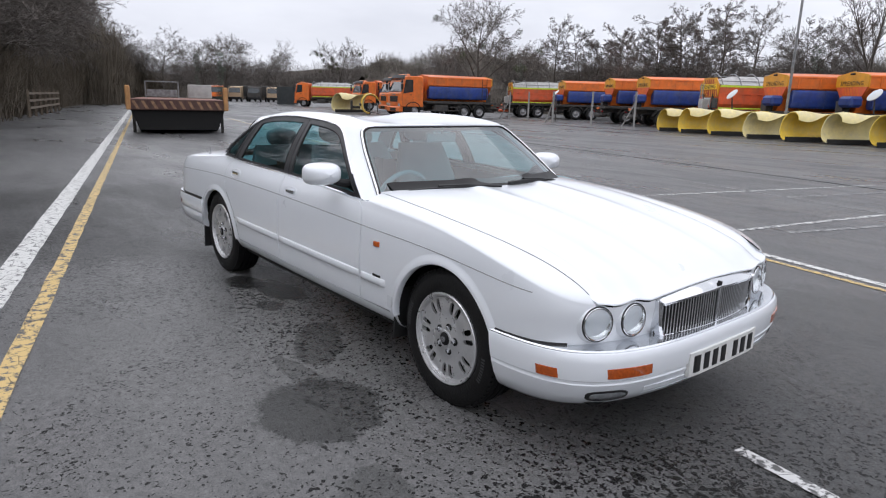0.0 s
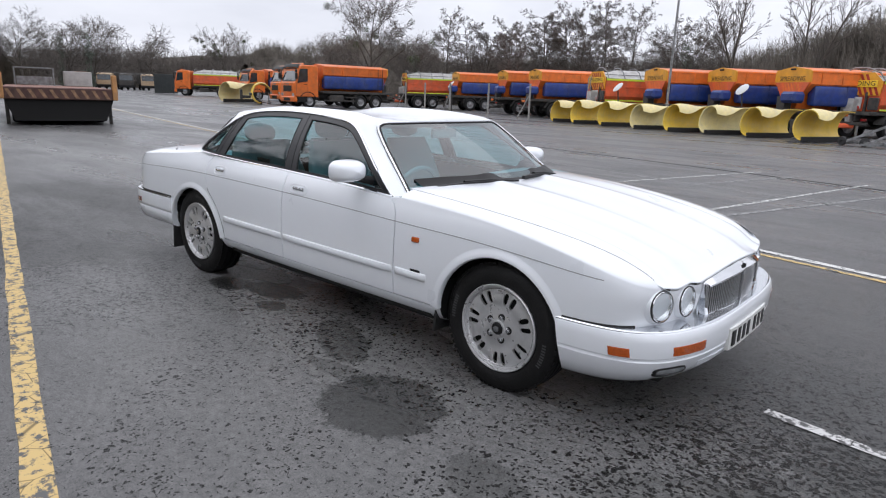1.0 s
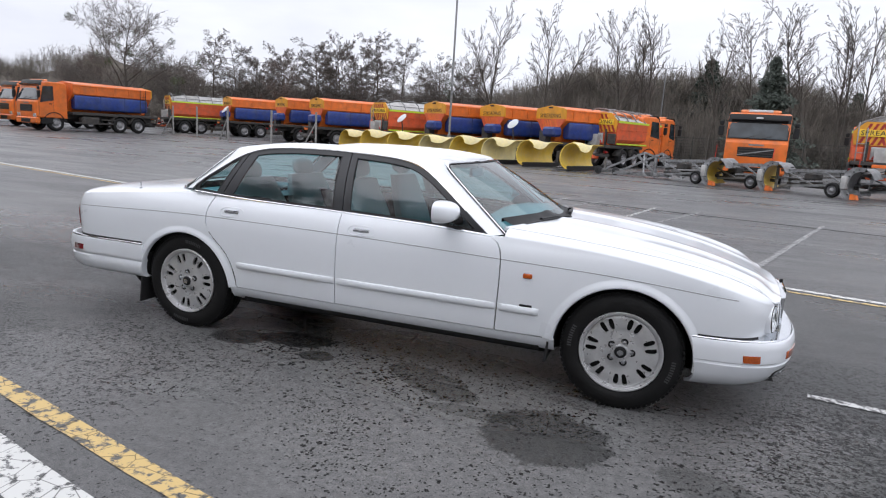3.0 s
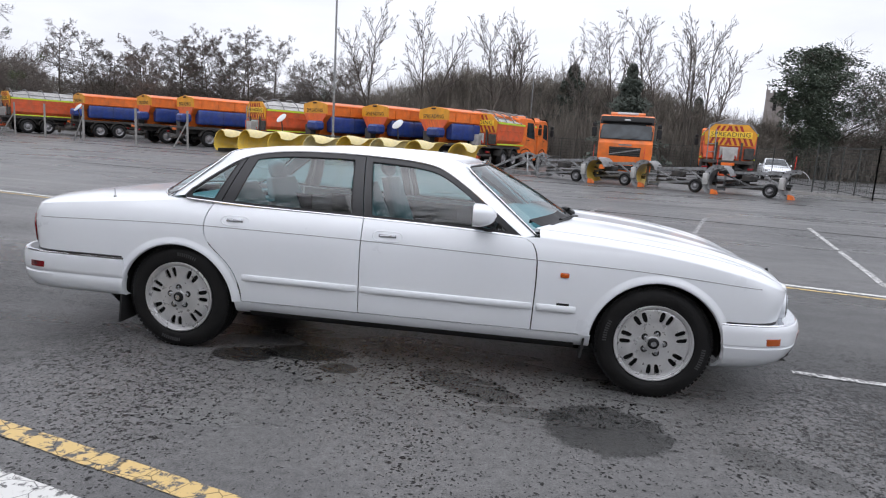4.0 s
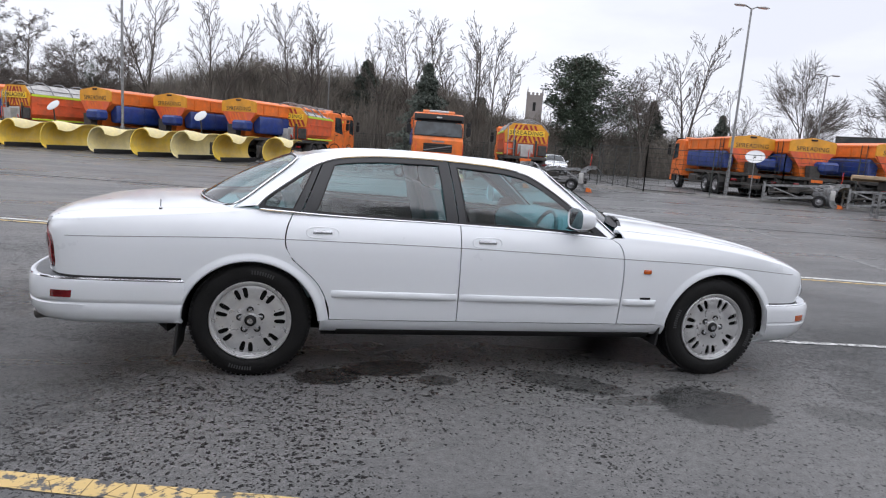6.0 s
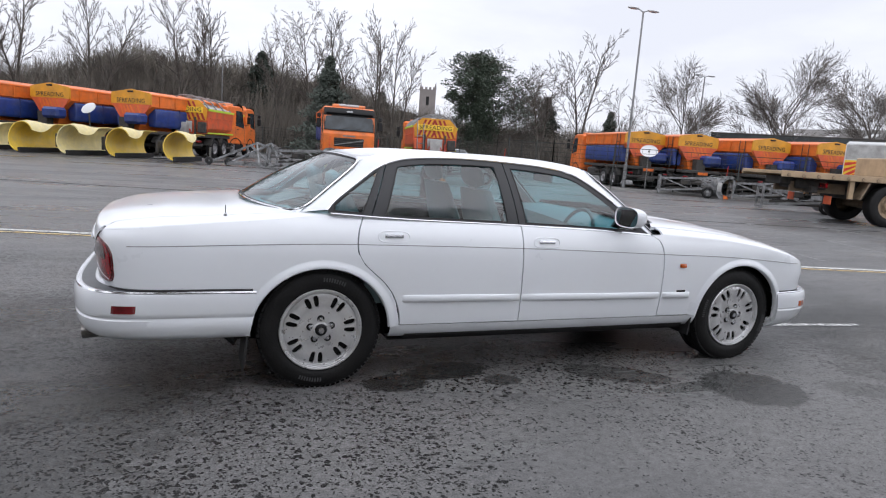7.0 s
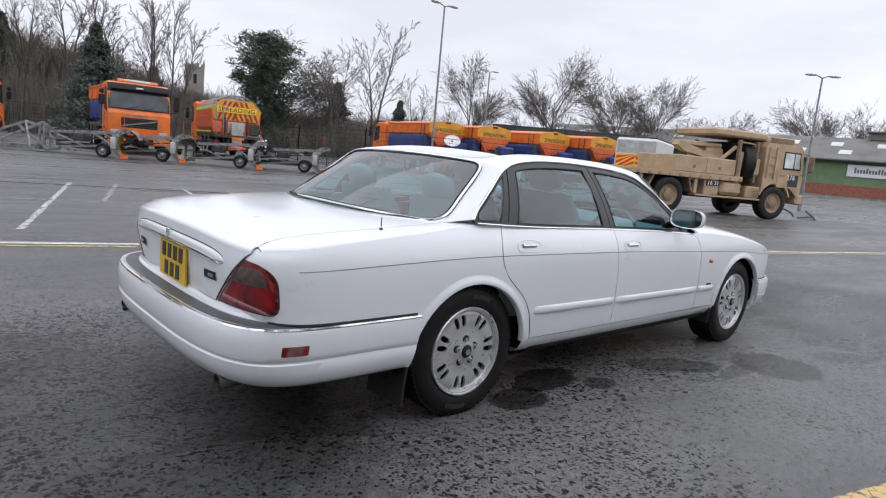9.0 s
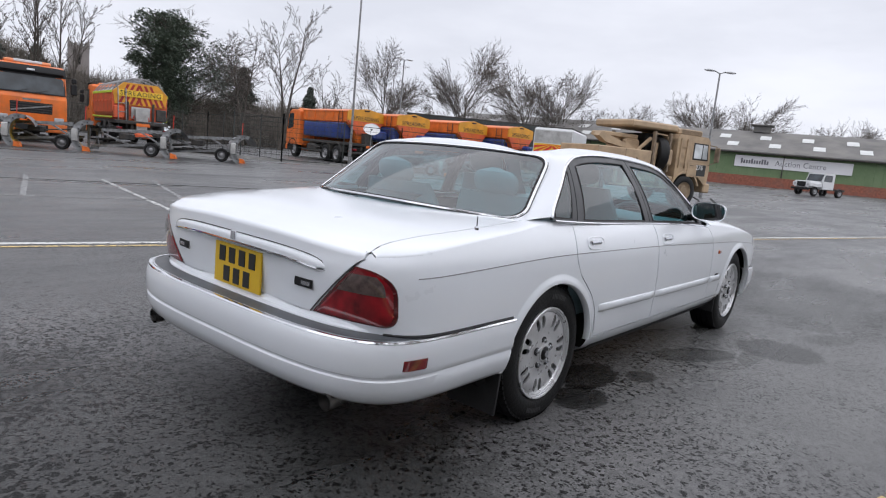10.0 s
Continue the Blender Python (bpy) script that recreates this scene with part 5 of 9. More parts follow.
        part("wiper_blade", Shape().tube([on_glass(y0 * 0.75 + y1 * 0.25, 0.025), on_glass(y0 * 0.4 + y1 * 0.6, 0.042), on_glass(y1, 0.03)], 0.014, 4), RUBBER, wp)
    # headlamps
    for s in (-1, 1):
        for y, z, r, a in ((0.680, 0.578, 0.064, 0.30), (0.512, 0.576, 0.062, 0.13)):
            hl = new("headlamp")
            hl.parent = car
            hl.matrix_basis = Matrix.Translation((nose(y, z) + 0.010, s * y, z)) @ Matrix.Rotation(s * a, 4, "Z") @ Matrix.Rotation(-0.06, 4, "Y")
            part("lamp_cowl", Shape().lathe([(r + 0.022, -0.050), (r + 0.016, -0.026), (r + 0.011, -0.008), (r + 0.008, -0.003), (r + 0.006, -0.02)], (0, 0, 0), (1, 0, 0), 36), WHITE, hl)
            part("lamp_seal", Shape().lathe([(r + 0.007, -0.05), (r + 0.007, 0.0), (r + 0.004, 0.001), (r + 0.002, -0.008)], (0, 0, 0), (1, 0, 0), 36), BLACK_TRIM, hl)
            part("lamp_bezel", Shape().lathe([(r + 0.003, -0.03), (r + 0.003, 0.001), (r + 0.001, 0.003), (r - 0.003, 0.002), (r - 0.005, -0.004)], (0, 0, 0), (1, 0, 0), 36), CHROME, hl)
            part("reflector", Shape().lathe([(r - 0.001, -0.002), (r * 0.8, -0.026), (r * 0.45, -0.042), (0.012, -0.046), (0.011, -0.02), (0.0002, -0.018)], (0, 0, 0), (1, 0, 0), 32), REFLECTOR, hl)
            part("lamp_lens", Shape().lathe([(r - 0.003, 0.001), (r * 0.8, 0.008), (r * 0.4, 0.013), (0.0002, 0.014)], (0, 0, 0), (1, 0, 0), 32), LENS, hl)
    # front panel behind lamps and grille
    sh = Shape()
    sh.grid([[(nose(y, 0.49 + (lip(y) - 0.507) * f) - 0.002, y, 0.49 + (lip(y) - 0.507) * f) for y in spaced(-0.698, 0.698, 81)] for f in spaced(0, 1, 10)])
    sh.grid([[(nose(y, 0.49) - d, y, z) for y in spaced(-0.81, 0.81, 61)] for z, d in ((0.506, 0.0), (0.486, 0.004), (0.476, 0.03))])
    part("front_panel", sh, WHITE, car)
    # grille
    gr = new("grille")
    gr.parent = car
    top_h = lambda y: 0.666 - 0.018 * (abs(y) / 0.36) ** 2 + 0.004 * math.exp(-(y / 0.05) ** 2)
    low_h = lambda y: 0.484 + 0.004 * (abs(y) / 0.36) ** 2
    gx = lambda y, z: nose(y, 0.6) + 0.050 - 0.03 * (abs(y) / 0.38) ** 2
    half = lambda z: 0.345 + 0.02 * (z - 0.5) / 0.17
    outl = []
    for k in range(49):
        t = -1 + 2 * k / 48
        outl.append((t * 0.380, top_h(t * 0.380)))
    outl += [(0.392, 0.635), (0.388, 0.59), (0.380, 0.52), (0.368, 0.486)]
    outl += [(-(-1 + 2 * k / 24) * 0.355, low_h(0.3) - 0.008) for k in range(25)]
    outl += [(-0.368, 0.486), (-0.380, 0.52), (-0.388, 0.59), (-0.392, 0.635)]
    rows = []
    for y, z in outl + outl[:1]:
        ring = []
        up = z > 0.640
        wdt = 0.030 if up else 0.014
        cy, cz = 0.0, 0.58
        iy = y - math.copysign(min(abs(y), 0.016), y)
        iz = z - wdt if up else (z + 0.012 if z < 0.50 else z)
        lean = 0.016 if up else 0.0
        ring = [(gx(y, z) - 0.04, y, z + 0.002 * bool(lean)), (gx(y, z) - lean, y, z - lean * 0.3), (gx(iy, iz) + 0.006, (y + iy) / 2, (z + iz) / 2 - lean * 0.25), (gx(iy, iz) + 0.002, iy, iz), (gx(iy, iz) - 0.03, iy, iz)]
        rows.append(ring)
    part("grille_surround", Shape().grid(rows), CHROME, gr)
    part("grille_back", Shape().grid([[(gx(y, z) - 0.028, y, z) for y in spaced(-0.375, 0.375, 15)] for z in (0.478, 0.65)]), DARK, gr)
    vane = None
    for k in range(-20, 21):
        y = k * 0.0180
        if k == 0:
            part("grille_bar", Shape().box(gx(y, 0.6) - 0.03, y - 0.006, 0.490, gx(y, 0.6) + 0.004, y + 0.006, 0.655, 0.003), CHROME, gr)
            continue
        if vane is None:
            vane = Shape().box(-0.004, -0.0024, 0, 0.0, 0.0024, 0.162, 0.0010).mesh("grille_vane_mesh")
            vane.materials.append(GRILLE_BAR)
        v = part("grille_vane", vane, CHROME, gr)
        v.matrix_basis = Matrix.Translation((gx(y, 0.6) - 0.006, y, 0.484)) @ Matrix.Diagonal((1, 1, (top_h(y) - 0.026 - 0.484) / 0.162, 1))
    part("grille_badge", Shape().prism([(-0.005, 0.671), (0.005, 0.671), (0.006, 0.661), (0.0, 0.642), (-0.006, 0.661)], 0, gx(0, 0.66) - 0.012, gx(0, 0.66) + 0.004), BLACK_TRIM, gr)
    # bumpers
    fb_shape, fb = bumper(True)
    front_b = part("front_bumper", fb_shape, WHITE, car)
    part("chrome_strip", Shape().grid([[Vector(p) + Vector((0, 0, dz)) + (Vector((p[0] - 1.2, p[1], 0)).normalized() * o) for p in fb[1]] for dz, o in ((-0.006, 0.012), (-0.001, 0.013), (0.004, 0.006), (0.004, -0.04), (-0.002, -0.16))]), LEDGE, front_b)
    part("bumper_mesh_grille", Shape().grid([[bumper_point(fb, f, 0)[0] + Vector((-0.012 - 0.05 * k, 0, 0.004 + 0.003 * k)) for f in spaced(-0.27, 0.27, 20)] for k in (0, 1)]), BLACK_TRIM, front_b)
    for s in (-1, 1):
        fy = lambda y: round_to(fb, s, y=y)
        part("indicator", patch_on_bumper(fb, fy(0.495), fy(0.695), 0.381, 0.424), AMBER, front_b, "amber front indicator")
        part("side_marker", patch_on_bumper(fb, round_to(fb, s, x=2.105), round_to(fb, s, x=2.015), 0.376, 0.416), AMBER, front_b, "amber side marker")
        part("fog_lamp_rim", oval_on_bumper(fb, s, 0.664, 0.082, 0.297, 0.029, 0.004), BLACK_TRIM, front_b)
        part("fog_lamp", oval_on_bumper(fb, s, 0.664, 0.070, 0.297, 0.022, 0.007), FOG_LENS, front_b, "oval front fog lamp")
    for z in (0.262, 0.300):
        part("bumper_rib", patch_on_bumper(fb, round_to(fb, -1, y=0.53), round_to(fb, 1, y=0.53), z, z + 0.022, out=0.006, k=10), WHITE, front_b)
    pl = new("number_plate")
    pl.parent = front_b
    # lettering on the plate is kept as plain bars
    px = bumper_point(fb, 0, 5)[0].x
    plate_mesh = patch_on_bumper(fb, -0.243, 0.243, 0.312, 0.420, out=0.010, k=5)
    part("plate", plate_mesh, WHITE_PLATE, pl, "white front plate with black bars")
    for f in [-0.200 + 0.060 * k for k in (0, 1, 2, 3)] + [0.072, 0.132, 0.192]:
        part("plate_bar", patch_on_bumper(fb, f - 0.021, f + 0.021, 0.328, 0.404, out=0.0125, k=5), PLATE_BLACK, pl)
    rb_shape, rb = bumper(False)
    rear_b = part("rear_bumper", rb_shape, WHITE, car)
    part("chrome_strip", Shape().grid([[Vector(p) + Vector((0, 0, dz)) + (Vector((p[0] + 1.5, p[1], 0)).normalized() * o) for p in rb[1]] for dz, o in ((-0.009, 0.010), (-0.004, 0.0135), (0.003, 0.010), (0.0045, 0.0), (0.003, -0.008))]), CHROME, rear_b)
    part("bumper_top", Shape().grid([[Vector((p[0], p[1], 0)) + Vector((-(p[0] + 1.5) * k, -p[1] * k, z)) for p in rb[0]] for k, z in ((0.0, 0.547), (0.03, 0.550), (0.14, 0.556))]), BUMPER_PAD, rear_b, "grey rubber pad on the bumper")
    for s in (-1, 1):
        part("side_marker", patch_on_bumper(rb, round_to(rb, s, x=2.422), round_to(rb, s, x=2.317), 0.442, 0.481), RED_LENS, rear_b, "red rear side marker")
    # back of the boot: plate, bright handle, badges
    plate = new("number_plate")
    plate.parent = car
    px = tail(0.0, 0.66) + 0.009
    part("plate", Shape().box(px - 0.014, -0.167, 0.572, px - 0.004, 0.167, 0.742, 0.003), YELLOW_PLATE, plate, "yellow rear plate with black bars")
    for row_z, ys in ((0.697, (-0.108, -0.036, 0.036, 0.108)), (0.616, (-0.072, 0.0, 0.072))):
        for y in ys:
            part("plate_bar", Shape().box(px - 0.0165, y - 0.022, row_z - 0.032, px - 0.013, y + 0.022, row_z + 0.032), PLATE_BLACK, plate)
    end = lambda y: 1 - (abs(y) / 0.545) ** 22
    arc = lambda y: 0.012 * (abs(y) / 0.46) ** 4
    spread = spaced(-0.54, 0.54, 45)
    hb = Shape()
    hb.grid([[(tail(y, 0.78) - o * end(y) - 0.003, y, 0.778 + (z - 0.778) * end(y) - arc(y)) for y in spread] for z, o in ((0.800, 0.002), (0.798, 0.010), (0.790, 0.016), (0.776, 0.018), (0.768, 0.017))])
    part("boot_handle_bar", hb, WHITE, car)
    part("boot_chrome_bar", Shape().grid([[(tail(y, 0.78) - o * end(y) - 0.003, y, 0.770 + (z - 0.770) * end(y) - arc(y)) for y in spread] for z, o in ((0.769, 0.016), (0.768, 0.020), (0.763, 0.021), (0.759, 0.018), (0.757, 0.002))]), CHROME, car)
    part("handle_outline", Shape().tube([(tail(y, 0.78) - 0.005, y, 0.778 + 0.024 * end(y) - arc(y)) for y in spread], 0.0022, 5), SHUT, car)
    part("boot_badge", Shape().box(tail(0, 0.8) - 0.030, -0.016, 0.772, tail(0, 0.8) - 0.02, 0.016, 0.808, 0.006), CHROME, car)
    for s in (-1, 1):
        part("badge", Shape().grid([[(tail(y, 0.68) - 0.005 - o, s * y, z) for y in spaced(0.386, 0.482, 8)] for z, o in ((0.664, -0.006), (0.665, 0.005), (0.681, 0.007), (0.697, 0.005), (0.698, -0.006))]), BLACK_TRIM, car, "black badge with bright edge")
        part("badge_bar", Shape().grid([[(tail(y, 0.68) - 0.005 - o, s * y, z) for y in spaced(0.425, 0.470, 4)] for z, o in ((0.673, 0.0), (0.674, 0.0085), (0.688, 0.0085), (0.689, 0.0))]), DULL_CHROME, car)
    part("aerial_base", Shape().lathe([(0.010, -0.01), (0.009, 0.005), (0.003, 0.012), (0.003, 0.05), (0.0002, 0.05)], (-1.921, -0.732, deck(-1.921, 0.732) + 0.002), (0, 0, 1), 12), DULL_CHROME, car)
    part("rear_valance", Shape().grid([[(tail(y, 0.57) - o * (1 - (abs(y) / 0.76) ** 6) + 0.02 * (abs(y) / 0.76) ** 12, y, z) for y in spaced(-0.76, 0.76, 51)] for z, o in ((0.600, -0.02), (0.577, -0.004), (0.574, 0.003), (0.562, 0.010), (0.556, 0.024), (0.540, 0.028))]), WHITE, car)
    # the dark inside of the shell
    sh = Shape()
    rows = []
    for x in spaced(-2.40, 2.05, 60):
        arch = any(abs(x - c) < ARCH_R + 0.03 for c in (AXLE_F, AXLE_R))
        z0 = 0.27 if -1.9 < x < 1.7 else 0.34
        zt = (wing_z(x) if x > 0.75 else hip_z(x) if x < -1.25 else belt_z(x)) - 0.03
        hw = 0.47 if arch else max(0.3, side(x, 0.6) - 0.045)
        ht = max(0.28, min(hw, side(x, zt) - 0.05))
        zi = 0.42 if -1.3 < x < 0.8 else zt
        rows.append([(x, -hw * 0.96, z0 - 0.03), (x, -hw, z0), (x, -hw, 0.62), (x, -ht, zt), (x, -ht * 0.95, zt), (x, -ht * 0.95, zi), (x, ht * 0.95, zi), (x, ht * 0.95, zt), (x, ht, zt), (x, hw, 0.62), (x, hw, z0), (x, hw * 0.96, z0 - 0.03)])
    sh.grid(rows)
    sh.grid([[(x, y, 0.215) for y in (-0.6, 0.6)] for x in (-1.9, 1.9)])
    sh.grid([[(x, y, 0.235) for y in (-0.79, 0.79)] for x in (-1.05, 1.05)])
    sh.grid([[(x, y, 0.33) for y in (-0.75, 0.75)] for x in (-2.5, -1.85)])
    sh.grid([[(x, y, 0.26) for y in (-0.72, 0.72)] for x in (1.82, 2.2)])
    part("inner_shell", sh, DARK, car)
    # cabin
    cab = Shape()
    cab.grid([[(x, y, z + 0.02 * math.sin(3 * y)) for y in spaced(-0.72, 0.72, 13)] for x, z in ((0.95, 0.885), (0.75, 0.905), (0.55, 0.90), (0.42, 0.87), (0.38, 0.80), (0.42, 0.62))])
    part("dashboard", cab, CABIN, car)
    part("parcel_shelf", Shape().grid([[(x, y, z) for y in spaced(-0.66, 0.66, 7)] for x, z in ((-1.72, 0.90), (-1.4, 0.885), (-1.18, 0.87))]), CABIN, car)
    for s in (-1, 1):
        part("door_lining", Shape().grid([[(x, s * 0.795, z) for x in spaced(-1.2, 0.7, 8)] for z in (0.45, 0.86)]), CABIN, car)
    lining = Shape()
    lining.grid([[(p[0] * 0.97, p[1] * 0.97, p[2] - 0.03) for p in r] for r in roof_rows])
    part("headlining", lining, SEAT, car)
    for y in (-0.36, 0.36):
        seat(car, 0.05, y)
        seat(car, -0.83, y, rear=True)
    part("steering_wheel", Shape().tube([(0.40 + 0.055 * math.sin(a), -0.36 + 0.185 * math.cos(a), 0.80 + 0.172 * math.sin(a)) for a in (2 * math.pi * k / 30 for k in range(31))], 0.014, 8, cap=False).tube([(0.41, -0.54, 0.80), (0.44, -0.36, 0.80), (0.41, -0.18, 0.80)], 0.018, 6).tube([(0.44, -0.36, 0.80), (0.60, -0.36, 0.74)], 0.03, 8), CABIN, car)
    part("interior_mirror", Shape().box(0.30, -0.12, 1.135, 0.325, 0.12, 1.195, 0.012).tube([(0.32, 0, 1.19), (0.34, 0, 1.25)], 0.008), CABIN, car)
    # wheels
    for x in (AXLE_F, AXLE_R):
        for s in (-1, 1):
            wheel(car, x, s * 0.842, s, radians((273.5 if x > 0 else 4.4) + (0 if s < 0 else 31)))
    return car


build_saloon(Matrix.Translation((0, 0.045, 0)))


def document_folder(place):
    """A dark folder lying slightly open on the parcel shelf."""
    root = thing("document_folder", "dark grey document folder lying on the parcel shelf", "folder", place)
    part("back_cover", Shape().box(-0.12, -0.16, 0.0, 0.12, 0.16, 0.006, 0.002), FRAME_BLACK, root)
    leaf = part("front_cover", Shape().box(0.0, -0.16, 0.0, 0.22, 0.16, 0.005, 0.002), FRAME_BLACK, root)
    leaf.matrix_basis = Matrix.Translation((-0.12, 0, 0.007)) @ Matrix.Rotation(radians(-14), 4, "Y")


document_folder(Matrix.Translation((-1.50, 0.25, 0.896)) @ Matrix.Rotation(radians(12), 4, "Z"))

# ---- vehicles and gear of the yard ----
ORANGE = material("orange_paint", (0.72, 0.16, 0.02), 0.42, vary=0.12, scale=2.5, dirt=(0.16, 0.10, 0.06), dirt_amount=0.45, dirt_scale=1.6, spread=0.10)
RED_ORANGE = material("red_orange_paint", (0.66, 0.11, 0.035), 0.45, vary=0.15, scale=2.5, dirt=(0.2, 0.12, 0.08), dirt_amount=0.5, dirt_scale=1.8, spread=0.08)
DEEP_YELLOW = material("golden_yellow_paint", (0.66, 0.30, 0.015), 0.42, vary=0.1, scale=3, dirt=(0.2, 0.12, 0.05), dirt_amount=0.35)
TANK_BLUE = material("blue_tank", (0.011, 0.036, 0.19), 0.45, vary=0.25, scale=3, dirt=(0.1, 0.11, 0.13), dirt_amount=0.4, spread=0.12)
CHASSIS = material("dirty_chassis", (0.035, 0.034, 0.033), 0.7, vary=0.35, scale=5, dirt=(0.11, 0.09, 0.07), dirt_amount=0.6, dirt_scale=4)
CAB_GLASS = material("cab_glass", (0.028, 0.036, 0.042), 0.05, vary=0.5, scale=1.6, coat=0.25, spec=0.5)
COVER = material("grey_cover", (0.42, 0.42, 0.41), 0.6, vary=0.18, scale=3, dirt=(0.15, 0.13, 0.11), dirt_amount=0.5)
STEEL = material("galvanised_steel", (0.24, 0.245, 0.25), 0.45, 0.5, vary=0.25, scale=9, dirt=(0.11, 0.09, 0.08), dirt_amount=0.5, dirt_scale=5)
RIM_GREY = material("lorry_rim", (0.32, 0.32, 0.33), 0.5, 0.4, vary=0.2, scale=12, dirt=(0.08, 0.07, 0.06), dirt_amount=0.6, dirt_scale=6)
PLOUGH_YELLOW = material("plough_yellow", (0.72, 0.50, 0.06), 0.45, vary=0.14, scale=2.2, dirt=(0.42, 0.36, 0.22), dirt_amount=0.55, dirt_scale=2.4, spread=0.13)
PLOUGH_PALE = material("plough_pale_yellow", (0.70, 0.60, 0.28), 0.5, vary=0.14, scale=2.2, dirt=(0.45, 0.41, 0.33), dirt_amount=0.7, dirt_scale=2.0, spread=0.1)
SIGN_YELLOW = material("sign_yellow", (0.80, 0.52, 0.03), 0.4, vary=0.06, scale=6)
SIGN_BLACK = material("sign_black", (0.02, 0.02, 0.02), 0.5)
VAN_WHITE = material("van_white", (0.60, 0.61, 0.62), 0.45, vary=0.06, scale=2, dirt=(0.3, 0.28, 0.25), dirt_amount=0.4)
PLOUGH_STEEL = material("weathered_plough_steel", (0.24, 0.245, 0.25), 0.5, 0.35, vary=0.35, scale=7, dirt=(0.05, 0.045, 0.04), dirt_amount=0.6, dirt_scale=4)
DARK_RED = material("dark_hazard_red", (0.30, 0.02, 0.015), 0.45, vary=0.1, scale=6)
HAZARD_RED = material("hazard_red", (0.60, 0.04, 0.02), 0.45, vary=0.1, scale=6)
LIME = material("lime_stripe", (0.55, 0.72, 0.05), 0.45)
SAND = material("sand_paint", (0.42, 0.305, 0.19), 0.6, vary=0.1, scale=3, dirt=(0.2, 0.15, 0.1), dirt_amount=0.5, dirt_scale=2.5)
SAND_DARK = material("sand_shadow_metal", (0.20, 0.15, 0.10), 0.7, vary=0.25, scale=5, dirt=(0.06, 0.05, 0.04), dirt_amount=0.5)
LENS_GREY = material("lamp_lens_grey", (0.55, 0.56, 0.58), 0.15, 0.3, coat=0.8)
LAMP_WHITE = material("lamp_head", (0.55, 0.56, 0.57), 0.4)
LIGHT_BAR = material("amber_beacon", (0.75, 0.28, 0.12), 0.25, coat=0.5)


def lorry_wheel_mesh(r, w, name, rim_mat):
    """Tyre and rim meshes for a lorry wheel on the y axis, outer face towards +y."""
    tyre = bpy.data.meshes.get(name + "_tyre")
    if tyre is None:
        sh = Shape().lathe([(r * 0.58, -0.02), (r * 0.66, 0.0), (r * 0.88, 0.0), (r * 0.97, -0.03), (r, -0.07), (r, -w + 0.07), (r * 0.97, -w + 0.03), (r * 0.88, -w), (r * 0.58, -w + 0.02)], (0, 0, 0), (0, 1, 0), 28)
        tyre = sh.mesh(name + "_tyre")
        tyre.materials.append(TYRE)
        sh = Shape().lathe([(r * 0.59, -0.01), (r * 0.56, -0.03), (r * 0.50, -0.06), (r * 0.40, -0.09), (r * 0.30, -0.07), (r * 0.27, -0.02), (r * 0.15, 0.0), (0.0005, 0.0)], (0, 0, 0), (0, 1, 0), 24)
        for k in range(8):
            a = 2 * math.pi * k / 8
            sh.tube([(r * 0.34 * math.cos(a), -0.08, r * 0.34 * math.sin(a)), (r * 0.34 * math.cos(a), -0.05, r * 0.34 * math.sin(a))], 0.016, 6)
        rim = sh.mesh(name + "_rim")
        rim.materials.append(rim_mat)
    return tyre, bpy.data.meshes[name + "_rim"]


def lorry_wheel(parent, x, y, r=0.5, w=0.32, name="lorry", rim_mat=None):
    tyre, rim = lorry_wheel_mesh(r, w, name, rim_mat or RIM_GREY)
    wh = new("wheel")
    wh.parent = parent
    wh.matrix_basis = Matrix.Translation((x, y, r)) @ Matrix.Rotation(0 if y > 0 else math.pi, 4, "Z")
    part("tyre", tyre, TYRE, wh)
    part("rim", rim, RIM_GREY, wh)


def stripes(parent, place, w, h, n, mat, name="hazard_stripe", lean=1):
    """Slanting stripes on a board in the local y-z plane, facing -x."""
    for k in range(n):
        y0 = -w / 2 + w * k / n
        sh = Shape().prism([(y0, -h / 2), (y0 + w / n * 0.5, -h / 2), (min(w / 2, y0 + w / n * 0.5 + lean * h * 0.5), h / 2), (min(w / 2, max(-w / 2, y0 + lean * h * 0.5)), h / 2)], 0, -0.006, 0)
        o = part(name, sh, mat, parent)
        o.matrix_basis = place


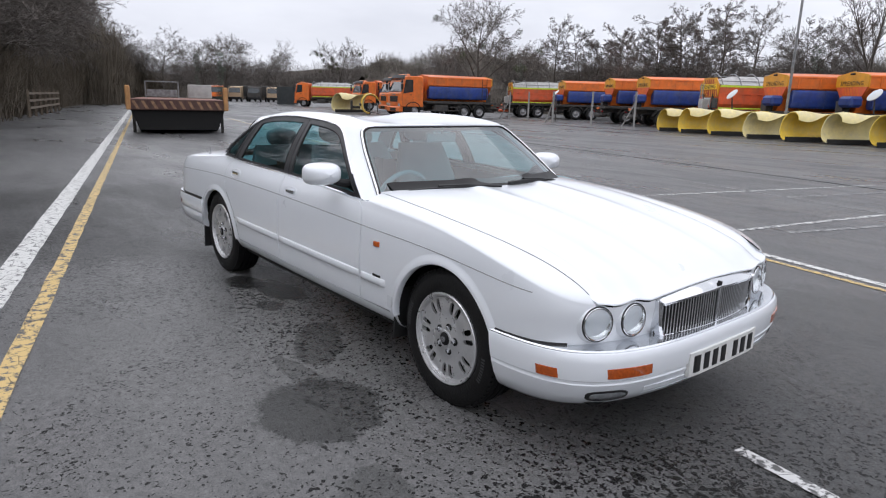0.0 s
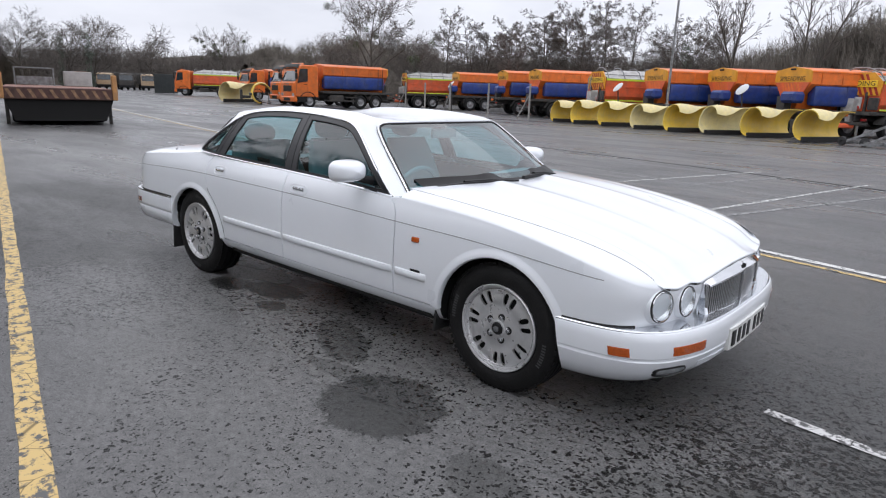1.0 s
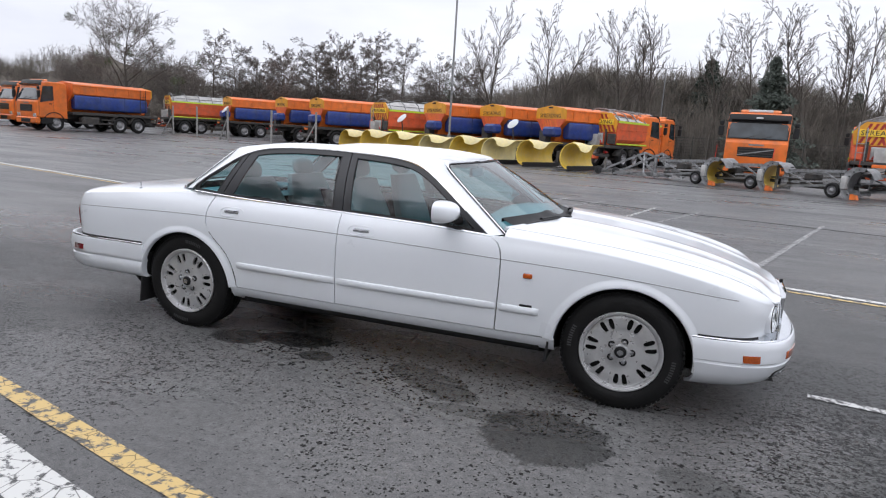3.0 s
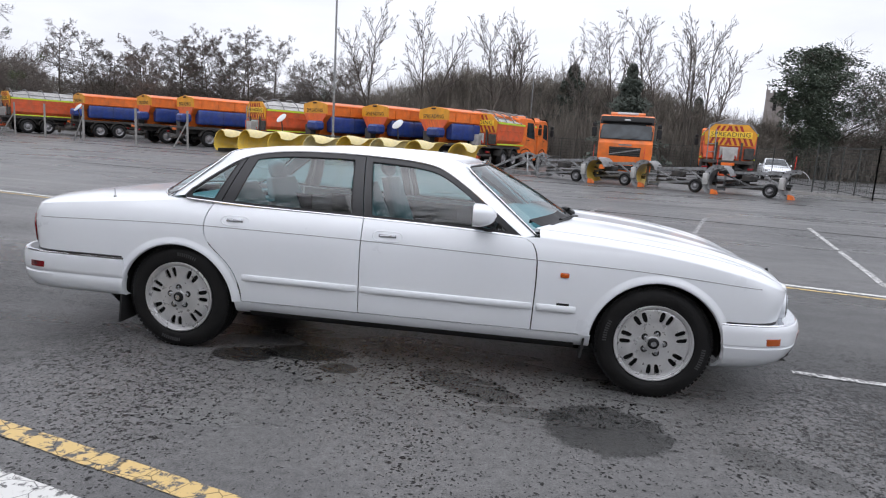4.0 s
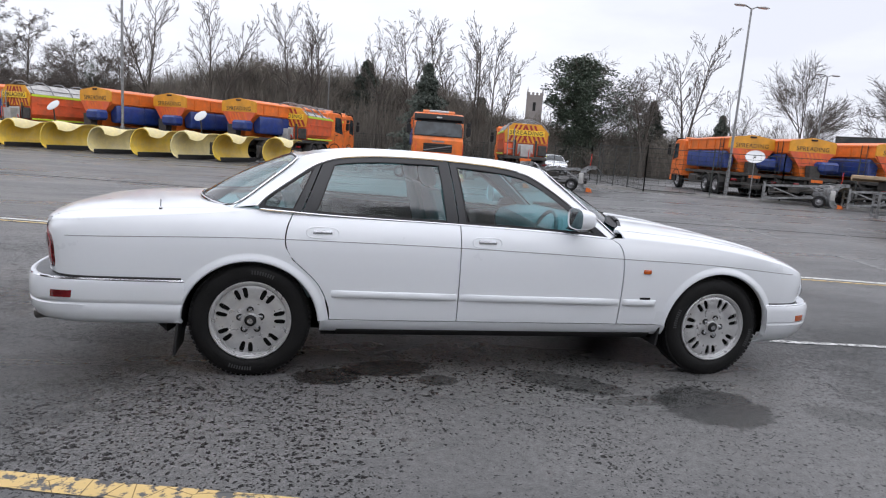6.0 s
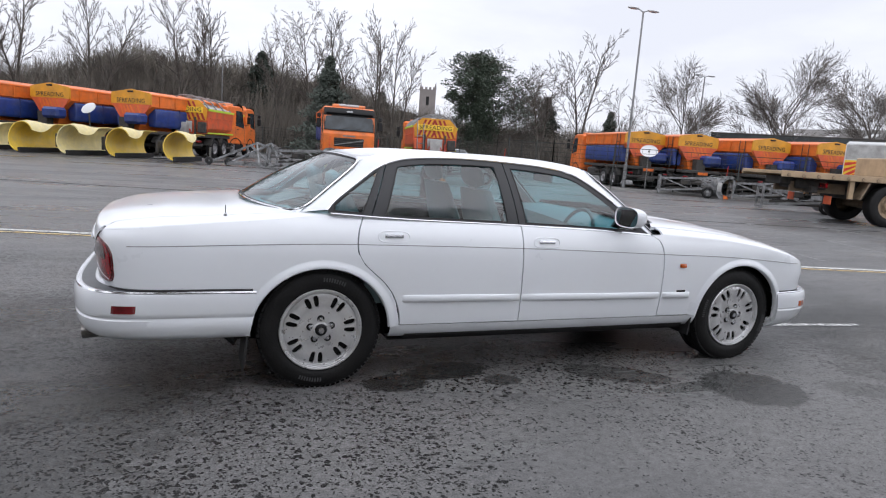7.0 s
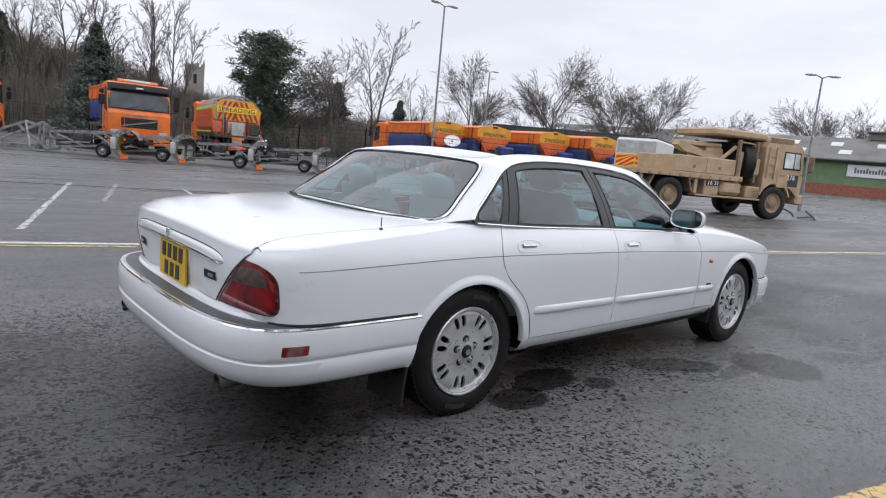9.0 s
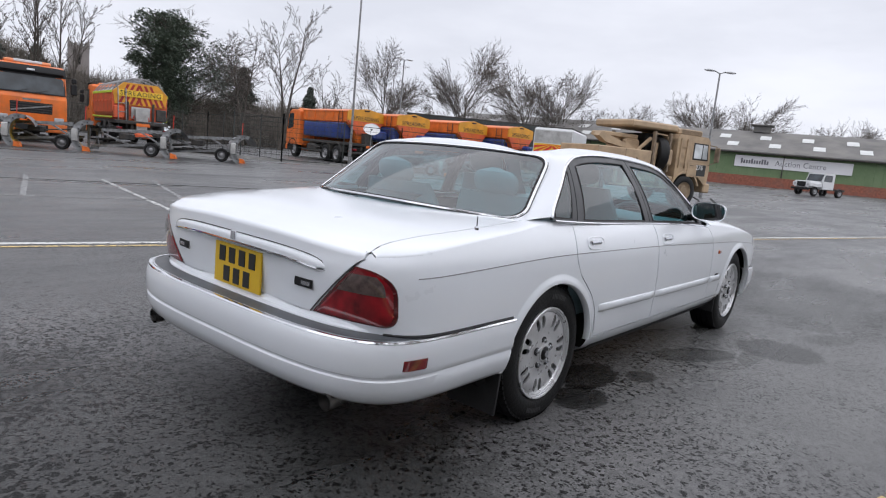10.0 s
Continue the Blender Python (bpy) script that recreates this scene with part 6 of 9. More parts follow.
def lorry_cab(root, x0, length, mat, kind):
    """Lorry cab: rounded shell, windscreen, side windows, grille, bumper, lamps, mirrors, beacons."""
    cab = new("cab")
    cab.parent = root
    x1 = x0 + length
    zb, zt = 0.78, 2.98 if kind != "high" else 3.04
    prof = [(x0, zb), (x1 - 0.05, zb), (x1, zb + 0.25), (x1 - 0.02, 1.72), (x1 - 0.12, 1.86), (x1 - 0.30, zt - 0.28), (x1 - 0.42, zt - 0.08), (x1 - 0.62, zt), (x0 + 0.15, zt), (x0, zt - 0.12)]
    sh = Shape()
    rows = []
    for y, k in ((-1.24, 0.93), (-1.215, 0.975), (-1.16, 1.0), (1.16, 1.0), (1.215, 0.975), (1.24, 0.93)):
        cx, cz = (x0 + x1) / 2, (zb + zt) / 2
        rows.append([(cx + (px - cx) * k, y, cz + (pz - cz) * k) for px, pz in prof])
    sh.grid(rows, closed=True)
    for r, rev in ((rows[0], False), (rows[-1], True)):
        sh.f.append(tuple(range(len(sh.v), len(sh.v) + len(r))))
        sh.v += r
    part("cab_shell", sh, mat, cab, sharp=28)
    # windscreen
    a, b = Vector((x1 - 0.105, 0, 1.86 if kind != "high" else 1.92)), Vector((x1 - 0.325 + (0.05 if kind == "high" else 0), 0, zt - 0.30 - (0.14 if kind == "high" else 0)))
    nrm = Vector((0.9, 0, 0.25)).normalized()
    sh = Shape().grid([[a.lerp(b, v) + nrm * (0.022 - 0.02 * abs(u) ** 6) + Vector((0, u * 1.15, 0)) for u in spaced(-1, 1, 9)] for v in (0.03, 0.5, 0.97)])
    part("windscreen", sh, CAB_GLASS, cab)
    part("screen_frame", Shape().grid([[a.lerp(b, v) + nrm * (0.010 - 0.02 * abs(u) ** 6) + Vector((0, u * 1.20, 0)) for u in spaced(-1, 1, 9)] for v in (-0.03, 0.5, 1.05)]), BLACK_TRIM, cab)
    hd = Shape().grid([[b + nrm * (0.05 + d - 0.05 * abs(u) ** 4) + Vector((-0.16 * k, u * 1.225, 0.36 * k)) for u in spaced(-1, 1, 9)] for k, d in ((0, 0.0), (0.5, 0.07), (1.0, 0.02))])
    part("screen_header", hd, BLACK_TRIM, cab, "black panel over the windscreen")
    if kind == "high":
        part("header_lamp", Shape().box(b.x + 0.02, -0.14, b.z + 0.17, b.x + 0.12, 0.14, b.z + 0.25, 0.02), LENS_GREY, cab)
        part("beacon_bar_centre", Shape().box(x1 - 0.96, -0.5, zt + 0.03, x1 - 0.69, 0.5, zt + 0.145, 0.04), LENS_GREY, cab)
    sh = Shape().grid([[b + nrm * o + Vector((0.02 * k + 0.12 * k, u * 1.12, 0.02 + 0.10 * k)) for u in spaced(-1, 1, 5)] for k, o in ((0, 0.02), (1, 0.05))])
    part("sun_visor", sh, CAB_GLASS if kind != "high" else BLACK_TRIM, cab)
    for u in (-0.55, 0.1):
        part("wiper", Shape().tube([a + nrm * 0.04 + Vector((0, u, -0.02)), a.lerp(b, 0.18) + nrm * 0.04 + Vector((0, u + 0.45, 0))], 0.014, 4), BLACK_TRIM, cab)
    for s in (-1, 1):
        sh = Shape().prism([(x1 - 1.02, 1.86), (x1 - 0.22, 1.72), (x1 - 0.42, zt - 0.28), (x1 - 1.02, zt - 0.26)], 1, s * 1.225, s * 1.25)
        part("side_window", sh, CAB_GLASS, cab)
        for dx, tag in ((x1 - 1.02, 0), (x1 - 0.16, 1)):
            part("door_edge", Shape().box(dx, s * 1.236, 0.95, dx + 0.015, s * 1.244, 1.75), SHUT, cab)
        part("door_handle", Shape().box(x1 - 0.92, s * 1.24, 1.62, x1 - 0.74, s * 1.265, 1.67, 0.01), BLACK_TRIM, cab)
        part("step_well", Shape().box(x1 - 0.95, s * 1.12, 0.42, x1 - 0.25, s * 1.23, 0.78, 0.03), BLACK_TRIM, cab)
        mir = Shape().box(x1 - 0.12, s * 1.36, 2.0, x1 + 0.02, s * 1.58, 2.42, 0.04).box(x1 - 0.10, s * 1.38, 2.46, x1 + 0.02, s * 1.56, 2.64, 0.04).tube([(x1 - 0.25, s * 1.2, 2.66), (x1 - 0.05, s * 1.45, 2.66), (x1 - 0.05, s * 1.45, 1.94), (x1 - 0.2, s * 1.2, 1.9)], 0.016, 5)
        part("door_mirror", mir, BLACK_TRIM, cab)
        part("headlamp", Shape().box(x1 - 0.06, s * 0.78, 0.82, x1 + 0.012, s * 1.12, 1.02, 0.03), LENS_GREY, cab)
        arch = Shape()
        arch.grid([[(x0 + length * 0.45 + r * math.cos(t), s * y, 0.5 + r * math.sin(t)) for t in (radians(10 + 160 * k / 12) for k in range(13))] for r, y in ((0.60, 1.0), (0.60, 1.25), (0.66, 1.25), (0.66, 1.0))])
        part("mudguard", arch, BLACK_TRIM, cab)
    part("bumper", Shape().box(x1 - 0.22, -1.24, 0.42, x1 + 0.06, 1.24, 0.80, 0.06), mat, cab)
    part("bumper_intake", Shape().box(x1 + 0.03, -0.55, 0.48, x1 + 0.072, 0.55, 0.70, 0.01), BLACK_TRIM, cab)
    part("grille_panel", Shape().box(x1 - 0.08, -0.72, 1.12, x1 + 0.006, 0.72, 1.55, 0.03), BLACK_TRIM, cab)
    if kind == "high":
        part("grille_bar", Shape().bar((x1 + 0.02, -0.7, 1.2), (x1 + 0.02, 0.7, 1.48), 0.02, 0.05), STEEL, cab)
    for z in (1.2, 1.3, 1.4, 1.5):
        part("grille_slat", Shape().box(x1 - 0.04, -0.70, z - 0.015, x1 + 0.016, 0.70, z + 0.012), CHASSIS, cab)
    part("name_bar", Shape().box(x1 - 0.05, -0.30, 1.62, x1 + 0.004, 0.30, 1.69), STEEL, cab)
    part("beacon_bar", Shape().box(x1 - 0.95, -0.80, zt + 0.02, x1 - 0.70, 0.80, zt + 0.14, 0.04), LIGHT_BAR, cab)
    return cab


def gritter(name, label, place, style="hopper", cab_mat=None, group="parked gritting lorries", rear_gear=True, cab_kind="low"):
    """Road gritter. Local frame: x forward, origin on the ground below the tail."""
    root = thing(name, label, "lorry", place, group)
    cab_mat = cab_mat or ORANGE
    # chassis
    sh = Shape()
    for s in (-1, 1):
        sh.box(0.3, s * 0.36, 0.78, 8.2, s * 0.46, 1.06)
    for x in (0.5, 1.4, 2.6, 3.8, 5.0, 6.2):
        sh.box(x, -0.4, 0.82, x + 0.12, 0.4, 1.0)
    part("chassis", sh, CHASSIS, root)
    for s in (-1, 1):
        part("fuel_tank", Shape().box(4.4, s * 0.62, 0.48, 5.6, s * 1.18, 0.98, 0.12), CHASSIS, root)
        part("side_guard", Shape().box(3.3, s * 1.16, 0.52, 6.1, s * 1.20, 0.62).box(3.3, s * 1.16, 0.78, 4.35, s * 1.20, 0.86), CHASSIS, root)
        for x in (1.75, 3.08):
            lorry_wheel(root, x, s * 1.22)
            lip = Shape().grid([[(x + r * math.cos(t), s * y, 0.5 + r * math.sin(t)) for t in (radians(15 + 150 * k / 12) for k in range(13))] for r, y in ((0.60, 0.82), (0.60, 1.25), (0.64, 1.25), (0.64, 0.82))])
            part("mudguard", lip, CHASSIS, root)
        lorry_wheel(root, 7.25, s * 1.20)
    for x in (1.75, 3.08):
        part("axle", Shape().tube([(x, -0.9, 0.5), (x, 0.9, 0.5)], 0.10, 10), CHASSIS, root)
    part("sub_deck", Shape().box(0.2, -1.15, 1.06, 6.2, 1.15, 1.22, 0.02), CHASSIS, root)
    lorry_cab(root, 6.55, 1.85, cab_mat, cab_kind)
    if style == "hopper":
        # trough-shaped salt hopper
        hp = new("hopper")
        hp.parent = root
        x0, x1 = 0.75, 6.15
        sec = [(-0.42, 1.25), (-0.60, 1.85), (-1.20, 2.38), (-1.20, 2.93), (-1.12, 2.99), (0.0, 3.16), (1.12, 2.99), (1.20, 2.93), (1.20, 2.38), (0.60, 1.85), (0.42, 1.25)]
        part("hopper_body", Shape().prism(sec, 0, x0, x1), ORANGE, hp, sharp=20)
        for s in (-1, 1):
            part("hopper_rail", Shape().box(x0, s * 1.19, 2.88, x1, s * 1.235, 2.96, 0.01), ORANGE, hp)
            for x in spaced(x0 + 0.5, x1 - 0.5, 5):
                part("hopper_rib", Shape().prism([(s * 1.20, 2.36), (s * 1.235, 2.36), (s * 1.235, 2.9), (s * 1.20, 2.9)], 0, x, x + 0.06), ORANGE, hp)
            rows = []
            for x, k in ((1.05, 0.90), (1.09, 0.98), (1.18, 1.0), (5.92, 1.0), (6.0, 0.98), (6.05, 0.90)):
                ring = []
                for p in range(16):
                    a = 2 * math.pi * p / 16
                    ca, sa = math.cos(a), math.sin(a)
                    ring.append((x, s * (0.96 + 0.25 * k * math.copysign(abs(ca) ** 0.4, ca)), 1.86 + 0.46 * k * math.copysign(abs(sa) ** 0.4, sa)))
                rows.append(ring)
            tk = Shape().grid(rows, closed=True)
            for r in (0, len(rows) - 1):
                tk.f.append(tuple(r * 16 + p for p in range(16)))
            part("brine_tank", tk, TANK_BLUE, root)
            for x in (2.7, 4.35):
                part("tank_strap", Shape().box(x, s * 0.70, 1.39, x + 0.025, s * 1.218, 2.325, 0.005), TANK_BLUE, root)
        # rear end: yellow gable board and sloping chute
        part("rear_board", Shape().prism([(-1.21, 2.46), (1.21, 2.46), (1.21, 2.95), (1.13, 3.01), (0, 3.18), (-1.13, 3.01), (-1.21, 2.95)], 0, x0 - 0.06, x0 + 0.02), DEEP_YELLOW, hp, "golden yellow tail board")
        m = Matrix.Translation((x0 - 0.066, 0, 2.62)) @ Matrix(((0, 0, -1, 0), (-1, 0, 0, 0), (0, 1, 0, 0), (0, 0, 0, 1)))
        words("lettering", "SPREADING", 0.30, SIGN_BLACK, hp, m, 0.003, 1.06)
        part("chute", Shape().prism([(-1.16, 2.45), (1.16, 2.45), (0.62, 1.75), (-0.62, 1.75)], 0, x0 - 0.05, x0), RED_ORANGE, hp)
        stripes(hp, Matrix.Translation((x0 - 0.054, 0.0, 2.2)), 1.3, 0.42, 6, ORANGE)
        part("rear_lamp_bar", Shape().box(x0 - 0.12, -0.16, 3.02, x0 - 0.02, 0.16, 3.10, 0.02), BLACK_TRIM, hp)
        part("rear_tank", Shape().box(0.05, -1.12, 1.50, 0.68, -0.10, 2.02, 0.16), TANK_BLUE, root)
        part("side_ladder", Shape().tube([(1.2, 1.27, 1.3), (1.2, 1.27, 2.95)], 0.02, 5).tube([(1.6, 1.27, 1.3), (1.6, 1.27, 2.95)], 0.02, 5).tube([(1.2, 1.27, 1.7), (1.6, 1.27, 1.7)], 0.016, 4).tube([(1.2, 1.27, 2.1), (1.6, 1.27, 2.1)], 0.016, 4).tube([(1.2, 1.27, 2.5), (1.6, 1.27, 2.5)], 0.016, 4), CHASSIS, root)
        part("handrail", Shape().tube([(6.1, 1.15, 2.2), (6.1, 1.15, 3.02), (6.45, 1.15, 3.02), (6.45, -1.15, 3.02), (6.1, -1.15, 3.02), (6.1, -1.15, 2.2)], 0.02, 5), ORANGE, root)
    else:
        # box-bodied spreader with a tilting cover
        bd = new("body")
        bd.parent = root
        x0, x1 = 0.75, 6.2
        part("body_shell", Shape().prism([(-1.0, 1.25), (-1.2, 1.55), (-1.22, 2.45), (1.22, 2.45), (1.2, 1.55), (1.0, 1.25)], 0, x0, x1), RED_ORANGE, bd, sharp=20)
        for s in (-1, 1):
            for x in spaced(x0 + 0.3, x1 - 0.5, 6):
                part("body_pocket", Shape().box(x, s * 1.215, 2.05, x + 0.55, s * 1.245, 2.12, 0.01), RED_ORANGE, bd)
            part("lime_strip", Shape().box(x0, s * 1.222, 2.45, x1, s * 1.25, 2.56, 0.01), LIME, bd)
            part("lower_strip", Shape().box(x0, s * 1.205, 1.27, x1, s * 1.235, 1.35, 0.01), LIME, bd)
        cv = Shape().grid([[(x, y, 2.58 + 0.52 * (1 - abs(y) / 1.2) * (1.0 if 0 < i < 5 else 0.55)) for y in spaced(-1.2, 1.2, 9)] for i, x in enumerate(spaced(x0 + 0.1, x1, 6))])
        part("cover_sheet", cv, COVER, bd)
        for x in spaced(x0 + 0.15, x1 - 0.1, 6):
            part("cover_hoop", Shape().tube([(x, -1.21, 2.55), (x, -0.9, 2.95), (x, -0.3, 3.20), (x, 0.3, 3.20), (x, 0.9, 2.95), (x, 1.21, 2.55)], 0.035, 5), STEEL, bd)
        for y in (-0.8, 0.0, 0.8):
            part("cover_rail", Shape().tube([(x0 + 0.1, y, 2.66 + 0.42 * (1 - abs(y) / 1.2)), (x1 - 0.1, y, 2.66 + 0.42 * (1 - abs(y) / 1.2))], 0.025, 5), STEEL, bd)
        board = new("sign_board")
        board.parent = root
        part("chevron_board", Shape().prism([(-1.12, 1.95), (1.12, 1.95), (1.2, 2.55), (0.75, 2.98), (-0.75, 2.98), (-1.2, 2.55)], 0, x0 - 0.08, x0 - 0.02), DEEP_YELLOW, board)
        for k in range(9):
            y = -1.1 + k * 0.245
            for z0, z1, lean in ((1.97, 2.33, 0.16), (2.62, 2.90, 0.13)):
                d = lean if y < 0 else -lean
                if z0 > 2.5 and abs(y) > 0.7:
                    continue
                part("hazard_stripe", Shape().prism([(y, z0), (y + 0.12, z0), (y + 0.12 + d, z1), (y + d, z1)], 0, x0 - 0.088, x0 - 0.078), DARK_RED, board)
        for s in (-1, 1):
            part("rear_post", Shape().box(x0 - 0.12, s * 0.52, 0.75, x0 - 0.03, s * 0.62, 2.1), CHASSIS, root)
            part("side_locker", Shape().box(x0 - 0.14, s * 0.70, 1.30, x0 - 0.02, s * 1.16, 1.86, 0.03), CHASSIS if s < 0 else RED_ORANGE, root)
        part("tail_panel", Shape().box(x0 - 0.16, -0.42, 1.32, x0 - 0.10, 0.42, 1.88, 0.02), COVER, root, "grey tail panel")
        for k in range(5):
            part("tail_stripe", Shape().prism([(-0.40 + 0.17 * k, 1.34), (-0.32 + 0.17 * k, 1.34), (-0.26 + 0.17 * k if k < 2 else -0.38 + 0.17 * k, 1.48), (-0.34 + 0.17 * k if k < 2 else -0.46 + 0.17 * k, 1.48)], 0, x0 - 0.168, x0 - 0.16), HAZARD_RED, root)
        part("sign_plate", Shape().box(x0 - 0.13, -0.98, 2.33, x0 - 0.09, 0.98, 2.63, 0.01), SIGN_YELLOW, board)
        m = Matrix.Translation((x0 - 0.136, 0, 2.48)) @ Matrix(((0, 0, -1, 0), (-1, 0, 0, 0), (0, 1, 0, 0), (0, 0, 0, 1)))
        words("lettering", "SPREADING", 0.31, SIGN_BLACK, board, m, 0.004, 1.08)
        part("rear_ladder", Shape().tube([(x0 - 0.15, 0.95, 0.9), (x0 - 0.15, 1.0, 2.6), (x0 + 0.1, 1.0, 2.95)], 0.028, 6).tube([(x0 - 0.15, 0.62, 0.9), (x0 - 0.15, 0.66, 2.6), (x0 + 0.1, 0.66, 2.95)], 0.028, 6).tube([(x0 - 0.15, 0.63, 1.2), (x0 - 0.15, 0.96, 1.2)], 0.02, 5).tube([(x0 - 0.15, 0.64, 1.6), (x0 - 0.15, 0.97, 1.6)], 0.02, 5).tube([(x0 - 0.15, 0.65, 2.0), (x0 - 0.15, 0.98, 2.0)], 0.02, 5), STEEL, root)
    # spinner and rear gear
    if rear_gear:
        part("spreader_chute", Shape().prism([(-0.30, 1.8), (0.30, 1.8), (0.22, 0.75), (-0.22, 0.75)], 0, 0.25, 0.62), COVER if style != "hopper" else CHASSIS, root)
        part("spinner_guard", Shape().lathe([(0.42, 0.0), (0.46, 0.05), (0.46, 0.16), (0.30, 0.22), (0.05, 0.24)], (0.2, 0, 0.45), (0, 0, 1), 20), RED_ORANGE if style != "hopper" else CHASSIS, root)
        part("rear_bar", Shape().box(0.02, -1.2, 0.60, 0.14, 1.2, 0.74, 0.02), CHASSIS, root)
        for s in (-1, 1):
            part("tail_lamp", Shape().box(-0.02, s * 0.90, 0.80, 0.06, s * 1.16, 0.90, 0.01), RED_LENS, root)
        part("rear_plate", Shape().box(-0.02, -0.30, 0.98, 0.02, 0.30, 1.12, 0.01), ORANGE, root)
    return root


def azimuth(x, y, deg):
    """A pose on the ground whose x axis points to a compass angle counted from +x."""
    return Matrix.Translation((x, y, ground_height(x, y))) @ Matrix.Rotation(radians(deg), 4, "Z")


hop = gritter("gritter_lorry", "orange gritting lorry with golden yellow tail board and blue tanks", azimuth(-12.6, 31.6, 52))
for x, y, d in ((-9.0, 31.6, 52), (-5.4, 30.6, 51), (-21.9, 33.6, 53), (-25.9, 35.4, 53), (-33.3, 38.8, 54)):
    copy_thing(hop, azimuth(x, y, d))
box = gritter("gritter_lorry", "red-orange gritting lorry with chevron board and grey hooped cover", azimuth(-2.8, 31.8, 67), style="box")
copy_thing(box, azimuth(-16.6, 32.4, 53))
copy_thing(box, azimuth(10.1, 28.4, 77))
for x, y, d in ((21.0, 24.3, 79), (23.2, 22.6, 82), (26.3, 20.6, 84), (28.9, 18.9, 86)):
    copy_thing(hop, azimuth(x, y, d))
# lorries of the far row, noses towards the road
for x, y, d in ((-34.5, 32.9, -102), (-40.9, 36.4, -105), (-54.8, 41.8, -101)):
    copy_thing(hop, azimuth(x, y, d))
copy_thing(box, azimuth(-69.2, 42.1, -129))
copy_thing(box, azimuth(-38.7, 38.1, 56))

heavy = gritter("gritter_lorry", "orange heavy gritting lorry facing the yard, dark windscreen and light bar", azimuth(5.95, 35.0, -97), cab_kind="high")


# ---- snow ploughs ----
def snow_plough(place, mat, label):
    root = thing("snow_plough", label, "snow plough", place, "row of yellow snow ploughs")
    L, H = 2.6, 1.12

    def sheet(u, v, off=0.0):
        """u along the blade 0..1, v round the curl 0..1; x along, -y is the open side."""
        ease = u * u * (3 - 2 * u)
        a = radians(-82 + (236 - 62 * ease + 14 * math.sin(u * 7.0)) * v)
        rz, ry = 0.50 - 0.03 * ease, 0.46 - 0.05 * ease
        return (L * (u - 0.5) + 0.10 * math.sin(a), (ry + off) * math.cos(a), 0.09 + rz * 1.02 + (rz + off) * math.sin(a) + 0.03 * math.sin(u * 9) * max(0, math.sin(a)))
    us, vs = spaced(0, 1, 19), spaced(0, 1, 21)
    inner = [[sheet(u, v) for v in vs] for u in us]
    outer = [[sheet(u, v, 0.035) for v in vs] for u in us]
    sh = Shape().grid(inner)
    for a, b in ((inner[0], outer[0]), (inner[-1], outer[-1]), ([r[-1] for r in inner], [r[-1] for r in outer]), ([r[0] for r in inner], [r[0] for r in outer])):
        sh.grid([a, b])
    part("mouldboard", sh, mat, root)
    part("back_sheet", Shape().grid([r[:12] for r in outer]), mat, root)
    # the upper part of the outer sheet takes the paler yellow
    part("top_sheet", Shape().grid([r[11:] for r in outer]), PLOUGH_PALE, root, "paler yellow top of the blade")
    for u in (0.16, 0.33, 0.5, 0.67, 0.84):
        rib = Shape().grid([[sheet(u - 0.006, v, 0.03) for v in vs[:14]], [sheet(u - 0.006, v, 0.085) for v in vs[:14]], [sheet(u + 0.006, v, 0.085) for v in vs[:14]], [sheet(u + 0.006, v, 0.03) for v in vs[:14]]])
        part("back_rib", rib, mat, root)
    p0, p1 = sheet(0, 0), sheet(1, 0)
    part("cutting_edge", Shape().box(-L / 2 - 0.05, p0[1] - 0.05, 0.02, L / 2 + 0.05, p0[1] + 0.03, 0.20, 0.01), RUBBER, root)
    part("back_frame", Shape().box(-0.95, 0.50, 0.46, 0.95, 0.60, 0.60, 0.02).box(-0.45, 0.55, 0.30, -0.33, 1.05, 0.44, 0.02).box(0.33, 0.55, 0.30, 0.45, 1.05, 0.44, 0.02).box(-0.6, 0.98, 0.25, 0.6, 1.10, 0.75, 0.02), CHASSIS, root)
    for x in (0.95,):
        leg = new("stand")
        leg.parent = root
        part("stand_post", Shape().box(x - 0.035, -0.52, 0.05, x + 0.035, -0.45, 0.62, 0.005), STEEL, leg)
        part("stand_foot", Shape().box(x - 0.42, -0.58, 0.0, x + 0.42, -0.40, 0.075, 0.02), STEEL, leg)
    return root


BLADE = Matrix.Diagonal((1.02, 1.05, 1.06, 1.0))
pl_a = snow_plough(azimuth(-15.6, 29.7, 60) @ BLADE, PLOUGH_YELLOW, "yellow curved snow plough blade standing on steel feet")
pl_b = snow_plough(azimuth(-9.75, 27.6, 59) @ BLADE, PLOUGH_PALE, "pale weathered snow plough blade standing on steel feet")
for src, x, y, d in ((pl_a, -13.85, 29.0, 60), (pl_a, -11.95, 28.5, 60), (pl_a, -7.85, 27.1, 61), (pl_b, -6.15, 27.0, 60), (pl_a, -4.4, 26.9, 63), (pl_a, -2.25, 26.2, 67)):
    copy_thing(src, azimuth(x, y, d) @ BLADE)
copy_thing(pl_a, azimuth(-43.2, 27.0, 150) @ Matrix.Scale(1.4, 4))
copy_thing(pl_b, azimuth(-47.0, 27.6, 100) @ Matrix.Scale(1.4, 4))


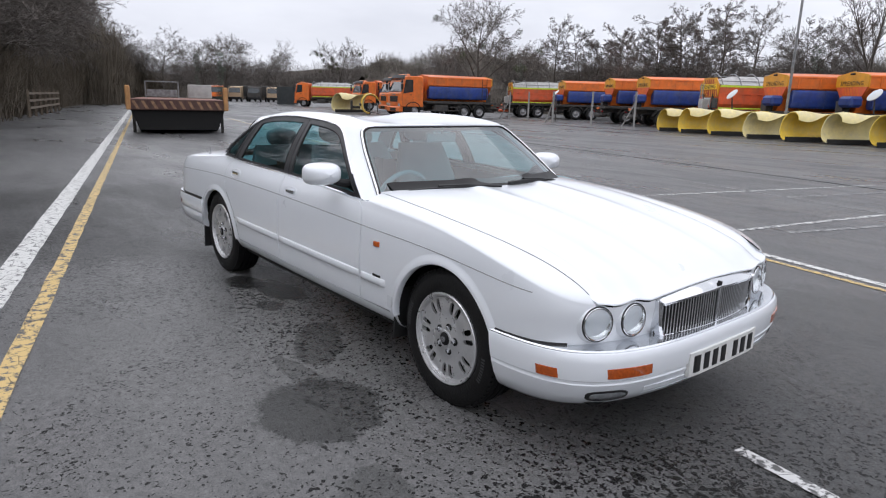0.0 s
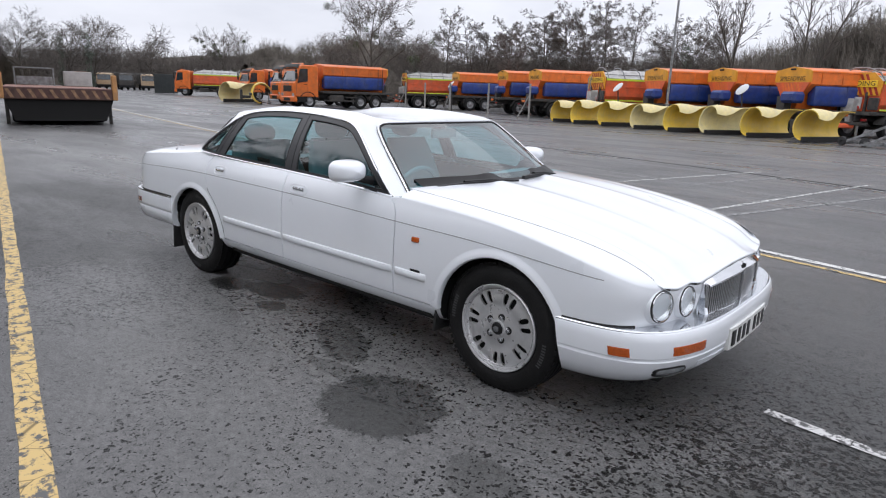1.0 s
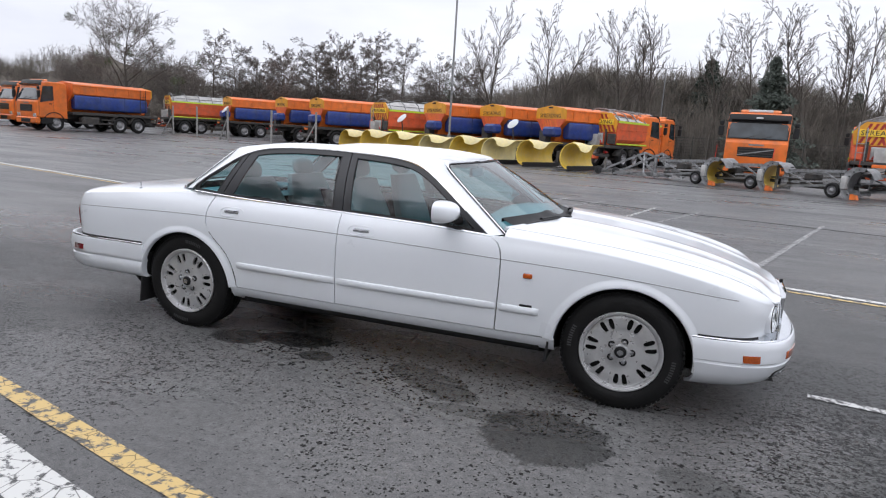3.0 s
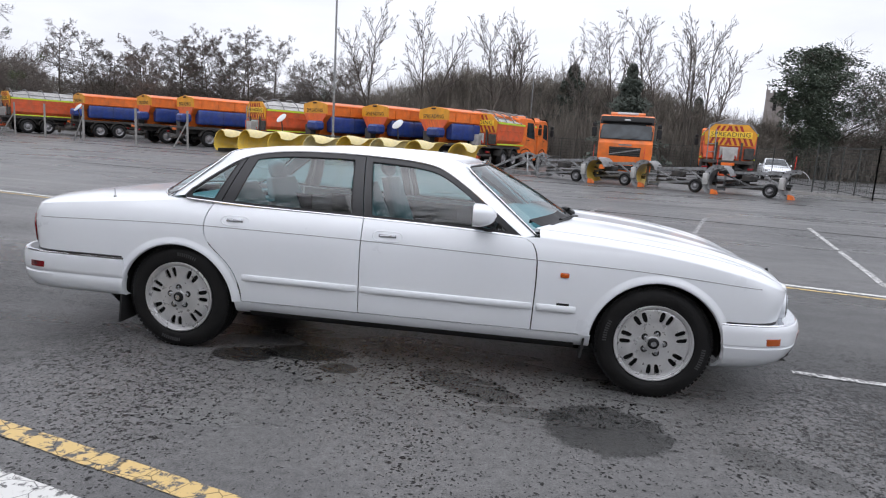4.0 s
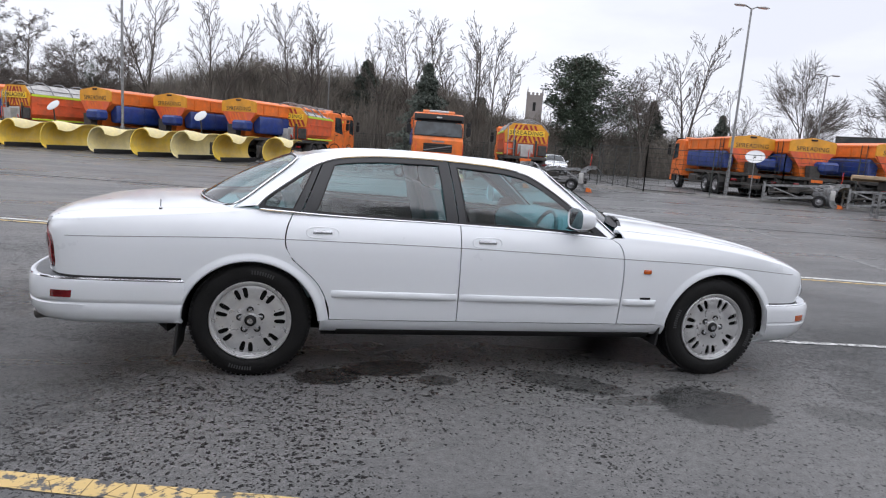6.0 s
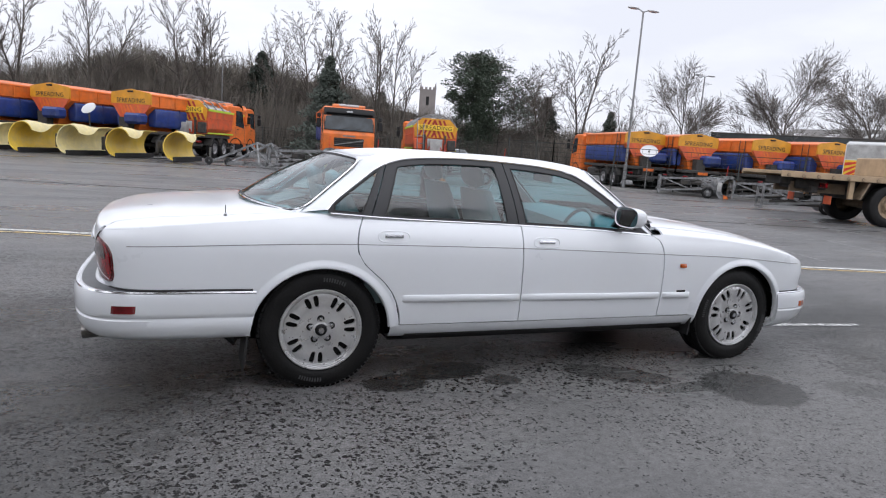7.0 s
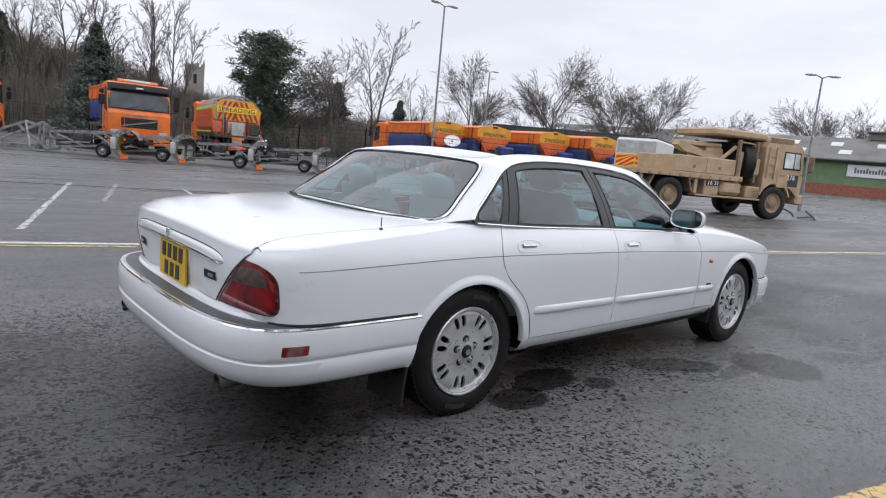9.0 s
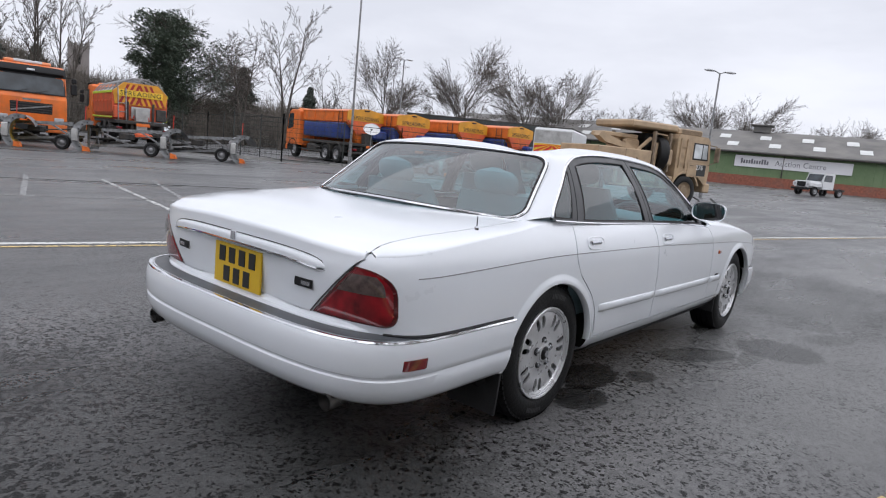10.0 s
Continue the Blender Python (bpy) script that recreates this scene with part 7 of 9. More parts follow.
# ---- ploughs with towing frames, lying in front of the lorries ----
def frame_plough(place, blade_mat, label):
    """A trailed side plough: lattice arm, small wheel and an end-on blade."""
    root = thing("side_plough", label, "plough frame", place, "side ploughs on the tarmac")
    arm = Shape()
    arm.bar((-1.45, -0.30, 0.20), (0.95, -0.55, 0.46), 0.06, 0.08).bar((-1.45, -0.30, 0.78), (0.95, -0.55, 0.92), 0.06, 0.09).bar((-1.45, 0.34, 0.22), (1.0, 0.45, 0.48), 0.06, 0.08)
    arm.bar((-1.45, 0.34, 0.76), (1.0, 0.45, 0.88), 0.05, 0.07).bar((-1.3, -0.32, 0.76), (-0.1, -0.44, 0.34), 0.05, 0.05).bar((0.2, -0.48, 0.86), (0.9, -0.55, 0.48), 0.05, 0.05)
    part("lattice_arm", arm, PLOUGH_STEEL, root)
    hitch = Shape()
    for y in (-0.42, 0.42):
        hitch.bar((-1.5, y, 0.06), (-1.5, y, 0.92), 0.07, 0.09)
    for z in (0.12, 0.5, 0.88):
        hitch.bar((-1.5, -0.46, z), (-1.5, 0.46, z), 0.07, 0.07)
    part("hitch_frame", hitch, PLOUGH_STEEL, root)
    link = Shape().bar((-1.2, -0.2, 0.30), (0.9, -0.3, 0.30), 0.10, 0.12).bar((-1.0, 0.25, 0.34), (1.0, 0.3, 0.36), 0.10, 0.12).bar((-0.3, -0.4, 0.40), (-0.3, 0.4, 0.40), 0.09, 0.09).bar((0.5, -0.6, 0.42), (0.5, 0.45, 0.44), 0.09, 0.09)
    part("link_frame", link, CHASSIS, root)
    part("tool_box", Shape().box(-0.55, -0.34, 0.52, -0.12, 0.10, 0.74, 0.03), CHASSIS, root)
    part("ram", Shape().tube([(-1.3, 0.0, 0.45), (-0.2, -0.05, 0.60)], 0.045, 8).tube([(-0.2, -0.05, 0.60), (0.8, -0.1, 0.72)], 0.024, 8), CHASSIS, root)
    part("hose", Shape().tube([(-1.45, 0.1, 0.85), (-0.9, 0.0, 0.98), (-0.3, -0.1, 0.80), (0.3, -0.1, 0.90), (0.8, -0.2, 0.80)], 0.016, 5), RUBBER, root)
    lorry_wheel(root, 0.62, -0.66, 0.26, 0.16, "small")
    # curled blade running away from the yard, its near end closed by a bolted plate
    curl = lambda q, grow=0.0: (1.52 - (0.36 + grow) * math.cos(q), 0.50 + (0.46 + grow) * math.sin(q))
    angles = [radians(-66 + 172 * k / 14) for k in range(15)]
    lean = lambda y: -0.32 * (y + 0.72)
    for name, grow, mat in (("blade", 0.0, blade_mat), ("blade_back", 0.03, PLOUGH_STEEL)):
        part(name, Shape().grid([[(curl(q, grow)[0] + lean(y), y, curl(q, grow)[1]) for y in (-0.72, 0.2, 1.1)] for q in angles]), mat, root)
    part("hood", Shape().grid([[(curl(radians(q), 0.09)[0] + lean(y), y, curl(radians(q), 0.09)[1]) for y in (-0.72, 0.2, 1.1)] for q in (78, 92, 106, 120, 132, 145, 158)]), PLOUGH_STEEL, root, "pale steel hood over the blade")
    plate = Shape()
    plate.grid([[(curl(q, g)[0], y, curl(q, g)[1]) for g, y in ((-0.012, -0.70), (-0.012, -0.755), (0.12 + 0.11 * max(0.0, math.cos(q)), -0.755), (0.12 + 0.11 * max(0.0, math.cos(q)), -0.70), (-0.012, -0.70))] for q in angles])
    part("end_plate", plate, PLOUGH_STEEL, root)
    bolt = Shape().box(-0.022, -0.012, -0.022, 0.022, 0.0, 0.022).mesh("plate_bolt_mesh")
    bolt.materials.append(RUBBER)
    for q in angles[2:13:2]:
        o = part("plate_bolt", bolt, RUBBER, root)
        o.matrix_basis = Matrix.Translation((curl(q, 0.045)[0], -0.756, curl(q, 0.045)[1]))
    part("blade_edge", Shape().prism([(1.30, 0.02), (1.52, 0.02), (1.46, 0.16), (1.30, 0.20)], 1, -0.77, -0.60), ORANGE, root)
    part("marker_wand", Shape().tube([(1.34, -0.6, 0.9), (1.36, -0.6, 1.55)], 0.014, 5), HAZARD_RED, root)
    part("valve_block", Shape().box(0.98, -0.86, 0.34, 1.16, -0.66, 0.76, 0.02), COVER, root)
    return root


fp_a = frame_plough(azimuth(4.3, 22.9, -38), PLOUGH_YELLOW, "grey lattice side plough with a yellow blade")
fp_b = frame_plough(azimuth(6.7, 21.4, -40), STEEL, "grey lattice side plough with a steel blade")
for src, x, y, d in ((fp_a, 2.4, 23.4, -38), (fp_b, 9.2, 20.95, -40), (fp_a, 19.9, 19.7, -35), (fp_b, 18.9, 12.9, -35), (fp_b, 22.2, 17.6, -30)):
    copy_thing(src, azimuth(x, y, d))


def scrap_frame(place):
    """A folded plough linkage lying in a heap."""
    root = thing("plough_linkage", "grey folded plough linkage lying on the tarmac", "plough frame", place, "side ploughs on the tarmac")
    for k, (a, b) in enumerate((((-1.4, 0, 0.12), (0.5, 0.2, 1.05)), ((-1.4, 0.3, 0.12), (0.2, -0.4, 0.2)), ((0.5, 0.2, 1.05), (0.75, -0.3, 0.08)), ((0.5, 0.25, 1.05), (0.9, 0.5, 0.9)), ((0.9, 0.5, 0.9), (0.85, 0.4, 0.05)), ((-0.6, -0.3, 0.1), (0.9, -0.3, 0.12)), ((0.3, 0.1, 0.9), (1.3, -0.1, 0.08)), ((1.3, -0.5, 0.1), (1.9, 0.4, 0.35)))):
        part("link_arm", Shape().bar(a, b, 0.06, 0.085), PLOUGH_STEEL, root)
    part("link_wheel", Shape().lathe([(0.05, -0.06), (0.16, -0.05), (0.17, 0.0), (0.16, 0.05), (0.05, 0.06)], (-1.45, 0.0, 0.17), (0, 1, 0), 14), RUBBER, root)
    return root


scrap_frame(azimuth(-0.1, 24.4, -20))
scrap_frame(azimuth(0.7, 25.0, 15))


def satellite_drum(place, s):
    """A round white work lamp dish on a stalk, fixed behind a plough."""
    root = thing("round_sign", "round white disc on a short stalk behind the ploughs", "sign", place, "white discs")
    part("disc", Shape().lathe([(0.0005, 0.05), (0.2 * s, 0.045), (0.36 * s, 0.0), (0.36 * s, -0.03), (0.0005, -0.01)], (0, 0, 2.05), (-0.42, -0.62, 0.66), 24), LAMP_WHITE, root)
    part("stalk", Shape().tube([(0.05, 0.1, 0), (0.05, 0.1, 1.3), (0.0, 0.04, 2.0)], 0.035, 6), CHASSIS, root)


for x, y in ((-13.6, 30.6), (-6.5, 28.9), (22.3, 26.4), (-29.3, 34.6)):
    satellite_drum(azimuth(x, y, 0), 0.9)


# ---- lamp posts ----
def lamp_post(x, y, h, heads, turn, lean=0.0):
    root = thing("lamp_post", "tall galvanised steel lamp post at the yard edge", "lamp post", azimuth(x, y, turn), "yard lamp posts")
    part("base", Shape().tube([(0, 0, 0), (0, 0, 1.25)], 0.095, 14), STEEL, root)
    part("pole", Shape().tube([(0, 0, 1.2), (lean * 0.5, 0, h * 0.6), (lean, 0, h)], 0.065, 12, r_end=0.045), STEEL, root)
    part("collar", Shape().lathe([(0.066, 0), (0.11, 0.02), (0.11, 0.06), (0.066, 0.08)], (0, 0, 1.2), (0, 0, 1), 14), STEEL, root)
    for s in heads:
        hd = new("lamp_head")
        hd.parent = root
        part("bracket", Shape().tube([(lean, 0, h - 0.05), (lean + s * 0.25, 0, h + 0.06), (lean + s * 0.4, 0, h + 0.08)], 0.03, 6), STEEL, hd)
        sh = Shape()
        rows = []
        for u, w, t in ((0.3, 0.04, 0.03), (0.42, 0.12, 0.06), (0.65, 0.16, 0.075), (0.85, 0.13, 0.06), (0.97, 0.03, 0.02)):
            rows.append([(lean + s * u, w * math.cos(a), h + 0.09 + t * math.sin(a)) for a in (2 * math.pi * k / 12 for k in range(12))])
        sh.grid(rows, closed=True)
        sh.f.append(tuple(range(12)))
        sh.f.append(tuple(48 + k for k in range(12)))
        part("lantern", sh, LAMP_WHITE, hd)


lamp_post(19.4, 24.2, 9.1, (-1, 1), 0)


def round_dish(place):
    """A white round dish on a slim pole."""
    root = thing("round_dish", "white round dish tilted upwards on a slim pole", "dish", place)
    part("pole", Shape().tube([(0, 0, 0), (0, 0, 2.0)], 0.03, 8), STEEL, root)
    tilt = Vector((-0.45, -0.55, 0.75)).normalized()
    part("dish", Shape().lathe([(0.02, 0.02), (0.25, 0.035), (0.42, 0.085), (0.46, 0.11), (0.45, 0.13), (0.40, 0.10), (0.24, 0.065), (0.02, 0.055)], (0, 0, 1.97), tuple(tilt), 28), VAN_WHITE, root)
    part("dish_hub", Shape().lathe([(0.0, 0.06), (0.05, 0.06), (0.05, 0.10), (0.0, 0.11)], (0, 0, 1.97), tuple(tilt), 12), CHASSIS, root)


round_dish(azimuth(20.45, 23.75, 0))
lamp_post(-10.0, 28.9, 10.5, (-1, 1), 20)
lamp_post(33.5, 9.9, 7.0, (-1, 1), -40)
lamp_post(0.18, 56.0, 7.95, (-1, 1), 0)
lamp_post(-34.5, 67.2, 8.0, (-1, 1), 0)
lamp_post(33.0, 34.0, 8.0, (-1, 1), 0)

# ---- sand-coloured army lorry ----
SAND_RIM = material("dusty_rim", (0.26, 0.19, 0.12), 0.7, vary=0.3, scale=9, dirt=(0.07, 0.055, 0.04), dirt_amount=0.6, dirt_scale=6)


PALE_GLASS = material("pale_cab_glass", (0.42, 0.45, 0.46), 0.08, vary=0.3, scale=2.5, coat=1.0)


def army_lorry(place):
    root = thing("army_lorry", "sand-coloured four-wheeled army recovery lorry with flat bed and crane", "lorry", place)
    wb = 4.66
    for x in (0.0, wb):
        for s in (-1, 1):
            lorry_wheel(root, x, s * 1.26, 0.62, 0.40, "army", SAND_RIM)
        part("axle", Shape().tube([(x, -0.9, 0.6), (x, 0.9, 0.6)], 0.14, 10), SAND_DARK, root)
    sh = Shape()
    for s in (-1, 1):
        sh.box(-2.6, s * 0.40, 0.85, 5.2, s * 0.52, 1.15)
    part("chassis", sh, SAND_DARK, root)
    part("flat_bed", Shape().box(-3.3, -1.25, 1.34, 3.05, 1.25, 1.44, 0.01), SAND, root)
    for s in (-1, 1):
        part("bed_rail", Shape().box(-3.3, s * 1.25, 1.27, 3.05, s * 1.31, 1.45, 0.01), SAND, root)
        for x in spaced(-3.1, 2.9, 15):
            part("lashing_ring", Shape().lathe([(0.035, -0.012), (0.055, 0), (0.035, 0.012)], (x, s * 1.315, 1.33), (0, 1, 0), 8), SAND_DARK, root)
        part("rear_upright", Shape().box(-1.25, s * 1.12, 0.75, -1.12, s * 1.22, 1.34).box(1.05, s * 1.12, 0.75, 1.18, s * 1.22, 1.34), SAND, root)
        for x0, tilt in ((-0.95, -0.25), (0.95, 0.25)):
            part("mud_shield", Shape().prism([(x0, 0.75), (x0 + 0.06, 0.75), (x0 + 0.06 - tilt, 1.33), (x0 - tilt, 1.33)], 1, s * 0.8, s * 1.25), SAND_DARK, root)
        part("tail_lamp", Shape().box(-1.95, s * 0.85, 1.02, -1.88, s * 1.22, 1.16, 0.01), RED_LENS, root)
        part("hazard_flap", Shape().box(-1.75, s * 0.85, 0.55, -1.72, s * 1.22, 0.80, 0.01), RED_ORANGE, root)
    part("under_gear", Shape().box(-2.5, -0.7, 0.95, -1.6, 0.7, 1.25, 0.05).box(-2.2, -0.95, 0.85, -2.0, 0.95, 1.05, 0.02).box(-2.9, -0.5, 1.05, -2.5, 0.5, 1.3, 0.03), CHASSIS, root)
    part("locker", Shape().box(1.45, -1.26, 0.72, 2.1, -0.75, 1.24, 0.03), SAND, root)
    part("fuel_tank", Shape().box(2.2, -1.27, 0.76, 3.15, -0.70, 1.26, 0.14), SAND, root)
    part("locker_plate", Shape().box(1.50, -1.285, 1.05, 2.1, -1.268, 1.24), SIGN_BLACK, root)
    words("lettering", "16 31", 0.21, WHITE_PLATE, root, Matrix.Translation((1.80, -1.288, 1.145)) @ Matrix.Rotation(radians(90), 4, "X"), 0.004, 1.0)
    part("foot_board", Shape().box(1.1, -1.28, 0.66, 4.0, -0.9, 0.72, 0.01), SAND, root)
    part("vent_box", Shape().box(3.35, -1.22, 0.72, 4.0, -0.7, 1.15, 0.04), SAND, root)
    for k in range(5):
        part("vent_slot", Shape().box(3.62, -1.235, 0.78 + k * 0.06, 3.92, -1.218, 0.81 + k * 0.06), SAND_DARK, root)
    part("crane_box", Shape().box(0.15, -1.22, 1.45, 2.75, 1.0, 2.02, 0.03), SAND, root)
    part("crane_arm", Shape().prism([(0.25, 2.36), (0.35, 2.52), (2.2, 2.02), (2.15, 1.92), (0.6, 2.16)], 1, -1.05, -0.72), SAND, root)
    part("crane_knuckle", Shape().box(1.9, -0.6, 2.0, 2.7, 0.5, 2.42, 0.08).tube([(1.0, -0.4, 2.45), (2.4, -0.2, 2.3)], 0.12, 8).tube([(2.3, -0.9, 2.0), (2.9, -0.9, 2.5)], 0.07, 8), SAND, root)
    part("upper_beam", Shape().box(0.9, -0.55, 2.42, 2.6, 0.2, 2.58, 0.03), SAND, root)
    spare = new("spare_wheel")
    spare.parent = root
    spare.matrix_basis = Matrix.Translation((3.28, -0.75, 1.95)) @ Matrix.Rotation(radians(70), 4, "Z")
    tyre, rim = lorry_wheel_mesh(0.6, 0.40, "army", SAND_RIM)
    part("tyre", tyre, TYRE, spare)
    part("rim", rim, SAND, spare)
    part("exhaust_stack", Shape().tube([(3.02, -1.05, 1.3), (3.05, -1.05, 2.35)], 0.09, 10), SAND, root)
    for e in ((2.80, -1.2, 1.4, 2.90, -1.08), (2.80, 1.08, 1.4, 2.90, 1.2), (3.62, -1.2, 1.3, 3.70, -1.1)):
        part("frame_post", Shape().box(e[0], e[1], e[2], e[3], e[4], 2.75), SAND_DARK, root)
    part("rear_canister", Shape().box(3.5, -1.22, 1.55, 3.85, -0.75, 2.15, 0.05), SAND, root)
    part("engine_housing", Shape().box(3.0, -0.55, 1.40, 3.92, 0.95, 2.70, 0.05), DARK, root)
    part("wheel_well", Shape().box(-0.95, -0.82, 0.72, 1.0, 0.82, 1.33, 0.04), CHASSIS, root)
    part("chassis_gear", Shape().box(1.2, -0.7, 0.6, 4.2, 0.7, 1.2, 0.06), CHASSIS, root)
    part("air_hose", Shape().tube([(3.1, -0.95, 2.7), (3.6, -1.05, 2.66), (3.75, -1.1, 2.3), (3.72, -1.12, 1.6)], 0.025, 6), SAND, root)
    part("box_latch", Shape().box(0.9, -1.24, 1.62, 0.98, -1.22, 1.72).box(2.0, -1.24, 1.62, 2.08, -1.22, 1.72), SAND_DARK, root)
    part("box_seam", Shape().box(1.45, -1.226, 1.48, 1.465, -1.218, 2.0), SAND_DARK, root)
    # cab
    cab = new("cab")
    cab.parent = root
    prof = [(4.02, 1.05), (4.35, 1.30), (5.24, 1.28), (5.69, 0.95), (5.86, 0.95), (5.9, 1.55), (5.76, 2.62), (5.6, 2.78), (4.05, 2.78), (3.98, 2.6)]
    rows = [[(x, y, z) for x, z in prof] for y in (-1.24, 1.24)]
    sh = Shape().prism(prof, 1, -1.24, 1.24)
    part("cab_shell", sh, SAND, cab, sharp=20)
    for s in (-1, 1):
        part("window_surround", Shape().prism([(4.76, 1.80), (5.82, 1.80), (5.72, 2.58), (4.76, 2.58)], 1, s * 1.225, s * 1.25), SAND, cab)
        part("window_frame", Shape().prism([(4.86, 1.87), (5.72, 1.87), (5.64, 2.52), (4.86, 2.52)], 1, s * 1.235, s * 1.258), BLACK_TRIM, cab)
        part("cab_window", Shape().prism([(4.92, 1.93), (5.34, 1.93), (5.33, 2.47), (4.92, 2.47)], 1, s * 1.245, s * 1.264), PALE_GLASS, cab)
        part("cab_window", Shape().prism([(5.39, 1.93), (5.66, 1.93), (5.60, 2.47), (5.38, 2.47)], 1, s * 1.245, s * 1.264), PALE_GLASS, cab)
        part("door_panel", Shape().box(4.66, s * 1.235, 1.20, 5.74, s * 1.262, 1.76, 0.01), SAND, cab)
        part("door_plate", Shape().box(5.18, s * 1.262, 1.26, 5.66, s * 1.27, 1.70), SIGN_BLACK, cab)
        words("door_number", "276", 0.26, WHITE_PLATE, cab, Matrix.Translation((5.30, s * 1.274, 1.58)) @ Matrix.Rotation(radians(90 if s < 0 else -90), 4, "X") @ Matrix.Rotation(0 if s < 0 else math.pi, 4, "Z"), 0.004, 1.0)
        part("door_handle", Shape().box(4.78, s * 1.262, 1.62, 4.96, s * 1.28, 1.66, 0.008), SAND_DARK, cab)
        for k in range(7):
            part("roof_louvre", Shape().box(4.35, s * 0.995, 2.82 + 0.026 * k, 5.45, s * 1.01, 2.834 + 0.026 * k), SAND_DARK, cab)
        part("door_mirror", Shape().box(5.86, s * 1.40, 1.85, 5.96, s * 1.62, 2.42, 0.03).tube([(5.74, s * 1.22, 2.5), (5.9, s * 1.5, 2.45)], 0.02, 5).tube([(5.79, s * 1.22, 1.7), (5.9, s * 1.5, 1.85)], 0.02, 5), SAND_DARK, cab)
        part("cab_ladder", Shape().box(4.12, s * 1.24, 1.5, 4.16, s * 1.30, 2.62).box(4.46, s * 1.24, 1.5, 4.50, s * 1.30, 2.62).box(4.16, s * 1.25, 1.7, 4.46, s * 1.29, 1.74).box(4.16, s * 1.25, 2.0, 4.46, s * 1.29, 2.04).box(4.16, s * 1.25, 2.3, 4.46, s * 1.29, 2.34), SAND, cab)
        part("wheel_arch", Shape().grid([[(wb + r * math.cos(t), s * y, 0.62 + r * math.sin(t)) for t in (radians(20 + 140 * k / 12) for k in range(13))] for r, y in ((0.72, 0.8), (0.72, 1.27), (0.78, 1.27), (0.78, 0.8))]), SAND, root)
    part("windscreen", Shape().prism([(5.9, 1.72), (5.925, 1.72), (5.815, 2.55), (5.79, 2.55)], 1, -1.05, 1.05), CAB_GLASS, cab)
    part("front_bumper", Shape().box(5.74, -1.25, 0.62, 6.09, 1.25, 1.0, 0.05), SAND, cab)
    part("roof_locker", Shape().box(1.75, -1.05, 2.84, 4.15, 1.05, 3.10, 0.06), SAND, root)
    part("roof_hatch", Shape().box(4.15, -1.0, 2.78, 5.55, 1.0, 3.02, 0.08), SAND, root)
    part("tow_gear", Shape().tube([(5.8, -0.3, 0.55), (6.3, -0.6, 0.3), (6.6, -0.5, 0.15)], 0.04, 6).tube([(5.8, 0.3, 0.55), (6.4, 0.1, 0.2)], 0.04, 6), STEEL, root)
    return root


army_lorry(azimuth(17.33, 9.53, -22.7))


def tow_frame(place):
    root = thing("tow_frame", "light grey folded tow frame on the ground", "tow frame", place)
    for a, b in (((0, 0, 0.06), (1.6, 0.2, 0.1)), ((0, 0.6, 0.06), (1.6, 0.2, 0.1)), ((0.2, 0, 0.06), (0.3, 0.4, 0.34)), ((0.3, 0.4, 0.34), (0.9, 0.1, 0.08))):
        part("frame_bar", Shape().bar(a, b, 0.06, 0.08), STEEL, root)


tow_frame(azimuth(24.6, 6.2, 10))


# ---- low loader trailer at the roadside ----
RUST_BOARD = material("rusty_boards", (0.22, 0.10, 0.075), 0.75, vary=0.3, scale=5, dirt=(0.30, 0.22, 0.16), dirt_amount=0.6)
DARK_RUST = material("dark_rusty_steel", (0.085, 0.040, 0.034), 0.7, vary=0.4, scale=6, dirt=(0.16, 0.11, 0.08), dirt_amount=0.4)
DULL_STRIPE = material("worn_stripe_paint", (0.27, 0.16, 0.09), 0.7, vary=0.35, scale=9)
FADED_ORANGE = material("faded_orange", (0.50, 0.25, 0.09), 0.6, vary=0.2, scale=5, dirt=(0.2, 0.14, 0.1), dirt_amount=0.5)


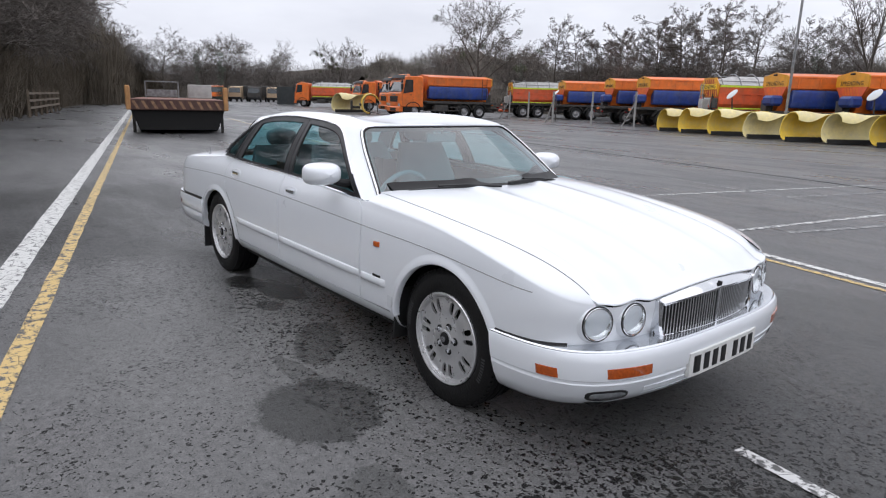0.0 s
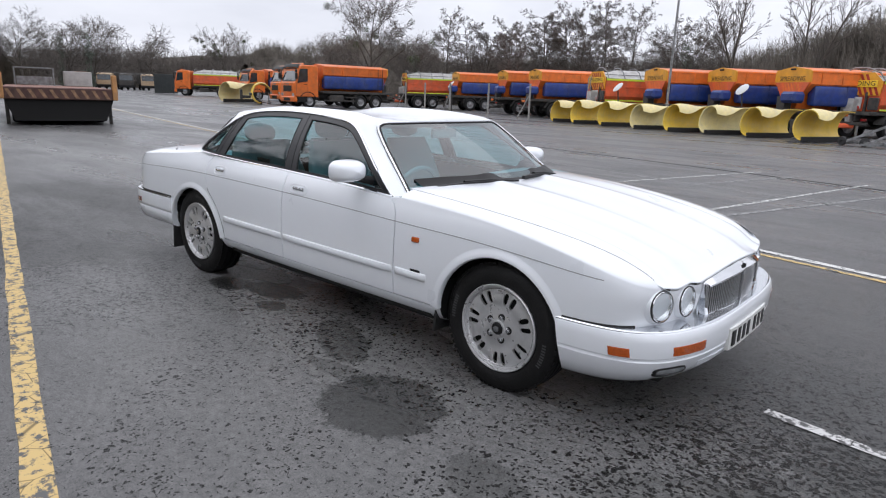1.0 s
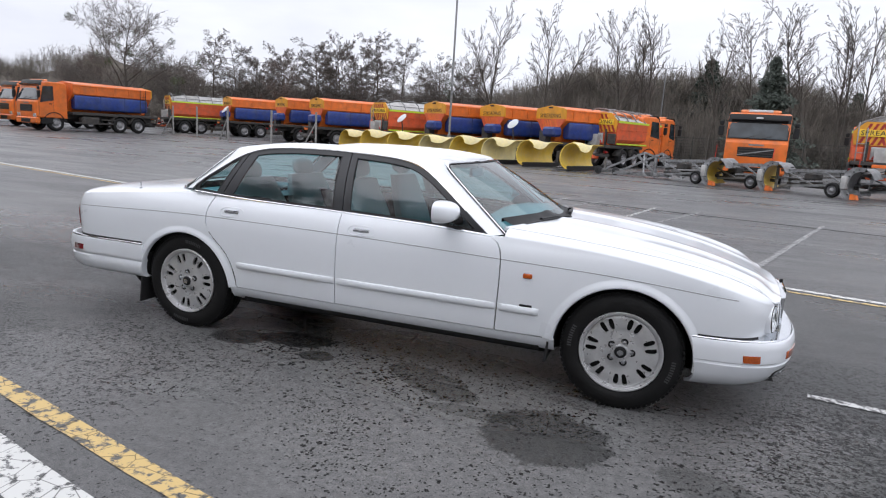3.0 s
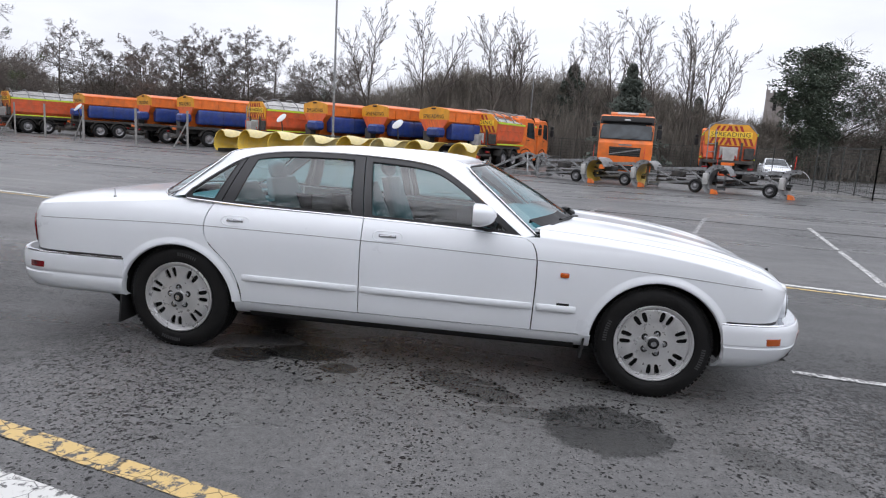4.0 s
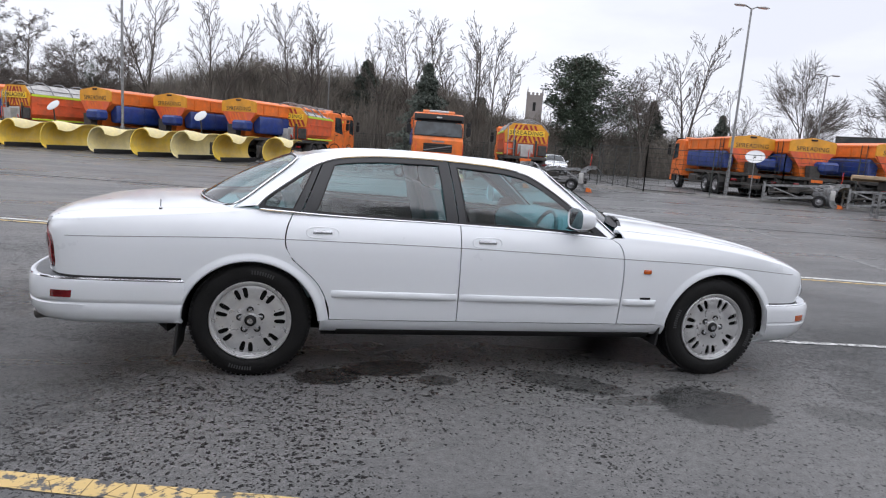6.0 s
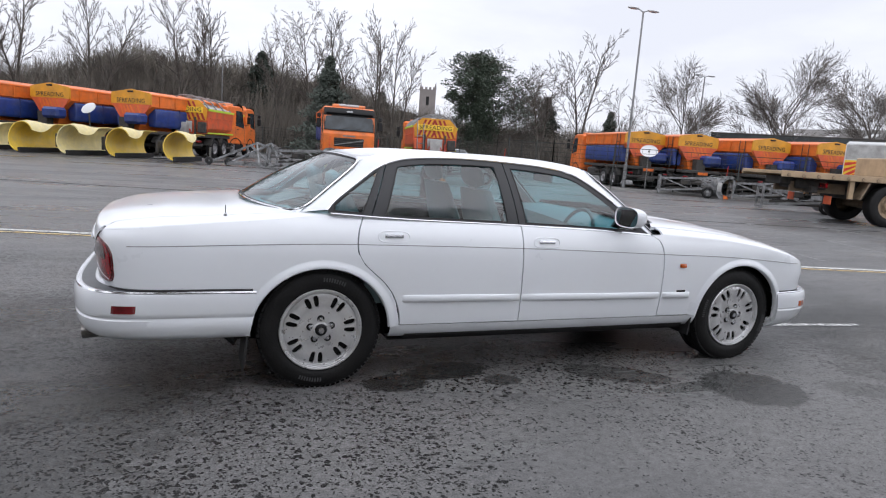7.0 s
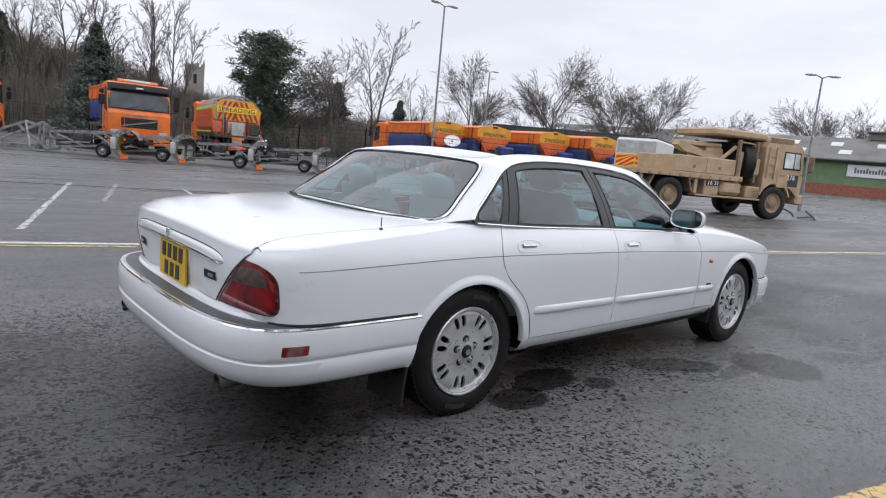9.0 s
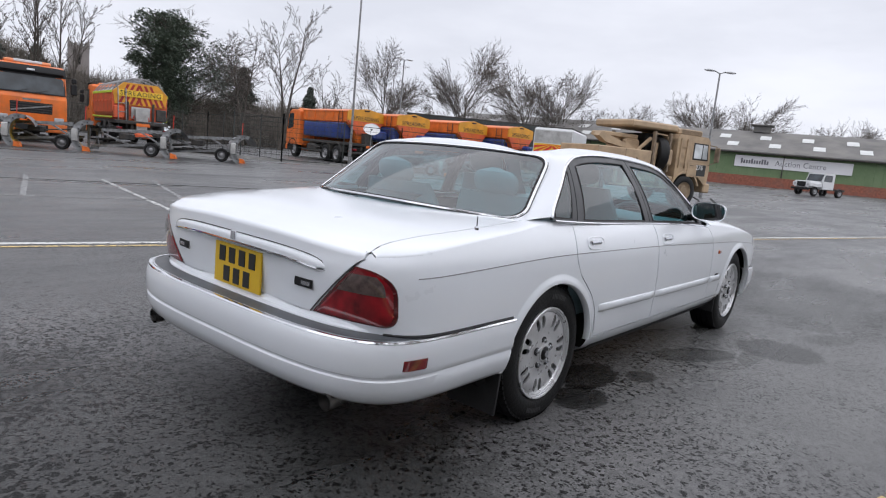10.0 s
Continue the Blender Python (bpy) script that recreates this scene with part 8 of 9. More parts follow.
def low_loader(place):
    root = thing("low_loader_trailer", "rusty flat low loader trailer with faded orange corner posts", "trailer", place)
    W = 1.60
    part("deck", Shape().box(0.15, -W, 0.98, 8.6, W, 1.12, 0.02), RUST_BOARD, root)
    for k in range(12):
        part("deck_board", Shape().box(0.2 + 0.7 * k, -W + 0.06, 1.12, 0.2 + 0.7 * k + 0.66, W - 0.06, 1.15, 0.008), RUST_BOARD, root)
    part("rear_beam", Shape().box(0.0, -W, 0.80, 0.16, W, 1.16, 0.02), DARK_RUST, root)
    for k in range(10):
        y = -1.4 + 0.29 * k
        part("beam_stripe", Shape().prism([(y, 0.84), (y + 0.10, 0.84), (y + 0.24, 1.10), (y + 0.14, 1.10)], 0, -0.006, 0.004), DULL_STRIPE, root)
    for s in (-1, 1):
        part("corner_post", Shape().box(-0.06, s * (W - 0.13), 0.80, 0.20, s * (W + 0.02), 1.60, 0.03), FADED_ORANGE, root)
        part("side_rail", Shape().box(0.2, s * (W - 0.02), 0.92, 8.6, s * (W + 0.05), 1.12, 0.01), RUST_BOARD, root)
        part("prop_leg", Shape().box(0.9, s * (W - 0.2), 0.0, 1.0, s * (W - 0.1), 0.95), CHASSIS, root)
    # added dark block standing for the shade under the deck
    part("belly", Shape().prism([(-1.55, 0.95), (1.55, 0.95), (1.25, 0.14), (-1.25, 0.14)], 0, 0.12, 8.2), DARK, root)
    for x in (2.0, 3.0):
        for s in (-1, 1):
            lorry_wheel(root, x, s * 1.35, 0.42, 0.28, "trailer")
    part("deck_crate", Shape().box(7.4, -1.5, 1.15, 8.4, -0.5, 1.75, 0.02), COVER, root)
    part("deck_rack", Shape().bar((6.6, -0.1, 1.15), (6.6, -0.1, 1.85), 0.05, 0.05).bar((6.6, 1.2, 1.15), (6.6, 1.2, 1.85), 0.05, 0.05).bar((6.6, -0.1, 1.83), (6.6, 1.2, 1.83), 0.05, 0.05).box(6.55, -0.05, 1.2, 6.6, 1.15, 1.5), STEEL, root)


low_loader(azimuth(-19.38, 4.26, 164) )


# ---- other parked vehicles ----
def curtain_trailer(place):
    root = thing("curtain_trailer", "long dark curtain-sided trailer parked behind the lorries", "trailer", place)
    part("box_body", Shape().box(0, -1.27, 1.2, 13.0, 1.27, 4.15, 0.05), DARK_GREEN, root)
    part("top_rail", Shape().box(-0.02, -1.29, 4.08, 13.02, 1.29, 4.20, 0.02), CHASSIS, root)
    for k in range(12):
        part("curtain_strap", Shape().box(0.8 + k, -1.285, 1.2, 0.86 + k, -1.268, 4.06), CHASSIS, root)
    for x in (1.5, 2.8, 4.1):
        for s in (-1, 1):
            lorry_wheel(root, x, s * 1.22)
    part("landing_leg", Shape().box(10.0, -0.9, 0.0, 10.15, -0.75, 1.2).box(10.0, 0.75, 0.0, 10.15, 0.9, 1.2), CHASSIS, root)
    part("chassis", Shape().box(0.2, -0.5, 0.95, 12.8, 0.5, 1.2), CHASSIS, root)


DARK_GREEN = material("dark_green_sheet", (0.025, 0.032, 0.034), 0.55, vary=0.2, scale=2, dirt=(0.09, 0.09, 0.085), dirt_amount=0.4, dirt_scale=1.5)
curtain_trailer(azimuth(49.0, 30.5, 128.8))


def works_van(place):
    root = thing("works_van", "white works van with red and yellow rear chevrons", "van", place)
    part("van_body", Shape().box(0, -1.05, 0.75, 5.0, 1.05, 3.0, 0.10), VAN_WHITE, root)
    part("van_cab", Shape().prism([(5.0, 0.75), (6.7, 0.75), (6.8, 1.35), (6.2, 1.5), (5.6, 2.4), (5.0, 2.5)], 1, -0.98, 0.98), VAN_WHITE, root)
    part("rear_panel", Shape().box(-0.012, -0.98, 2.22, 0.0, 0.98, 2.85), COVER, root)
    part("chevron_board", Shape().box(-0.02, -0.98, 1.35, 0.0, 0.98, 2.17), SIGN_YELLOW, root)
    for s in (-1, 1):
        for k in range(4):
            z = 1.07 + 0.28 * k
            pts = [(s * 0.02, min(max(z + 0.62, 1.36), 2.16)), (s * 0.96, min(max(z, 1.36), 2.16)), (s * 0.96, min(max(z + 0.15, 1.36), 2.16)), (s * 0.02, min(max(z + 0.77, 1.36), 2.16))]
            part("hazard_stripe", Shape().prism(pts, 0, -0.03, -0.02), HAZARD_RED, root)
    for x in (1.0, 5.6):
        for s in (-1, 1):
            lorry_wheel(root, x, s * 0.98, 0.38, 0.24, "van")
    part("roof_rack", Shape().bar((0.2, -0.9, 3.06), (4.8, -0.9, 3.06), 0.05, 0.05).bar((0.2, 0.9, 3.06), (4.8, 0.9, 3.06), 0.05, 0.05).bar((0.4, -0.95, 3.06), (0.4, 0.95, 3.06), 0.05, 0.05).bar((4.5, -0.95, 3.06), (4.5, 0.95, 3.06), 0.05, 0.05), CHASSIS, root)


works_van(azimuth(25.45, 15.25, 20))


def small_saloon(place):
    """A modern white car facing the yard, seen far off behind the fence."""
    root = thing("parked_car", "white modern car parked behind the mesh fence", "car", place)
    sec = []
    rows = []
    for x, w, zl, zt, zr in ((-2.15, 0.70, 0.35, 0.85, 0.95), (-1.9, 0.85, 0.25, 0.95, 1.05), (-1.2, 0.89, 0.2, 0.97, 1.35), (-0.4, 0.90, 0.2, 0.97, 1.46), (0.3, 0.90, 0.2, 0.95, 1.42), (0.95, 0.89, 0.2, 0.92, 1.0), (1.6, 0.87, 0.22, 0.84, 0.88), (2.0, 0.80, 0.26, 0.74, 0.78), (2.18, 0.60, 0.32, 0.6, 0.62)):
        top_w = w * (0.68 if zr > 1.2 else 0.8)
        rows.append([(x, -w * 0.92, zl), (x, -w, 0.5), (x, -w * 0.97, zt), (x, -top_w, zr), (x, 0, zr + 0.03), (x, top_w, zr), (x, w * 0.97, zt), (x, w, 0.5), (x, w * 0.92, zl)])
    part("body", Shape().grid(rows), WHITE, root, sharp=60)
    part("windscreen", Shape().grid([[(0.98, -0.72, 1.0), (1.0, 0, 1.03), (0.98, 0.72, 1.0)], [(0.36, -0.58, 1.40), (0.38, 0, 1.44), (0.36, 0.58, 1.40)]]), CAB_GLASS, root)
    for s in (-1, 1):
        part("side_window", Shape().grid([[(0.8, s * 0.87, 1.0), (-1.3, s * 0.87, 1.02)], [(0.2, s * 0.66, 1.37), (-0.9, s * 0.66, 1.38)]]), CAB_GLASS, root)
        part("headlamp", Shape().box(2.0, s * 0.45, 0.62, 2.12, s * 0.78, 0.74, 0.03), LENS_GREY, root)
        part("door_mirror", Shape().box(0.7, s * 0.9, 0.98, 0.85, s * 1.05, 1.1, 0.03), WHITE, root)
        part("grille", Shape().box(2.12, s * 0.06, 0.5, 2.2, s * 0.32, 0.64, 0.02), BLACK_TRIM, root)
        for x in (-1.35, 1.4):
            lorry_wheel(root, x, s * 0.9, 0.32, 0.2, "car_small")
    part("lower_grille", Shape().box(2.08, -0.5, 0.28, 2.17, 0.5, 0.42, 0.02), BLACK_TRIM, root)


small_saloon(azimuth(17.4, 43.0, -102))


def pickup_truck(place):
    """An upright four-wheel-drive pickup with a bare chassis behind the cab."""
    root = thing("pickup_truck", "white boxy off-road pickup with bare rear chassis by the shed", "pickup", place)
    part("bonnet", Shape().box(0.75, -0.72, 0.65, 2.1, 0.72, 1.2, 0.06), VAN_WHITE, root)
    for s in (-1, 1):
        part("front_wing", Shape().box(0.75, s * 0.66, 0.75, 2.1, s * 0.86, 1.08, 0.05), VAN_WHITE, root)
        part("cab_door", Shape().box(-0.55, s * 0.78, 0.6, 0.72, s * 0.86, 1.22, 0.02), VAN_WHITE, root)
        part("side_window", Shape().prism([(-0.3, 1.25), (0.62, 1.25), (0.5, 1.78), (-0.3, 1.78)], 1, s * 0.80, s * 0.83), CAB_GLASS, root)
        part("headlamp", Shape().lathe([(0.10, 0), (0.09, 0.02), (0.0005, 0.03)], (2.10, s * 0.62, 0.92), (1, 0, 0), 14), LENS_GREY, root)
        for x in (1.45, -1.35):
            lorry_wheel(root, x, s * 0.86, 0.38, 0.24, "offroad")
    part("cab_shell", Shape().prism([(-0.6, 0.6), (0.75, 0.6), (0.75, 1.22), (0.50, 1.92), (-0.55, 1.94), (-0.6, 1.85)], 1, -0.79, 0.79), VAN_WHITE, root)
    part("windscreen", Shape().prism([(0.76, 1.26), (0.775, 1.26), (0.555, 1.83), (0.54, 1.83)], 1, -0.7, 0.7), CAB_GLASS, root)
    part("grille", Shape().box(2.08, -0.42, 0.72, 2.125, 0.42, 1.12, 0.01), BLACK_TRIM, root)
    part("front_bumper", Shape().box(2.1, -0.85, 0.45, 2.25, 0.85, 0.62, 0.02), BLACK_TRIM, root)
    part("chassis", Shape().box(-2.4, -0.45, 0.55, 1.9, -0.32, 0.70).box(-2.4, 0.32, 0.55, 1.9, 0.45, 0.70).box(-2.3, -0.45, 0.57, -2.15, 0.45, 0.69), CHASSIS, root)


pickup_truck(azimuth(57.2, 8.0, 150))


def tarp_lorry(place, label, mat):
    """A far-off parked lorry seen nose on."""
    root = thing("parked_lorry", label, "lorry", place, "far parked lorries")
    part("load_body", Shape().box(-5.5, -1.2, 1.1, -0.3, 1.2, 2.9, 0.06), CHASSIS, root)
    part("cab", Shape().prism([(-0.2, 0.6), (1.5, 0.6), (1.55, 1.5), (1.3, 2.6), (-0.2, 2.75)], 1, -1.15, 1.15), mat, root)
    part("windscreen", Shape().prism([(1.55, 1.6), (1.57, 1.6), (1.36, 2.45), (1.34, 2.45)], 1, -1.0, 1.0), CAB_GLASS, root)
    part("bumper", Shape().box(1.45, -1.2, 0.45, 1.65, 1.2, 0.85, 0.04), BLACK_TRIM, root)
    for x in (-4.0, 0.6):
        for s in (-1, 1):
            lorry_wheel(root, x, s * 1.15)


for k, (x, y) in enumerate(((-113, 42.5), (-111.5, 45.5), (-110, 48.5), (-108.5, 51.0), (-115, 39.5))):
    tarp_lorry(azimuth(x, y, -35), "dusty dark lorry parked nose out far off" if k % 2 else "dusty tan lorry parked nose out far off", CHASSIS if k % 2 else SAND)
tarp_lorry(azimuth(-112, 38.5, -20), "orange lorry parked nose out far off", ORANGE)


def steel_container(place):
    root = thing("steel_container", "dark green steel storage container", "container", place)
    part("box_body", Shape().box(-1.2, -1.2, 0.1, 2.0, 1.2, 2.5, 0.02), DARK_GREEN, root)
    for y in spaced(-1.1, 1.1, 9):
        part("wall_rib", Shape().box(2.0, y - 0.05, 0.2, 2.03, y + 0.05, 2.4), DARK_GREEN, root)


steel_container(azimuth(-81.7, 37.8, -35))

# ---- auction shed ----
GREEN_CLAD = material("green_cladding", (0.12, 0.19, 0.085), 0.55, vary=0.12, scale=0.8, dirt=(0.2, 0.22, 0.16), dirt_amount=0.3, dirt_scale=0.4)
BRICK = material("red_brick", (0.24, 0.085, 0.055), 0.85, vary=0.3, scale=6, dirt=(0.16, 0.1, 0.08), dirt_amount=0.5, dirt_scale=1.2)
ROOF_SHEET = material("fibre_cement_roof", (0.14, 0.135, 0.13), 0.8, vary=0.25, scale=0.5, dirt=(0.24, 0.23, 0.2), dirt_amount=0.5, dirt_scale=0.6)
ROOF_LIGHT = material("pale_rooflight", (0.55, 0.56, 0.55), 0.5, vary=0.1, scale=1)
SIGN_WHITE = material("white_sign_board", (0.66, 0.66, 0.68), 0.5, vary=0.05, scale=1)
SIGN_GREY = material("grey_lettering", (0.12, 0.12, 0.14), 0.5)


def auction_shed():
    """Long low shed: brick plinth, green sheet walls, sheet roof with rooflights."""
    h = 101.3
    m = Matrix.Translation((69.2, 12.0, 0.9)) @ Matrix.Rotation(radians(h), 4, "Z")
    root = thing("auction_shed", "long green clad shed with brick plinth and grey sheet roof", "building", m)
    x0, x1 = -48.0, 42.0
    part("brick_plinth", Shape().box(x0, -0.06, -0.6, x1, 0.3, 1.05), BRICK, root)
    part("wall", Shape().box(x0, -14.0, 1.05, x1, 0.0, 3.55), GREEN_CLAD, root)
    sheets = bpy.data.meshes.get("sheet_rib")
    rib = Shape().box(-0.05, 0.0, 1.05, 0.05, 0.045, 3.5).mesh("sheet_rib")
    rib.materials.append(GREEN_CLAD)
    for k in range(120):
        o = part("cladding_rib", rib, GREEN_CLAD, root)
        o.matrix_basis = Matrix.Translation((x0 + 0.4 + k * 0.75, 0, 0))
    part("roof", Shape().prism([(0.7, 3.42), (0.7, 3.55), (-7.0, 6.15), (-14.6, 3.55), (-14.6, 3.42), (-7.0, 6.0)], 0, x0 - 0.4, x1 + 0.4), ROOF_SHEET, root)
    slope = math.atan2(2.6, 7.7)
    for k in range(22):
        for t in (0.30, 0.66):
            x = x0 + 1.5 + k * 4.1 + (1.1 if t > 0.5 else 0)
            y, z = 0.7 - 7.7 * t, 3.56 + 2.6 * t
            o = part("rooflight", Shape().box(-0.55, -0.75, 0.0, 0.55, 0.75, 0.03), ROOF_LIGHT, root)
            o.matrix_basis = Matrix.Translation((x, y, z + 0.01)) @ Matrix.Rotation(-slope, 4, "X")
    part("gutter", Shape().tube([(x0, 0.78, 3.42), (x1, 0.78, 3.42)], 0.10, 8), CHASSIS, root)
    part("ridge_vent", Shape().box(3.5, -7.7, 6.0, 5.3, -6.3, 6.75, 0.05).box(3.2, -8.0, 6.75, 5.6, -6.0, 6.9, 0.03), ROOF_SHEET, root)
    for x in (1.6, -20, 22):
        part("down_pipe", Shape().tube([(x, 0.12, 0.0), (x, 0.12, 3.4)], 0.06, 6), CHASSIS, root)
    board = new("sign_board")
    board.parent = root
    part("board", Shape().box(-4.5, 0.10, 1.95, 6.2, 0.16, 3.12, 0.01), SIGN_WHITE, board)
    mm = Matrix.Translation((0.05, 0.17, 2.52)) @ Matrix(((-1, 0, 0, 0), (0, 0, 1, 0), (0, 1, 0, 0), (0, 0, 0, 1)))
    words("lettering", "Auction Centre", 0.80, SIGN_GREY, board, mm, 0.004, 0.86)
    for k, w in enumerate((0.30, 0.22, 0.10, 0.26, 0.26, 0.16, 0.34, 0.22, 0.10, 0.10, 0.20)):
        x = 5.6 - 0.245 * k
        part("name_bar", Shape().box(x - 0.17, 0.16, 2.30, x, 0.172, 2.66 if k not in (0, 4, 8, 9) else 2.82), SIGN_GREY, board)
    return root


auction_shed()

# ---- church tower far behind the trees ----
STONE = material("far_stone", (0.20, 0.18, 0.17), 0.9, vary=0.15, scale=0.4)


def church_tower():
    root = thing("church_tower", "grey stone church tower with battlements far behind trees", "church tower", Matrix.Translation((74.9, 213.1, 0)) @ Matrix.Rotation(radians(-18), 4, "Z"))
    part("tower", Shape().box(-2.8, -2.8, 0, 2.8, 2.8, 22.0), STONE, root)
    for s in (-1, 1):
        for t in (-1, 1):
            part("pinnacle", Shape().tube([(s * 2.6, t * 2.6, 22.0), (s * 2.6, t * 2.6, 24.6)], 0.45, 4, r_end=0.05), STONE, root)
    for k in range(4):
        part("merlon", Shape().box(-2.5 + k * 1.4, -2.85, 22.0, -1.7 + k * 1.4, -2.45, 22.8), STONE, root)
    part("belfry_opening", Shape().box(-0.5, -2.83, 16.5, 0.5, -2.78, 19.5), DARK, root)


church_tower()


# ---- mesh fence and kerb ----
FENCE_GREEN = material("dark_fence_steel", (0.03, 0.035, 0.033), 0.6)
KERB = material("concrete_kerb", (0.28, 0.275, 0.265), 0.85, vary=0.2, scale=4, bump=0.3, bump_scale=40, dirt=(0.12, 0.11, 0.1), dirt_amount=0.5)


def mesh_fence(points, h, step=2.6):
    root = thing("mesh_fence", "dark steel mesh fence on slim posts along the yard", "fence")
    for a, b in zip(points, points[1:]):
        a, b = Vector((*a, 0)), Vector((*b, 0))
        n = max(1, round((b - a).length / step))
        wires = Shape()
        for i in range(n + 1):
            p = a.lerp(b, i / n)
            part("fence_post", Shape().box(p.x - 0.022, p.y - 0.022, 0.0, p.x + 0.022, p.y + 0.022, h + 0.1), FENCE_GREEN, root)
        for k in range(10):
            z = 0.1 + (h - 0.15) * k / 9
            wires.bar(a + Vector((0, 0, z)), b + Vector((0, 0, z)), 0.008, 0.014 if 0 < k < 9 else 0.03)
        for i in range(n * 9):
            p = a.lerp(b, i / (n * 9))
            wires.bar(p + Vector((0, 0, 0.1)), p + Vector((0, 0, h - 0.05)), 0.007, 0.007)
        tagged(part("fence_mesh", wires, FENCE_GREEN, root, flat=True, fix=False), kind="stuff")


mesh_fence([(12.6, 24.7), (14.4, 23.4), (19.5, 20.5), (27.0, 16.2)], 2.1)
mesh_fence([(14.4, 23.4), (16.0, 33.0), (15.0, 46.0), (-2.0, 48.0)], 2.1)
tagged(part("kerb", Shape().bar((8.0, 27.3, 0.05), (27.5, 15.8, 0.05), 0.15, 0.14), KERB), "low concrete kerb along the fence", "kerb", kind="structure")


def row_posts():
    """Slim grey posts standing in front of the lorries."""
    for k, (x, y) in enumerate(((-25.9, 30.6), (-22.0, 29.8), (-18.6, 29.4), (-30.0, 32.5), (-33.0, 33.5))):
        root = thing("fence_post", "bare slim concrete fence post", "post", azimuth(x, y, 10 * k), "bare fence posts")
        part("post", Shape().box(-0.05, -0.05, 0, 0.05, 0.05, 2.1, 0.01), KERB, root)
        if k % 2 == 0:
            part("brace", Shape().bar((0, 0, 1.5), (-0.8, 0.2, 0.0), 0.06, 0.06), KERB, root)


row_posts()


def rail_fence():
    """Old post-and-rail fence beside the hedge."""
    root = thing("rail_fence", "weathered timber post and rail fence beside the hedge", "fence")
    for i in range(7):
        x = -46 + 2.0 * i
        y = -7.0 - 0.25 * x
        part("fence_post", Shape().box(x - 0.06, y - 0.06, 0, x + 0.06, y + 0.06, 1.35, 0.01), TIMBER, root)
        if i < 6:
            for z in (0.45, 0.8, 1.15):
                part("rail", Shape().bar((x, y + 0.05, z), (x + 2.0, y - 0.45, z + 0.02), 0.04, 0.11), TIMBER, root)


TIMBER = material("weathered_timber", (0.17, 0.135, 0.10), 0.85, vary=0.25, scale=8)
rail_fence()

# ---- trees, hedge and scrub ----
BARK = material("bark", (0.08, 0.069, 0.058), 0.9, vary=0.3, scale=3, bump=0.4, bump_scale=14)
TWIG = material("twigs", (0.118, 0.103, 0.092), 0.9, vary=0.25, scale=2)
TWIG_GREEN = material("mossy_twigs", (0.150, 0.132, 0.112), 0.9, vary=0.35, scale=0.7)
IVY = material("ivy_leaves", (0.092, 0.118, 0.086), 0.5, vary=0.4, scale=3)
FIR = material("fir_needles", (0.055, 0.068, 0.055), 0.8, vary=0.4, scale=3)
MISTLE = material("mistletoe", (0.05, 0.06, 0.025), 0.8, vary=0.3, scale=5)
HEDGE_TWIG = material("hedge_twigs", (0.125, 0.104, 0.078), 0.9, vary=0.35, scale=0.6)
HEDGE_SHADE = material("hedge_inner_shade", (0.080, 0.074, 0.052), 0.95, vary=0.4, scale=0.8, bump=0.8, bump_scale=3)
LEAF_LITTER = material("wooded_bank", (0.105, 0.092, 0.078), 0.95, vary=0.45, scale=0.5, bump=0.8, bump_scale=2.2)


def sprig(crown, rng, p, d, length, n):
    """A spray of fine tapering twigs at the end of a branch."""
    for i in range(n):
        a = p + d * length * (0.0 if i == 0 else rng.uniform(0.0, 0.7))
        way = d if i == 0 else (d + Vector((rng.gauss(0, 0.5), rng.gauss(0, 0.5), rng.gauss(0.08, 0.4)))).normalized()
        e = a + way * length * (1.0 if i == 0 else rng.uniform(0.35, 0.85))
        w = way.orthogonal().normalized() * 0.0115
        w.rotate(Matrix.Rotation(rng.uniform(0, 3.14), 3, way))
        k = len(crown.v)
        crown.v += [tuple(a - w), tuple(a + w), tuple(e)]
        crown.f.append((k, k + 1, k + 2))


def grow(rng, trunk, crown, p, d, length, r, depth, cfg, twig_end):
    """One branch and its children."""
    segs = 4 if depth == 0 else 2 if depth == 1 else 1
    pts = [p.copy()]
    q, dd = p.copy(), d.copy()
    for i in range(segs):
        dd = (dd + Vector((rng.gauss(0, 1), rng.gauss(0, 1), rng.gauss(0, 1))) * cfg["wobble"] + Vector((0, 0, cfg["rise"] if depth else 0.0))).normalized()
        q = q + dd * (length / segs)
        pts.append(q.copy())
    if depth >= cfg["depth"]:
        sprig(crown, rng, p, d, length, cfg.get("sprig", 7))
        twig_end.append(q)
        return
    target = trunk if depth < 2 else crown
    target.tube(pts, r, 5 if depth == 0 else 3, cap=False, r_end=0.012 if depth == 0 else max(r * 0.35, 0.0055))
    n = cfg["kids"][depth]
    lo = cfg["start"] if depth == 0 else 0.25
    for i in range(n):
        t = lo + (1 - lo) * (i + rng.random() * 0.8) / n
        t = min(t, 0.99)
        k = t * segs
        j = min(int(k), segs - 1)
        base = pts[j].lerp(pts[j + 1], k - j)
        along = (pts[j + 1] - pts[j]).normalized()
        side_v = along.orthogonal().normalized()
        side_v.rotate(Matrix.Rotation(rng.uniform(0, 6.283), 3, along))
        ang = radians(cfg["angle"][min(depth, len(cfg["angle"]) - 1)] * rng.uniform(0.75, 1.25))
        nd = (along * math.cos(ang) + side_v * math.sin(ang)).normalized()
        shrink = cfg["ratio"] * (1.15 - cfg["taper"] * t) * rng.uniform(0.75, 1.2)
        grow(rng, trunk, crown, base, nd, length * shrink, max(r * cfg.get("thin", 0.33) * (1.1 - 0.5 * t), 0.008), depth + 1, cfg, twig_end)


